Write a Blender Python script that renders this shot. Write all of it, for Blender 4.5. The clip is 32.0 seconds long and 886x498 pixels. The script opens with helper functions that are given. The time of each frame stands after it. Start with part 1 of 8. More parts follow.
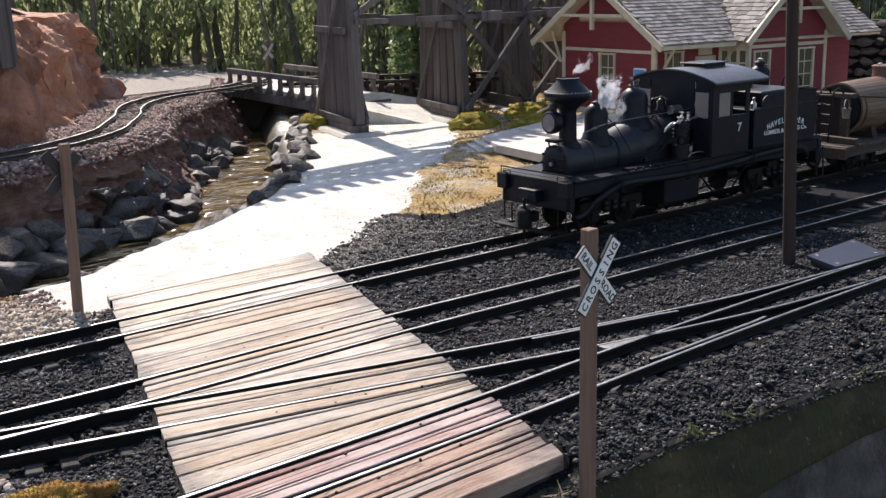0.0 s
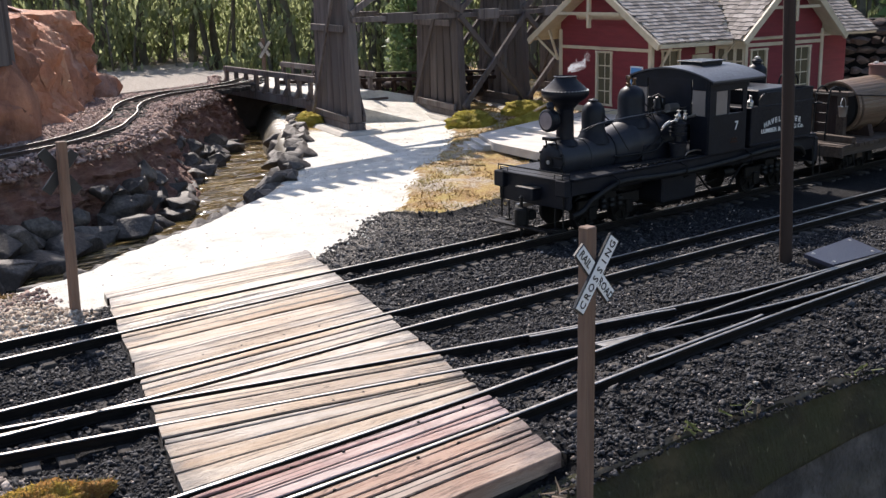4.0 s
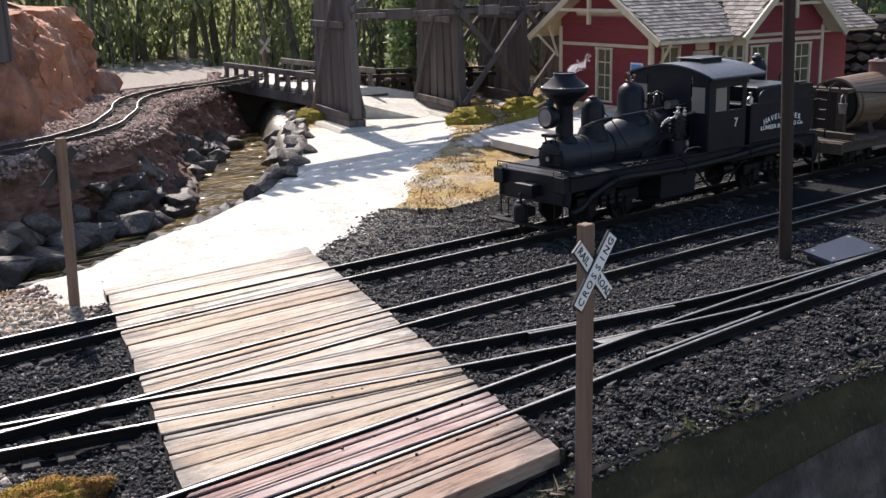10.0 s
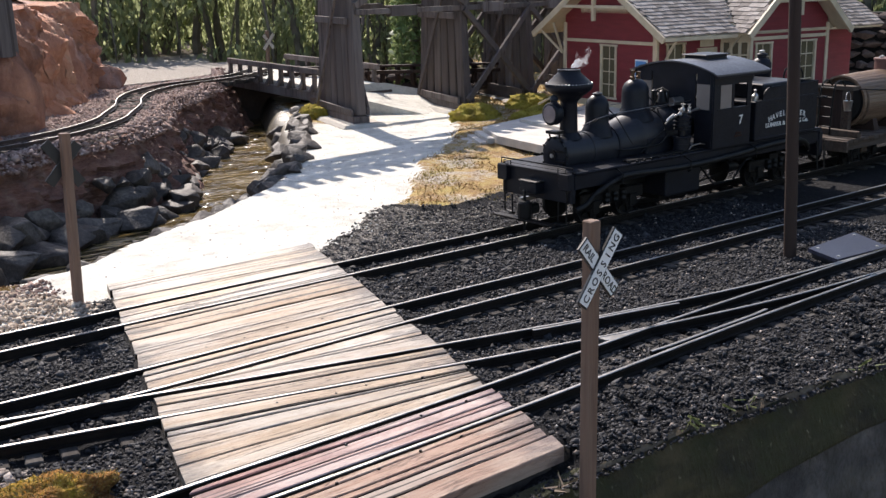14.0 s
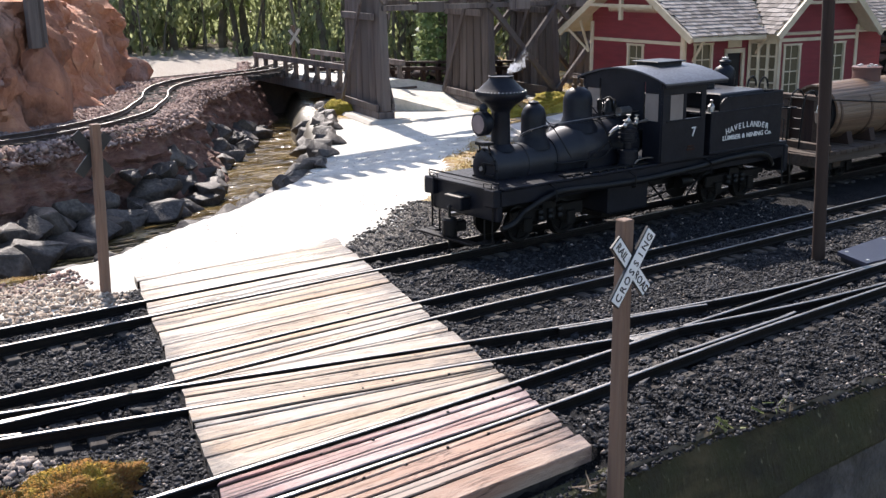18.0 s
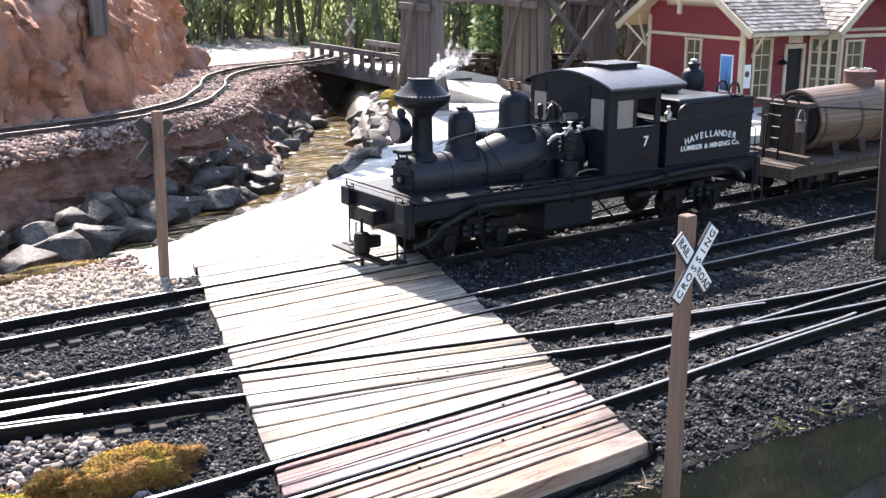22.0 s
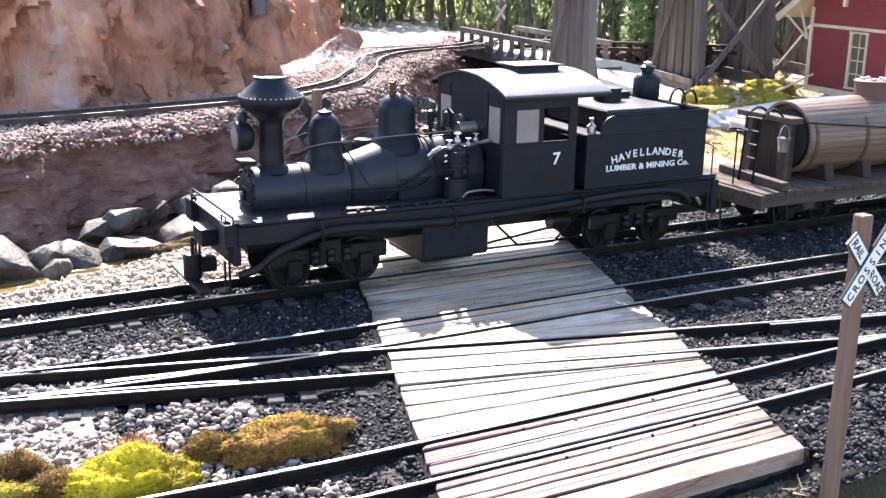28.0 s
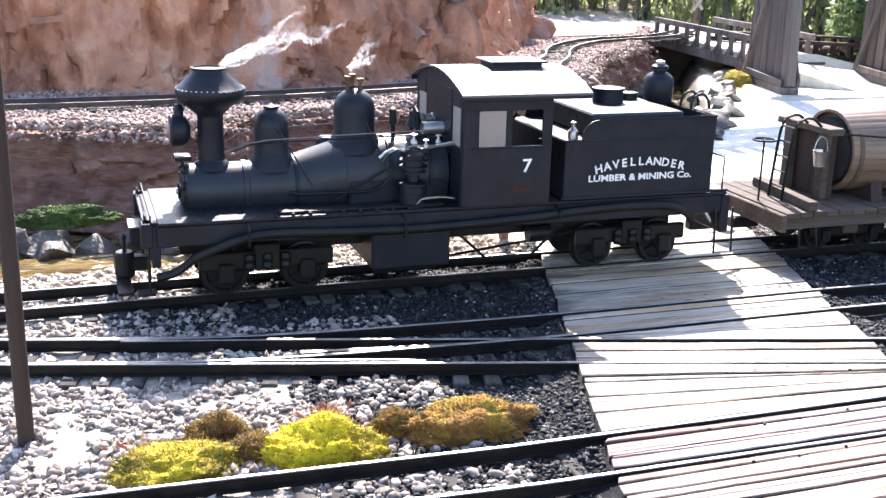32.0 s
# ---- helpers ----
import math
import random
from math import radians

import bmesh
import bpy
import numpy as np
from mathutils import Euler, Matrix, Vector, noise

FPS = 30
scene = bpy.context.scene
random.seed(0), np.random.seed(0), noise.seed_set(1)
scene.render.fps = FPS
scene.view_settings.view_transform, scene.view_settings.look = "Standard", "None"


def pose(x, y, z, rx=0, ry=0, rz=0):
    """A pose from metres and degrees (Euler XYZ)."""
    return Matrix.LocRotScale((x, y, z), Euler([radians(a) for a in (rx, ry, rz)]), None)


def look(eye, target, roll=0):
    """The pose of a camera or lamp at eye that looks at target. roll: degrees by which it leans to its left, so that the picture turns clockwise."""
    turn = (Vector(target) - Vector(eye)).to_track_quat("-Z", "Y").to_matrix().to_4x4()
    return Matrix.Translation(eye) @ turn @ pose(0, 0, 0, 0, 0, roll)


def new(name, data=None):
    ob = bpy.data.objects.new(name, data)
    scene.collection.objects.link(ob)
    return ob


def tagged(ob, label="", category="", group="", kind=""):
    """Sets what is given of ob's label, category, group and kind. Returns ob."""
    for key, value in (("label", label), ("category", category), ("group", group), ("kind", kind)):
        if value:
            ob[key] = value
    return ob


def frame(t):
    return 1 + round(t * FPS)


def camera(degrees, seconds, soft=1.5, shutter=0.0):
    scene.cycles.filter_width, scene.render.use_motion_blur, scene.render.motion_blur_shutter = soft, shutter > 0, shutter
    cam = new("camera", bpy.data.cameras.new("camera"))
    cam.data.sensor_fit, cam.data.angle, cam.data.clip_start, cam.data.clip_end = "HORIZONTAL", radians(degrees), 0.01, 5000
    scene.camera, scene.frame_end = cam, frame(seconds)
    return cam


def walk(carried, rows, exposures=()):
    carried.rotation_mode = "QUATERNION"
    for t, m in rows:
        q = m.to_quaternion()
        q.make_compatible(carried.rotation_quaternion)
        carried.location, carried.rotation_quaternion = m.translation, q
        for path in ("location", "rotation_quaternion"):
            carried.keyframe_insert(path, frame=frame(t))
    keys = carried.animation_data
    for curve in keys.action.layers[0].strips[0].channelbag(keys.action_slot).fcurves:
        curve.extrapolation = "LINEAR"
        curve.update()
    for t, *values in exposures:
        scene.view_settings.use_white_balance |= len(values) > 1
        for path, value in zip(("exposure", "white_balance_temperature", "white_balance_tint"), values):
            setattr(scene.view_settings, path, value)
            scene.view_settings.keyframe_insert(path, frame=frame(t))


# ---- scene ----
cam = camera(44.45, 32.0, 1.45)
EXPOSURES = [(0.0, 1.34, 6700.0, 15.0), (14.0, 1.34, 6700.0, 15.0), (17.0, 1.59, 6600.0, 15.0), (20.0, 1.89, 6600.0, 15.0), (22.0, 2.41, 6600.0, 15.0), (24.5, 2.92, 6700.0, 15.0), (26.5, 2.89, 6500.0, 15.0), (28.0, 2.81, 6500.0, 15.0), (32.0, 2.91, 6400.0, 15.0)]
PATH = [
    (0, (0.0115, -0.0137, 0.2893), (1.2722, 1.4658, -0.1815), -1.37),
    (0.5, (0.0115, -0.0130, 0.2894), (1.2695, 1.4686, -0.1820), -1.25),
    (1, (0.0108, -0.0119, 0.2891), (1.2690, 1.4693, -0.1830), -1.21),
    (1.5, (0.0102, -0.0119, 0.2893), (1.2704, 1.4675, -0.1831), -1.18),
    (2, (0.0117, -0.0125, 0.2894), (1.2742, 1.4650, -0.1830), -1.23),
    (2.5, (0.0124, -0.0129, 0.2897), (1.2743, 1.4649, -0.1835), -1.30),
    (3, (0.0118, -0.0132, 0.2895), (1.2741, 1.4640, -0.1844), -1.31),
    (3.5, (0.0106, -0.0130, 0.2891), (1.2752, 1.4624, -0.1843), -1.27),
    (5.5, (0.0114, -0.0142, 0.2895), (1.2793, 1.4567, -0.1887), -1.40),
    (6, (0.0127, -0.0136, 0.2895), (1.2814, 1.4563, -0.1897), -1.42),
    (6.5, (0.0135, -0.0145, 0.2898), (1.2793, 1.4573, -0.1913), -1.50),
    (7, (0.0124, -0.0150, 0.2895), (1.2790, 1.4566, -0.1902), -1.45),
    (7.5, (0.0132, -0.0153, 0.2898), (1.2819, 1.4547, -0.1894), -1.54),
    (8, (0.0135, -0.0150, 0.2900), (1.2805, 1.4561, -0.1901), -1.55),
    (8.5, (0.0136, -0.0146, 0.2896), (1.2765, 1.4597, -0.1915), -1.49),
    (9, (0.0124, -0.0136, 0.2895), (1.2746, 1.4613, -0.1918), -1.34),
    (9.5, (0.0115, -0.0136, 0.2894), (1.2726, 1.4621, -0.1921), -1.26),
    (10, (0.0114, -0.0141, 0.2897), (1.2748, 1.4599, -0.1912), -1.27),
    (10.5, (0.0127, -0.0138, 0.2898), (1.2776, 1.4595, -0.1894), -1.27),
    (11, (0.0132, -0.0116, 0.2891), (1.2712, 1.4670, -0.1916), -1.16),
    (11.5, (0.0126, -0.0129, 0.2892), (1.2719, 1.4643, -0.1924), -1.20),
    (12, (0.0108, -0.0129, 0.2888), (1.2712, 1.4633, -0.1933), -1.18),
    (12.5, (0.0101, -0.0125, 0.2885), (1.2686, 1.4649, -0.1948), -1.10),
    (13, (0.0104, -0.0113, 0.2888), (1.2712, 1.4636, -0.1957), -1.05),
    (13.5, (0.0114, -0.0107, 0.2889), (1.2728, 1.4637, -0.1958), -1.07),
    (14, (0.0119, -0.0118, 0.2889), (1.2701, 1.4648, -0.1978), -1.13),
    (14.5, (0.0112, -0.0121, 0.2886), (1.2699, 1.4646, -0.1961), -1.09),
    (16.5, (0.0108, -0.0118, 0.2893), (1.2614, 1.4709, -0.1981), -0.99),
    (17, (0.0107, -0.0120, 0.2896), (1.2599, 1.4711, -0.2001), -0.97),
    (17.5, (0.0102, -0.0093, 0.2891), (1.2523, 1.4796, -0.2009), -0.79),
    (18, (0.0072, -0.0063, 0.2879), (1.2374, 1.4924, -0.2028), -0.40),
    (18.5, (0.0061, -0.0040, 0.2877), (1.2261, 1.5018, -0.2066), -0.19),
    (19, (0.0044, -0.0034, 0.2880), (1.2191, 1.5054, -0.2102), -0.18),
    (19.5, (0.0026, -0.0029, 0.2874), (1.2089, 1.5127, -0.2106), -0.01),
    (20, (0.0012, -0.0024, 0.2875), (1.2003, 1.5182, -0.2124), 0.18),
    (20.5, (0.0012, -0.0023, 0.2876), (1.1913, 1.5268, -0.2078), 0.23),
    (21, (0.0028, -0.0038, 0.2882), (1.1815, 1.5327, -0.2115), -0.03),
    (21.5, (0.0029, -0.0039, 0.2880), (1.1711, 1.5395, -0.2150), -0.06),
    (22, (0.0020, -0.0023, 0.2877), (1.1592, 1.5488, -0.2169), 0.10),
    (22.5, (-0.0006, -0.0010, 0.2871), (1.1507, 1.5542, -0.2186), 0.30),
    (23, (0.0002, -0.0001, 0.2871), (1.1452, 1.5609, -0.2154), 0.38),
    (23.5, (-0.0001, -0.0004, 0.2869), (1.1301, 1.5706, -0.2177), 0.36),
    (24, (-0.0019, 0.0017, 0.2867), (1.1101, 1.5833, -0.2252), 0.50),
    (24.5, (-0.0033, 0.0032, 0.2862), (1.0855, 1.5993, -0.2306), 0.63),
    (26.5, (-0.0035, 0.0042, 0.2860), (1.0249, 1.6370, -0.2398), 0.73),
    (27, (-0.0055, 0.0056, 0.2854), (1.0058, 1.6481, -0.2433), 0.86),
    (27.5, (-0.0072, 0.0068, 0.2853), (0.9749, 1.6661, -0.2462), 0.97),
    (28, (-0.0081, 0.0075, 0.2853), (0.9388, 1.6877, -0.2441), 1.05),
    (28.5, (-0.0075, 0.0074, 0.2860), (0.8912, 1.7129, -0.2468), 0.92),
    (29, (-0.0087, 0.0063, 0.2859), (0.8458, 1.7326, -0.2523), 0.72),
    (29.5, (-0.0098, 0.0056, 0.2854), (0.8120, 1.7464, -0.2569), 0.67),
    (30, (-0.0129, 0.0045, 0.2862), (0.7708, 1.7618, -0.2593), 0.72),
    (30.5, (-0.0129, 0.0028, 0.2859), (0.7434, 1.7737, -0.2546), 0.76),
    (31, (-0.0120, 0.0037, 0.2861), (0.7150, 1.7878, -0.2510), 0.84),
    (31.5, (-0.0153, 0.0033, 0.2879), (0.6872, 1.7956, -0.2543), 1.16),
    (32, (-0.0187, 0.0064, 0.2867), (0.6284, 1.8150, -0.2706), 1.43),
]
walk(cam, [(t, look(eye, target, roll)) for t, eye, target, roll in PATH], EXPOSURES)

# Sun from behind and to the side, high enough for short shadows towards the lens.
SUN_DIR = Vector((0.355, 1.035, 1.0)).normalized()
SUN_ELEV = math.asin(SUN_DIR.z)
SUN_ROT = math.atan2(SUN_DIR.x, SUN_DIR.y)
world = bpy.data.worlds.new("sky")
scene.world = world
world.use_nodes = True
_n, _l = world.node_tree.nodes, world.node_tree.links
_n.clear()
_sky = _n.new("ShaderNodeTexSky")
_sky.sky_type, _sky.sun_disc = "NISHITA", False
_sky.sun_elevation, _sky.sun_rotation = SUN_ELEV, SUN_ROT
_bg = _n.new("ShaderNodeBackground")
_bg.inputs["Strength"].default_value = 0.088
_out = _n.new("ShaderNodeOutputWorld")
_l.new(_sky.outputs[0], _bg.inputs[0])
_l.new(_bg.outputs[0], _out.inputs[0])
sun = new("sun", bpy.data.lights.new("sun", "SUN"))
sun.data.energy, sun.data.angle, sun.data.color = 2.9, radians(0.53), (1.0, 0.95, 0.88)
sun.matrix_world = look(SUN_DIR * 10, (0, 0, 0))

# ---- small tools ----
rnd = random.Random(7)


def lerp(a, b, k):
    return a + (b - a) * k


def poly_y(pts, x):
    """The height of a broken line at x."""
    return float(np.interp(x, [p[0] for p in pts], [p[1] for p in pts]))


def smooth_line(pts, step):
    """A broken line, rounded by Catmull-Rom, as points about one step apart."""
    p = [Vector((*q, 0)) if len(q) == 2 else Vector(q) for q in pts]
    p = [p[0] * 2 - p[1]] + p + [p[-1] * 2 - p[-2]]
    out = []
    for i in range(1, len(p) - 2):
        n = max(1, int((p[i + 1] - p[i]).length / step))
        for k in range(n):
            t = k / n
            a, b, c, d = p[i - 1], p[i], p[i + 1], p[i + 2]
            out.append(0.5 * (2 * b + (c - a) * t + (2 * a - 5 * b + 4 * c - d) * t * t + (3 * b - a - 3 * c + d) * t ** 3))
    out.append(p[-2].copy())
    return out


def mesh_of(bm, name="mesh"):
    me = bpy.data.meshes.new(name)
    bmesh.ops.recalc_face_normals(bm, faces=bm.faces)
    bm.to_mesh(me)
    bm.free()
    return me


def shade(me, angle=0.6):
    me.polygons.foreach_set("use_smooth", [True] * len(me.polygons))
    try:
        me.set_sharp_from_angle(angle=angle)
    except Exception:
        pass
    return me


def part(name, bm, material, parent=None, label="", smooth=False, at=None):
    """One mesh object from a bmesh or a mesh, under a thing or part."""
    me = bm if isinstance(bm, bpy.types.Mesh) else mesh_of(bm, name)
    if smooth:
        shade(me)
    if material is not None and not me.materials:
        me.materials.append(material)
    ob = new(name, me)
    if parent is not None:
        ob.parent = parent
    if at is not None:
        ob.matrix_basis = at
    if label:
        ob["label"] = label
    return ob


def thing(name, label, category, group="", kind="", at=None):
    ob = new(name)
    ob.empty_display_size = 0.02
    if at is not None:
        ob.matrix_basis = at
    return tagged(ob, label, category, group, kind)


def add_box(bm, lo, hi, bevel=0.0, m=None):
    """A box from corner to corner, its edges taken off."""
    a, b = Vector(lo), Vector(hi)
    res = bmesh.ops.create_cube(bm, size=1.0)
    vs = res["verts"]
    for v in vs:
        v.co = Vector((lerp(a.x, b.x, v.co.x + 0.5), lerp(a.y, b.y, v.co.y + 0.5), lerp(a.z, b.z, v.co.z + 0.5)))
    if bevel:
        es = list({e for v in vs for e in v.link_edges})
        r = bmesh.ops.bevel(bm, geom=es, offset=bevel, segments=1, affect="EDGES", profile=0.5)
        vs = list({v for f in r["faces"] for v in f.verts} | {v for v in vs if v.is_valid})
    if m is not None:
        bmesh.ops.transform(bm, matrix=m, verts=[v for v in vs if v.is_valid])
    return vs


def box(lo, hi, bevel=0.0, m=None):
    bm = bmesh.new()
    add_box(bm, lo, hi, bevel, m)
    return bm


def add_bar(bm, p, q, w, h, bevel=0.0, up=(0, 0, 1)):
    """A squared bar from p to q."""
    p, q = Vector(p), Vector(q)
    d = (q - p)
    x = d.normalized()
    y = Vector(up).cross(x)
    if y.length < 1e-4:
        y = Vector((0, 1, 0)).cross(x)
    y.normalize()
    z = x.cross(y)
    m = Matrix(((x.x, y.x, z.x, p.x), (x.y, y.y, z.y, p.y), (x.z, y.z, z.z, p.z), (0, 0, 0, 1)))
    add_box(bm, (0, -w / 2, -h / 2), (d.length, w / 2, h / 2), bevel, m)


def bar(p, q, w, h, bevel=0.0, up=(0, 0, 1)):
    bm = bmesh.new()
    add_bar(bm, p, q, w, h, bevel, up)
    return bm


def add_turned(bm, profile, segs=24, m=None):
    """A body turned round z from (radius, height) pairs."""
    rings = []
    for r, z in profile:
        if r < 1e-6:
            rings.append([bm.verts.new((0, 0, z))])
        else:
            rings.append([bm.verts.new((r * math.cos(2 * math.pi * k / segs), r * math.sin(2 * math.pi * k / segs), z)) for k in range(segs)])
    for a, b in zip(rings, rings[1:]):
        for k in range(segs):
            j = (k + 1) % segs
            if len(a) == 1 and len(b) == 1:
                continue
            if len(a) == 1:
                bm.faces.new((a[0], b[j], b[k]))
            elif len(b) == 1:
                bm.faces.new((a[k], a[j], b[0]))
            else:
                bm.faces.new((a[k], a[j], b[j], b[k]))
    for ring in (rings[0], rings[-1]):
        if len(ring) > 1:
            try:
                bm.faces.new(ring)
            except ValueError:
                pass
    if m is not None:
        bmesh.ops.transform(bm, matrix=m, verts=[v for r in rings for v in r])


def turned(profile, segs=24, m=None):
    bm = bmesh.new()
    add_turned(bm, profile, segs, m)
    return bm


AXIS_X = Matrix.Rotation(radians(90), 4, "Y")
AXIS_Y = Matrix.Rotation(radians(-90), 4, "X")


def along(p, q):
    """The turn and place that lay a body turned round z from p to q."""
    d = Vector(q) - Vector(p)
    return Matrix.Translation(p) @ d.to_track_quat("Z", "Y").to_matrix().to_4x4()


def add_tube(bm, pts, r, segs=8):
    """A round tube along points."""
    pts = [Vector(p) for p in pts]
    rings, side = [], None
    for i, p in enumerate(pts):
        d = (pts[min(i + 1, len(pts) - 1)] - pts[max(i - 1, 0)]).normalized()
        if side is None:
            side = d.orthogonal().normalized()
        side = (side - d * side.dot(d)).normalized()
        other = d.cross(side)
        rings.append([bm.verts.new(p + (side * math.cos(2 * math.pi * k / segs) + other * math.sin(2 * math.pi * k / segs)) * r) for k in range(segs)])
    for a, b in zip(rings, rings[1:]):
        for k in range(segs):
            j = (k + 1) % segs
            bm.faces.new((a[k], a[j], b[j], b[k]))
    bm.faces.new(rings[0][::-1])
    bm.faces.new(rings[-1])


def tube(pts, r, segs=8):
    bm = bmesh.new()
    add_tube(bm, pts, r, segs)
    return bm


def prism(outline, lo, hi, axis="y"):
    """A flat outline given thickness along an axis (outline in the other two)."""
    bm = bmesh.new()
    place = {"y": lambda a, b, c: (a, c, b), "x": lambda a, b, c: (c, a, b), "z": lambda a, b, c: (a, b, c)}[axis]
    lower = [bm.verts.new(place(a, b, lo)) for a, b in outline]
    upper = [bm.verts.new(place(a, b, hi)) for a, b in outline]
    bm.faces.new(lower)
    bm.faces.new(upper[::-1])
    for k in range(len(outline)):
        j = (k + 1) % len(outline)
        bm.faces.new((lower[k], lower[j], upper[j], upper[k]))
    return bm


def from_arrays(name, verts, faces):
    me = bpy.data.meshes.new(name)
    me.from_pydata([tuple(v) for v in verts], [], [tuple(f) for f in faces])
    me.update()
    return me


def lump(seed, size, rough=0.25, subdiv=2, cut=0.0):
    """An uneven stone or cushion about the origin."""
    bm = bmesh.new()
    bmesh.ops.create_icosphere(bm, subdivisions=subdiv, radius=1.0)
    off = Vector((seed * 3.7, seed * 1.3, seed * 2.1))
    for v in bm.verts:
        d = v.co.normalized()
        k = 1 + rough * noise.noise(d * 1.3 + off) + rough * 0.5 * noise.noise(d * 3.1 + off)
        if cut:
            for s in range(10):
                ax = Vector((math.sin(seed + s * 2.1), math.cos(seed * 1.7 + s * 1.4), math.sin(s * 3.3 + seed * 0.6))).normalized()
                h = d.dot(ax) * k
                if h > cut:
                    k -= (h - cut) * 0.9
        v.co = Vector((d.x * size[0], d.y * size[1], d.z * size[2])) * k
    return bm


# ---- materials ----
def material(name, build, rough=0.8, metal=0.0, gloss=0.5):
    """A node material; build(tool) returns the colour socket and, if any, a height socket and its bump strength."""
    mat = bpy.data.materials.new(name)
    mat.use_nodes = True
    nt = mat.node_tree
    bsdf = nt.nodes["Principled BSDF"]
    bsdf.inputs["Roughness"].default_value = rough
    bsdf.inputs["Metallic"].default_value = metal
    bsdf.inputs["Specular IOR Level"].default_value = gloss
    tool = Nodes(nt, bsdf)
    build(tool)
    return mat


class Nodes:
    def __init__(self, nt, bsdf):
        self.nt, self.bsdf = nt, bsdf

    def node(self, kind, **inputs):
        n = self.nt.nodes.new("ShaderNode" + kind)
        for key, value in inputs.items():
            key = key.replace("_", " ")
            if isinstance(value, bpy.types.NodeSocket):
                self.nt.links.new(value, n.inputs[key])
            else:
                n.inputs[key].default_value = value
        return n

    def link(self, a, b):
        self.nt.links.new(a, b)

    def place(self, scale=(1, 1, 1), own=True):
        c = self.nt.nodes.new("ShaderNodeTexCoord")
        m = self.node("Mapping", Scale=scale)
        self.link(c.outputs["Object" if own else "Generated"], m.inputs["Vector"])
        return m.outputs[0]

    def where(self, scale=(1, 1, 1)):
        g = self.nt.nodes.new("ShaderNodeNewGeometry")
        m = self.node("Mapping", Scale=scale)
        self.link(g.outputs["Position"], m.inputs["Vector"])
        return m.outputs[0]

    def noise(self, vec, scale, detail=4.0, rough=0.55):
        return self.node("TexNoise", Vector=vec, Scale=scale, Detail=detail, Roughness=rough).outputs["Fac"]

    def cells(self, vec, scale, feature="F1"):
        n = self.node("TexVoronoi", Vector=vec, Scale=scale)
        n.feature = feature
        return n

    def ramp(self, fac, *stops):
        n = self.node("ValToRGB", Fac=fac)
        els = n.color_ramp.elements
        while len(els) < len(stops):
            els.new(0.5)
        for e, (p, c) in zip(els, stops):
            e.position, e.color = p, (*c, 1) if len(c) == 3 else c
        return n.outputs[0]

    def grey(self, fac, a, b):
        return self.ramp(fac, (a, (0, 0, 0)), (b, (1, 1, 1)))

    def mix(self, fac, a, b, how="MIX"):
        n = self.nt.nodes.new("ShaderNodeMix")
        n.data_type, n.blend_type = "RGBA", how
        for s, v in ((n.inputs[0], fac), (n.inputs[6], a), (n.inputs[7], b)):
            if isinstance(v, bpy.types.NodeSocket):
                self.link(v, s)
            elif isinstance(v, (int, float)):
                s.default_value = v
            else:
                s.default_value = (*v, 1)
        return n.outputs[2]

    def math(self, op, a, b=0.0):
        n = self.nt.nodes.new("ShaderNodeMath")
        n.operation = op
        for s, v in zip(n.inputs, (a, b)):
            if isinstance(v, bpy.types.NodeSocket):
                self.link(v, s)
            else:
                s.default_value = v
        return n.outputs[0]

    def chance(self):
        return self.nt.nodes.new("ShaderNodeObjectInfo").outputs["Random"]

    def island(self):
        return self.nt.nodes.new("ShaderNodeNewGeometry").outputs["Random Per Island"]

    def colour(self, socket):
        self.link(socket, self.bsdf.inputs["Base Color"])

    def rough(self, socket):
        self.link(socket, self.bsdf.inputs["Roughness"])

    def bump(self, height, strength=0.5, distance=0.002):
        b = self.node("Bump", Strength=strength, Distance=distance, Height=height)
        self.link(b.outputs[0], self.bsdf.inputs["Normal"])


def stone_like(tones, scale, bump=0.6, dist=0.003, island=False):
    def build(n):
        p = n.where()
        a, b = n.noise(p, scale, 6), n.noise(p, scale * 7, 4)
        f = n.math("ADD", n.math("MULTIPLY", a, 0.65), n.math("MULTIPLY", b, 0.35))
        c = n.ramp(f, *[(0.32 + 0.36 * k / (len(tones) - 1), t) for k, t in enumerate(tones)])
        if island:
            c = n.mix(0.55, c, n.ramp(n.island(), *[(k / (len(tones) - 1), t) for k, t in enumerate(tones)]))
        n.colour(c)
        n.bump(f, bump, dist)
    return build


M_CINDER = material("cinder_ballast", stone_like([(0.0046, 0.0044, 0.0048), (0.012, 0.0115, 0.0125), (0.030, 0.029, 0.031)], 300, 1.0, 0.005), 0.95, 0.0, 0.2)
M_CINDER_STONE = material("cinder_stone", stone_like([(0.0038, 0.0037, 0.0042), (0.009, 0.0087, 0.0098), (0.024, 0.0235, 0.026), (0.105, 0.102, 0.108)], 260, 0.8, 0.001, True), 0.75, 0.0, 0.3)
M_GRAVEL = material("pale_gravel", stone_like([(0.12, 0.10, 0.082), (0.28, 0.245, 0.205), (0.46, 0.415, 0.35)], 160, 0.9, 0.004), 0.9)
M_GRAVEL_STONE = material("pale_stone", stone_like([(0.055, 0.042, 0.034), (0.18, 0.14, 0.115), (0.36, 0.30, 0.255), (0.60, 0.53, 0.465)], 240, 0.7, 0.001, True), 0.9)
M_LEDGE_STONE = material("pinkish_brown_stone", stone_like([(0.10, 0.062, 0.052), (0.23, 0.15, 0.127), (0.36, 0.26, 0.225), (0.50, 0.395, 0.35)], 240, 0.6, 0.001, True), 0.9)
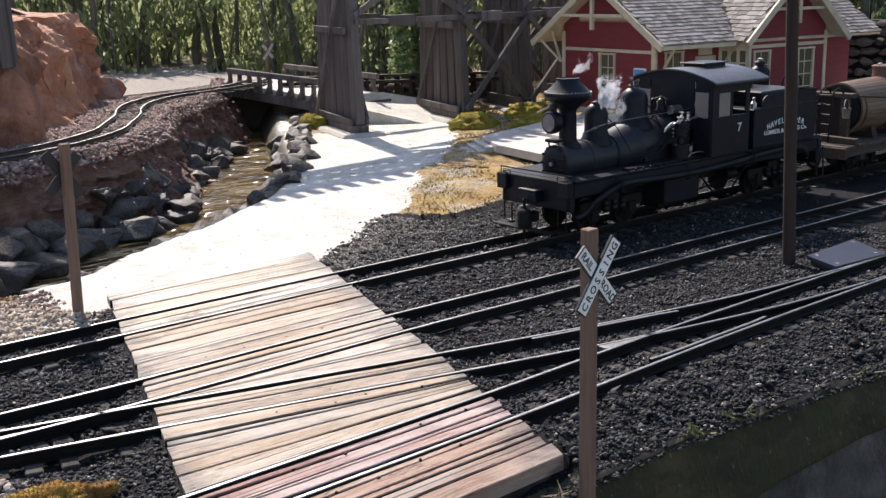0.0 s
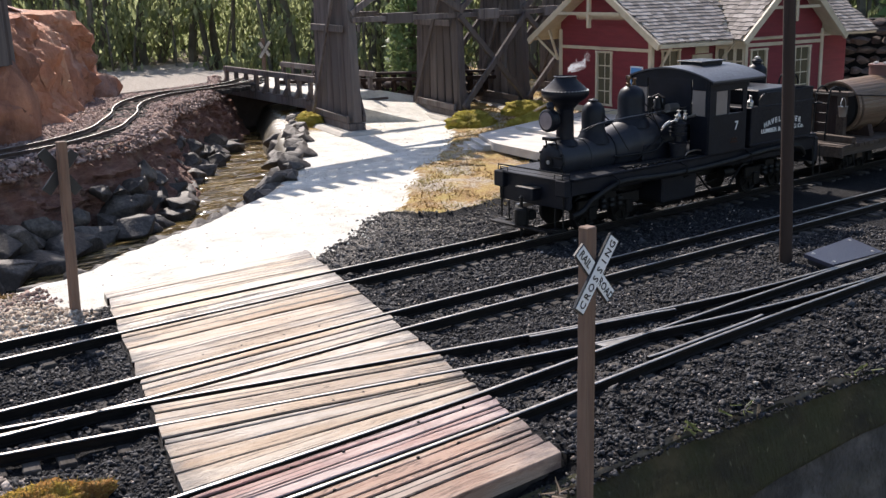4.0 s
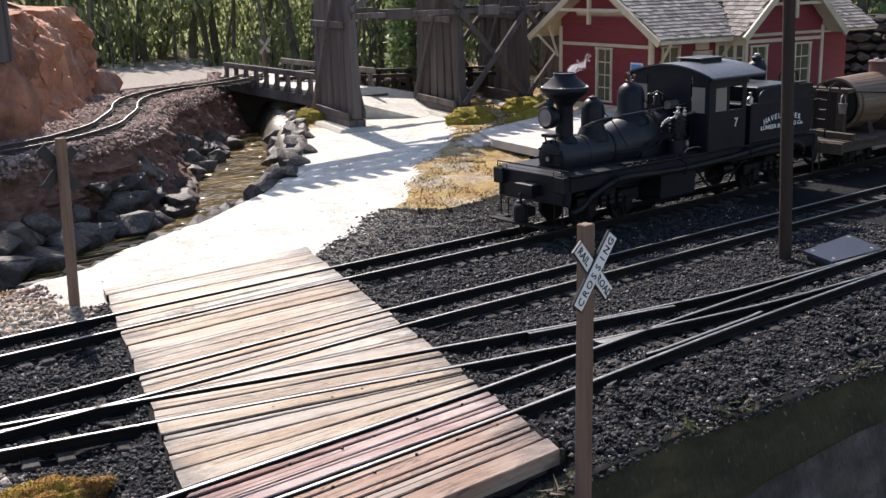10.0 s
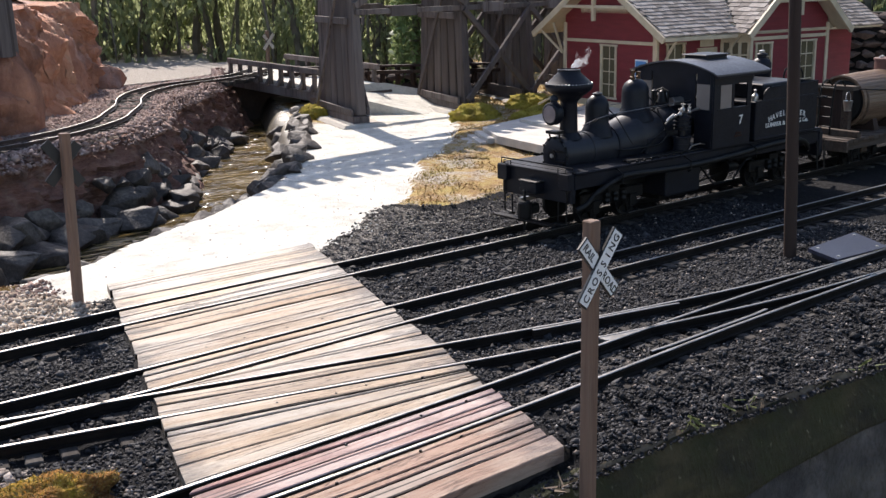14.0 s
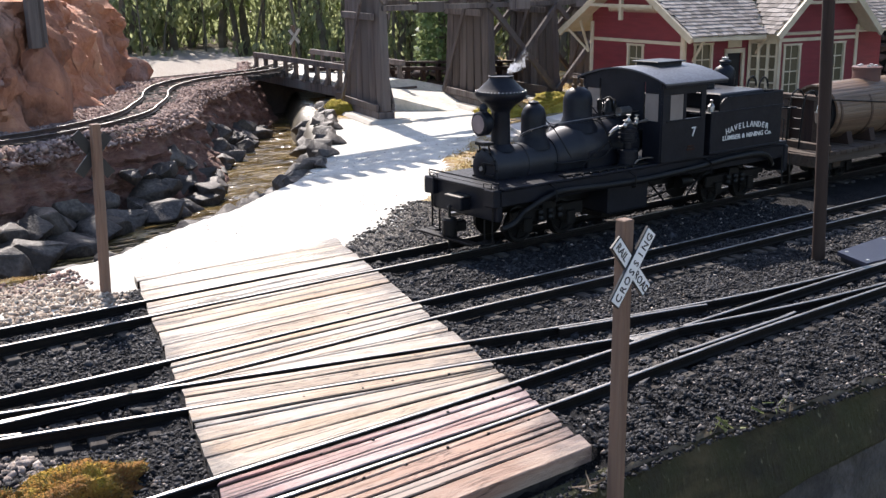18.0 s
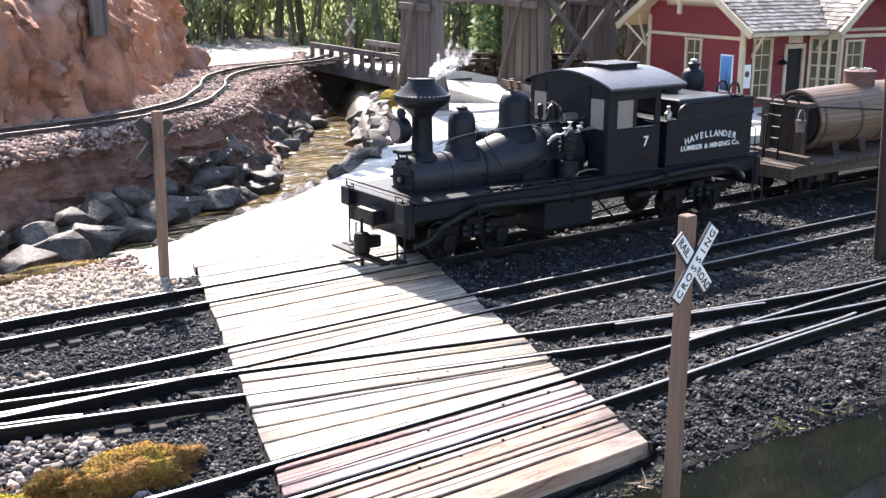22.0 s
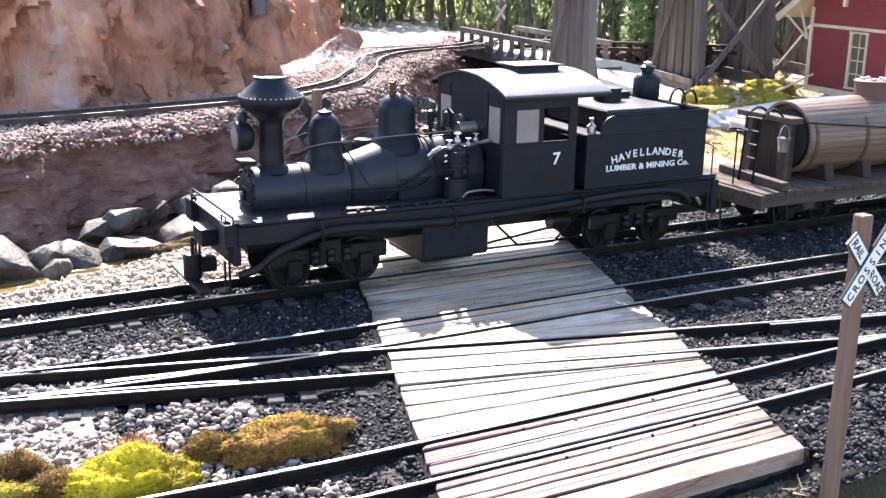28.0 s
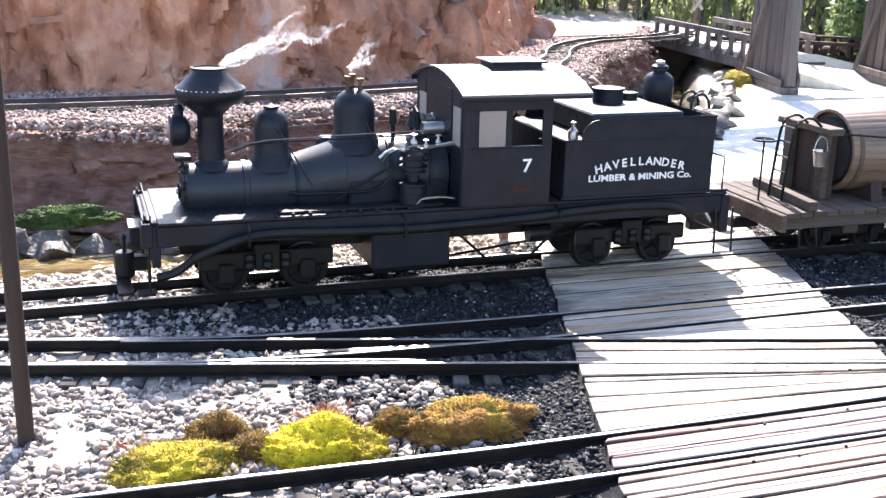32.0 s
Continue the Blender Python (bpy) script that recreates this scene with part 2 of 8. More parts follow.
M_RIM_STONE = material("crumbled_red_stone", stone_like([(0.055, 0.030, 0.023), (0.15, 0.088, 0.068), (0.27, 0.18, 0.148), (0.44, 0.34, 0.295)], 200, 0.6, 0.001, True), 0.9)
M_SAND_STONE = material("sandy_rubble", stone_like([(0.12, 0.075, 0.048), (0.30, 0.225, 0.165), (0.45, 0.375, 0.295), (0.62, 0.55, 0.46)], 200, 0.6, 0.001, True), 0.9)
def path_build(n):
    """Trodden pale sand with grit, worn hollows and darker scuffs."""
    p = n.where()
    a, b, c = n.noise(p, 16, 6, 0.6), n.noise(p, 260, 4, 0.7), n.noise(p, 55, 5, 0.65)
    col = n.ramp(n.math("ADD", n.math("MULTIPLY", a, 0.5), n.math("MULTIPLY", c, 0.5)), (0.34, (0.46, 0.43, 0.365)), (0.48, (0.62, 0.59, 0.515)), (0.60, (0.72, 0.69, 0.615)))
    col = n.mix(n.math("MULTIPLY", n.grey(b, 0.60, 0.68), 0.7), col, (0.22, 0.19, 0.15))
    n.colour(col)
    n.bump(n.math("ADD", c, n.math("MULTIPLY", b, 0.6)), 1.0, 0.004)


M_PATH = material("pale_sand_path", path_build, 0.95)
M_SOIL = material("brown_soil", stone_like([(0.05, 0.04, 0.03), (0.12, 0.09, 0.06), (0.2, 0.16, 0.11)], 25, 0.8, 0.004), 0.95)
M_BED = material("creek_bed", stone_like([(0.02, 0.016, 0.01), (0.07, 0.055, 0.03), (0.15, 0.115, 0.06)], 30, 0.6, 0.004), 0.6)
M_BOULDER = material("grey_boulder", stone_like([(0.021, 0.016, 0.013), (0.060, 0.047, 0.038), (0.165, 0.135, 0.11)], 34, 0.9, 0.005), 0.66)


def moss_build(tones):
    def build(n):
        p = n.where()
        a, b, c = n.noise(p, 25, 4), n.noise(p, 260, 3), n.noise(p, 700, 2)
        f = n.math("ADD", n.math("MULTIPLY", a, 0.75), n.math("MULTIPLY", b, 0.25))
        n.colour(n.ramp(f, *[(0.30 + 0.4 * k / (len(tones) - 1), t) for k, t in enumerate(tones)]))
        n.bump(n.math("ADD", b, c), 1.0, 0.003)
    return build


def ground_moss_build(n):
    """Thin moss over sand: golden, olive and rusty patches with bare pale ground between."""
    p = n.where()
    a, b, c = n.noise(p, 20, 5, 0.65), n.noise(p, 230, 4, 0.7), n.noise(p, 11, 4)
    f = n.math("ADD", n.math("MULTIPLY", a, 0.6), n.math("MULTIPLY", b, 0.4))
    col = n.ramp(f, (0.34, (0.085, 0.055, 0.03)), (0.46, (0.29, 0.165, 0.05)), (0.56, (0.40, 0.28, 0.085)), (0.68, (0.30, 0.27, 0.055)))
    bare = n.math("MULTIPLY", n.grey(n.math("ADD", n.math("MULTIPLY", c, 0.6), n.math("MULTIPLY", b, 0.4)), 0.47, 0.56), 0.85)
    n.colour(n.mix(bare, col, n.ramp(b, (0.35, (0.16, 0.13, 0.10)), (0.6, (0.50, 0.45, 0.37)))))
    n.bump(n.math("ADD", b, a), 1.0, 0.004)


M_MOSS = material("ground_moss", ground_moss_build, 0.95)
M_MOSS_GREEN = material("yellow_green_moss", moss_build([(0.13, 0.085, 0.008), (0.42, 0.29, 0.006), (0.74, 0.53, 0.010), (0.84, 0.63, 0.02)]), 0.95)
M_MOSS_RUST = material("rusty_moss", moss_build([(0.045, 0.020, 0.008), (0.17, 0.065, 0.012), (0.27, 0.125, 0.016), (0.33, 0.24, 0.018)]), 0.95)


def cliff_build(n):
    """Red and ochre sandstone: broad fractured planes, run-down streaks, pale worn edges."""
    p = n.where((1, 1, 0.75))
    warp = n.node("TexNoise", Vector=p, Scale=5.0, Detail=4.0).outputs["Color"]
    a, b = n.noise(p, 5, 6), n.noise(p, 24, 7, 0.68)
    f = n.math("ADD", n.math("MULTIPLY", a, 0.55), n.math("MULTIPLY", b, 0.45))
    col = n.ramp(f, (0.32, (0.15, 0.068, 0.045)), (0.43, (0.37, 0.165, 0.100)), (0.54, (0.52, 0.25, 0.150)), (0.68, (0.62, 0.42, 0.28)))
    block = n.cells(n.mix(0.22, p, warp), 7.5)
    col = n.mix(0.30, col, n.mix(1.0, col, n.ramp(n.math("FRACT", n.math("MULTIPLY", block.outputs["Distance"], 3.7)), (0.0, (1.15, 1.05, 0.95)), (1.0, (0.62, 0.50, 0.45))), "MULTIPLY"))
    run = n.noise(n.where((1, 1, 0.12)), 9, 5, 0.6)
    col = n.mix(n.math("MULTIPLY", n.grey(run, 0.54, 0.68), 0.55), col, (0.46, 0.37, 0.33))
    dark = n.grey(n.noise(n.where((1, 1, 0.35)), 8, 6, 0.65), 0.56, 0.72)
    col = n.mix(n.math("MULTIPLY", dark, 0.6), col, (0.13, 0.072, 0.05))
    crack = n.cells(n.mix(0.30, n.where((1, 1, 0.5)), warp), 8, "DISTANCE_TO_EDGE").outputs["Distance"]
    line = n.math("MULTIPLY", n.ramp(crack, (0.0, (1, 1, 1)), (0.03, (0, 0, 0))), n.grey(b, 0.47, 0.58))
    n.colour(n.mix(n.math("MULTIPLY", line, 0.55), col, (0.15, 0.075, 0.05)))
    f = n.math("SUBTRACT", f, n.math("MULTIPLY", line, 0.25))
    n.bump(n.math("ADD", f, n.math("MULTIPLY", n.noise(p, 110, 4), 0.22)), 1.0, 0.022)


M_CLIFF = material("red_sandstone_cliff", cliff_build, 0.9)


def wood_build(light, dark, along_axis=0, grain=260, weather=(0.36, 0.34, 0.32), vary=0.35):
    def build(n):
        s = [1.0, 1.0, 1.0]
        s[along_axis] = 0.05
        p = n.place(tuple(s))
        r = n.chance()
        v = n.nt.nodes.new("ShaderNodeVectorMath")
        v.operation = "ADD"
        n.link(p, v.inputs[0])
        comb = n.node("CombineXYZ")
        for k in range(3):
            n.link(n.math("MULTIPLY", r, 37.0 + 11 * k), comb.inputs[k])
        n.link(comb.outputs[0], v.inputs[1])
        q = v.outputs[0]
        g, w = n.noise(q, grain, 5, 0.6), n.noise(q, grain * 0.16, 3)
        c = n.ramp(g, (0.30, dark), (0.52, light), (0.75, tuple(min(1, x * 1.25) for x in light)))
        c = n.mix(n.math("MULTIPLY", n.grey(w, 0.42, 0.68), 0.75), c, weather)
        n.colour(n.mix(n.math("MULTIPLY", r, vary), c, tuple(x * 0.55 for x in light)))
        n.bump(g, 0.5, 0.0012)
    return build


def plank_build(light, dark, weather, vary):
    """Sawn boards gone grey in the sun: long grain, wide bleached and ochre patches, knots, splits, and ends dirty from the ballast."""
    def build(n):
        r = n.chance()
        comb = n.node("CombineXYZ")
        for k in range(3):
            n.link(n.math("MULTIPLY", r, 29.0 + 13 * k), comb.inputs[k])

        def moved(scale):
            v = n.nt.nodes.new("ShaderNodeVectorMath")
            v.operation = "ADD"
            n.link(n.place(scale), v.inputs[0])
            n.link(comb.outputs[0], v.inputs[1])
            return v.outputs[0]
        q, wide = moved((0.03, 1, 1)), moved((0.22, 1, 1))
        kn = n.cells(moved((0.42, 1, 1)), 15).outputs["Distance"]
        bend = n.math("ADD", n.noise(wide, 40, 3), n.math("MULTIPLY", kn, 0.8))
        g = n.noise(n.mix(0.02, q, n.node("CombineXYZ", X=bend, Y=bend, Z=bend).outputs[0]), 460, 6, 0.72)
        c = n.ramp(g, (0.36, dark), (0.47, light), (0.74, tuple(min(1, x * 1.25) for x in light)))
        patch = n.noise(wide, 30, 5, 0.62)
        c = n.mix(n.math("MULTIPLY", n.grey(patch, 0.44, 0.56), 0.78), c, weather)
        ochre = n.noise(moved((0.16, 1, 1)), 22, 4)
        c = n.mix(n.math("MULTIPLY", n.grey(ochre, 0.50, 0.62), 0.6), c, (light[0] * 0.92, light[1] * 0.78, light[2] * 0.60))
        knot = n.ramp(kn, (0.030, (1, 1, 1)), (0.060, (0.15, 0.15, 0.15)), (0.075, (0.75, 0.75, 0.75)), (0.11, (0, 0, 0)))
        c = n.mix(n.math("MULTIPLY", knot, 0.8), c, tuple(x * 0.6 for x in dark))
        slit = n.grey(n.noise(moved((0.010, 1, 1)), 260, 2), 0.625, 0.650)
        c = n.mix(n.math("MULTIPLY", slit, 0.85), c, tuple(x * 0.25 for x in dark))
        tone = n.ramp(r, (0.0, (1.0, 0.90, 0.78)), (0.25, (0.70, 0.64, 0.58)), (0.45, (1.0, 0.97, 0.92)), (0.65, (0.78, 0.64, 0.48)), (0.82, (1.0, 0.93, 0.84)), (1.0, (0.62, 0.57, 0.53)))
        c = n.mix(vary, c, n.mix(1.0, c, tone, "MULTIPLY"))
        along_ = n.node("SeparateXYZ")
        n.link(n.place(), along_.inputs[0])
        end = n.math("MULTIPLY", n.math("ABSOLUTE", along_.outputs[0]), 4.1)
        end = n.math("ADD", end, n.math("MULTIPLY", n.math("SUBTRACT", n.noise(n.where((0.35, 1, 1)), 46, 5, 0.7), 0.5), 0.7))
        c = n.mix(n.math("MULTIPLY", n.grey(end, 0.37, 0.52), 0.8), c, (dark[0] * 0.9, dark[1] * 1.05, dark[2] * 1.25))
        stain = n.grey(n.noise(n.where((0.6, 1, 1)), 24, 6, 0.7), 0.56, 0.70)
        n.colour(n.mix(n.math("MULTIPLY", stain, 0.5), c, tuple(x * 0.36 for x in light)))
        n.rough(n.ramp(g, (0.3, (0.75,) * 3), (0.7, (0.48,) * 3)))
        n.bump(n.math("SUBTRACT", g, slit), 0.9, 0.0016)
    return build


M_DECK = material("weathered_deck_plank", plank_build((0.40, 0.318, 0.238), (0.075, 0.053, 0.041), (0.54, 0.505, 0.455), 0.85), 0.6)
# paler plank copy: the sun's glare is put into its colour
M_DECK_GLARE = material("glare_pale_plank", plank_build((0.50, 0.44, 0.36), (0.12, 0.09, 0.07), (0.62, 0.585, 0.53), 0.4), 0.6)
M_DECK_RED = material("red_stained_plank", plank_build((0.30, 0.145, 0.13), (0.11, 0.05, 0.048), (0.50, 0.41, 0.38), 0.4), 0.6)
M_DECK_FRONT = material("rosy_brown_plank", plank_build((0.33, 0.215, 0.165), (0.075, 0.042, 0.034), (0.46, 0.39, 0.34), 0.9), 0.6)
# dirty board sides, with the shade of the gaps put into the colour
M_JOINT = material("shaded_dirty_board_edge", wood_build((0.050, 0.040, 0.032), (0.015, 0.012, 0.010), 0, 300, (0.08, 0.066, 0.054), 0.3), 0.95, 0.0, 0.1)
M_TIMBER = material("grey_trestle_timber", wood_build((0.135, 0.105, 0.092), (0.032, 0.024, 0.022), 2, 170, (0.23, 0.20, 0.185), 0.8), 0.9)
M_POST = material("sawn_post_wood", wood_build((0.20, 0.115, 0.075), (0.11, 0.06, 0.038), 2, 400, (0.20, 0.145, 0.11), 0.3), 0.8)
M_DARKPOST = material("dark_stained_pole", wood_build((0.034, 0.018, 0.013), (0.016, 0.009, 0.007), 2, 300, (0.042, 0.025, 0.018), 0.2), 0.7, 0.0, 0.3)
M_TIE = material("creosoted_tie", wood_build((0.050, 0.043, 0.038), (0.016, 0.013, 0.011), 1, 300, (0.10, 0.09, 0.08), 0.5), 0.9, 0.0, 0.2)
M_CARWOOD = material("car_deck_wood", wood_build((0.075, 0.05, 0.035), (0.026, 0.018, 0.014), 0, 300, (0.10, 0.082, 0.068), 0.4), 0.85, 0.0, 0.3)
M_HOOP = material("rusted_hoop", wood_build((0.10, 0.062, 0.040), (0.05, 0.03, 0.02), 0, 200, (0.12, 0.085, 0.06), 0.2), 0.7, 0.0, 0.3)
M_STAVE = material("barrel_stave", wood_build((0.185, 0.112, 0.068), (0.075, 0.043, 0.027), 0, 260, (0.20, 0.14, 0.095), 0.3), 0.45, 0.0, 0.5)


def metal_build(c, c2, scale=60, bump=0.15):
    def build(n):
        p = n.place()
        a, b = n.noise(p, scale, 5), n.noise(p, scale * 6, 3)
        n.colour(n.mix(n.grey(a, 0.35, 0.7), c, c2))
        n.rough(n.ramp(b, (0.3, (0.34,) * 3), (0.7, (0.55,) * 3)))
        n.bump(b, bump, 0.0006)
    return build


M_BLACK = material("black_loco_paint", metal_build((0.006, 0.0068, 0.0105), (0.011, 0.0122, 0.018)), 0.42, 0.0, 0.22)
M_BOILER = material("boiler_jacket", metal_build((0.013, 0.014, 0.018), (0.020, 0.022, 0.029)), 0.5, 0.0, 0.3)
M_CABROOF = material("cab_roof_paint", metal_build((0.030, 0.032, 0.040), (0.05, 0.053, 0.064)), 0.4, 0.0, 0.8)
M_IRON = material("dark_iron", metal_build((0.0045, 0.0045, 0.005), (0.011, 0.0098, 0.009)), 0.6, 0.0, 0.2)
M_STEEL = material("polished_steel", metal_build((0.55, 0.54, 0.52), (0.4, 0.38, 0.36)), 0.3, 1.0)
M_RAILHEAD = material("worn_railhead", metal_build((0.32, 0.305, 0.29), (0.20, 0.185, 0.165)), 0.4, 1.0)
M_RAIL = material("rusty_rail_web", metal_build((0.006, 0.005, 0.0045), (0.014, 0.010, 0.008), 90, 0.3), 0.7, 0.0, 0.2)
M_RUSTRAIL = material("brown_rusted_rail", metal_build((0.055, 0.038, 0.032), (0.10, 0.070, 0.057), 90, 0.3), 0.8, 0.0, 0.2)
M_BRASS = material("dull_brass", metal_build((0.13, 0.082, 0.05), (0.075, 0.05, 0.032)), 0.5, 1.0)
M_COPPER = material("copper_fitting", metal_build((0.06, 0.032, 0.024), (0.04, 0.022, 0.018)), 0.5, 1.0)


def plain(name, c, c2=None, rough=0.7, scale=40, bump=0.1, metal=0.0):
    def build(n):
        p = n.where()
        a = n.noise(p, scale, 5)
        n.colour(n.mix(n.grey(a, 0.3, 0.7), c, c2 or tuple(x * 0.8 for x in c)))
        n.bump(n.noise(p, scale * 8, 3), bump, 0.0008)
    return material(name, build, rough, metal)


M_CREAM = plain("cream_trim_paint", (0.60, 0.50, 0.35), (0.46, 0.37, 0.25), 0.6)
M_WHITE = plain("white_sign_paint", (0.80, 0.80, 0.78), (0.70, 0.70, 0.68), 0.55)
M_LETTER = plain("white_lettering", (0.80, 0.78, 0.74), (0.7, 0.68, 0.64), 0.6)
M_INK = plain("black_sign_paint", (0.012, 0.012, 0.013), (0.02, 0.02, 0.02), 0.5)
M_SHADEDGLASS = plain("drawn_blind", (0.27, 0.22, 0.185), (0.20, 0.16, 0.135), 0.6)
M_BLUEGLASS = plain("blue_poster", (0.10, 0.32, 0.62), (0.05, 0.16, 0.36), 0.4, 20)
M_CONCRETE = plain("pale_concrete", (0.50, 0.46, 0.40), (0.38, 0.35, 0.30), 0.9, 30, 0.5)
M_PLATFORM = plain("platform_board", (0.58, 0.54, 0.48), (0.44, 0.40, 0.35), 0.85, 40, 0.4)
M_BOX = plain("dark_blue_lid", (0.018, 0.022, 0.045), (0.03, 0.034, 0.055), 0.35, 80, 0.3)
M_TANKRED = plain("oxide_red_paint", (0.13, 0.055, 0.04), (0.09, 0.035, 0.028), 0.55)
M_DARKIN = plain("dark_interior", (0.012, 0.011, 0.010), (0.02, 0.018, 0.016), 0.9)
M_LAMPGLASS = plain("lamp_lens", (0.30, 0.24, 0.23), (0.2, 0.16, 0.155), 0.15, 60, 0.0)


def siding_build(n):
    p = n.place()
    s = n.node("SeparateXYZ")
    n.link(p, s.inputs[0])
    fr = n.math("FRACT", n.math("MULTIPLY", s.outputs[2], 125.0))
    a = n.noise(n.place((0.15, 0.15, 1)), 160, 4)
    n.colour(n.mix(n.grey(a, 0.3, 0.75), (0.20, 0.021, 0.028), (0.145, 0.016, 0.021)))
    n.bump(n.math("ADD", n.math("MULTIPLY", fr, 0.8), n.math("MULTIPLY", a, 0.2)), 0.5, 0.0012)


M_SIDING = material("red_clapboard", siding_build, 0.65)


def shingle_build(n):
    a = n.noise(n.place(), 160, 4)
    c = n.ramp(n.chance(), (0.0, (0.11, 0.092, 0.080)), (0.5, (0.25, 0.215, 0.19)), (1.0, (0.42, 0.375, 0.34)))
    n.colour(n.mix(n.math("MULTIPLY", a, 0.5), c, (0.19, 0.165, 0.145)))
    n.bump(a, 0.4, 0.001)


def shingle_rest_build(n):
    a = n.noise(n.where(), 160, 4)
    c = n.ramp(n.island(), (0.0, (0.11, 0.092, 0.080)), (0.5, (0.25, 0.215, 0.19)), (1.0, (0.42, 0.375, 0.34)))
    n.colour(n.mix(n.math("MULTIPLY", a, 0.5), c, (0.19, 0.165, 0.145)))
    n.bump(a, 0.4, 0.001)


M_SHINGLE = material("weathered_shingle", shingle_build, 0.85)
M_SHINGLE_REST = material("weathered_shingle_field", shingle_rest_build, 0.85)


def wall_build(n):
    p = n.where()
    a, b = n.noise(n.where((1, 1, 2.2)), 13, 8, 0.65), n.noise(n.where((1.6, 1.6, 0.35)), 120, 5, 0.7)
    c = n.ramp(a, (0.36, (0.010, 0.009, 0.003)), (0.5, (0.034, 0.028, 0.009)), (0.64, (0.080, 0.062, 0.026)))
    moss = n.grey(n.noise(p, 22, 6, 0.65), 0.44, 0.62)
    c = n.mix(n.math("MULTIPLY", moss, 0.75), c, (0.030, 0.034, 0.006))
    fleck = n.grey(n.noise(n.where((1, 1, 0.4)), 210, 3), 0.66, 0.74)
    c = n.mix(n.math("MULTIPLY", fleck, 0.7), c, (0.20, 0.185, 0.12))
    n.colour(n.mix(n.math("MULTIPLY", n.grey(b, 0.58, 0.75), 0.5), c, (0.11, 0.095, 0.055)))
    n.bump(n.math("ADD", a, b), 0.9, 0.007)


def wall_grey_build(n):
    p = n.where()
    a, b = n.noise(n.where((1, 1, 1.4)), 16, 8, 0.68), n.noise(n.where((1.5, 1.5, 0.25)), 22, 5, 0.6)
    c = n.ramp(a, (0.34, (0.022, 0.020, 0.018)), (0.5, (0.060, 0.055, 0.050)), (0.66, (0.125, 0.115, 0.105)))
    c = n.mix(n.math("MULTIPLY", n.grey(b, 0.50, 0.66), 0.75), c, (0.020, 0.018, 0.013))
    n.colour(n.mix(n.math("MULTIPLY", n.grey(n.noise(p, 9, 4), 0.55, 0.7), 0.5), c, (0.045, 0.042, 0.016)))
    n.bump(n.math("ADD", a, n.noise(p, 150, 4)), 0.9, 0.006)


M_WALLGREY = material("damp_grey_concrete", wall_grey_build, 0.85)
M_WALL = material("mossy_concrete_wall", wall_build, 0.9)
M_STONEWALL = material("dark_dry_stone", stone_like([(0.040, 0.028, 0.024), (0.095, 0.066, 0.054), (0.16, 0.115, 0.095)], 30, 0.8, 0.01, True), 0.9)


def water_build(n):
    p = n.where((1, 2.2, 1))
    n.colour(n.mix(n.grey(n.noise(p, 11, 4), 0.35, 0.65), (0.050, 0.034, 0.012), (0.19, 0.135, 0.055)))
    n.bsdf.inputs["Transmission Weight"].default_value = 0.0
    n.bsdf.inputs["IOR"].default_value = 1.33
    n.bump(n.math("ADD", n.noise(p, 13, 2, 0.4), n.math("MULTIPLY", n.noise(p, 40, 1, 0.4), 0.35)), 1.0, 0.022)


M_WATER = material("creek_water", water_build, 0.09)


def leaf_build(tones, sheer=0.35):
    def build(n):
        c = n.ramp(n.island(), *[(k / (len(tones) - 1), t) for k, t in enumerate(tones)])
        n.colour(c)
        tr = n.node("BsdfTranslucent", Color=n.mix(0.6, c, (0.42, 0.46, 0.22)))
        out = n.nt.nodes["Material Output"]
        m = n.node("MixShader", Fac=sheer)
        n.link(n.bsdf.outputs[0], m.inputs[1])
        n.link(tr.outputs[0], m.inputs[2])
        n.link(m.outputs[0], out.inputs["Surface"])
    return build


M_LEAF = material("hedge_leaf", leaf_build([(0.08, 0.10, 0.052), (0.15, 0.185, 0.092), (0.27, 0.31, 0.165), (0.48, 0.50, 0.32)], 0.62), 0.55)
M_CONIFER = material("conifer_green", leaf_build([(0.05, 0.10, 0.035), (0.09, 0.17, 0.055), (0.14, 0.24, 0.08)], 0.35), 0.6)
M_STEM = plain("hedge_stem_bark", (0.17, 0.15, 0.11), (0.08, 0.07, 0.05), 0.9, 30, 0.6)
def sprig_build(n):
    p = n.where()
    c = n.ramp(n.island(), (0.0, (0.17, 0.09, 0.03)), (0.5, (0.36, 0.21, 0.055)), (1.0, (0.46, 0.34, 0.12)))
    c = n.mix(n.math("MULTIPLY", n.grey(n.noise(p, 11, 3), 0.46, 0.60), 0.7), c, (0.40, 0.33, 0.07))
    c = n.mix(n.math("MULTIPLY", n.grey(n.noise(p, 9, 3), 0.52, 0.68), 0.8), c, (0.20, 0.085, 0.03))
    n.colour(c)


M_SPRIG = material("moss_sprig", sprig_build, 0.8)


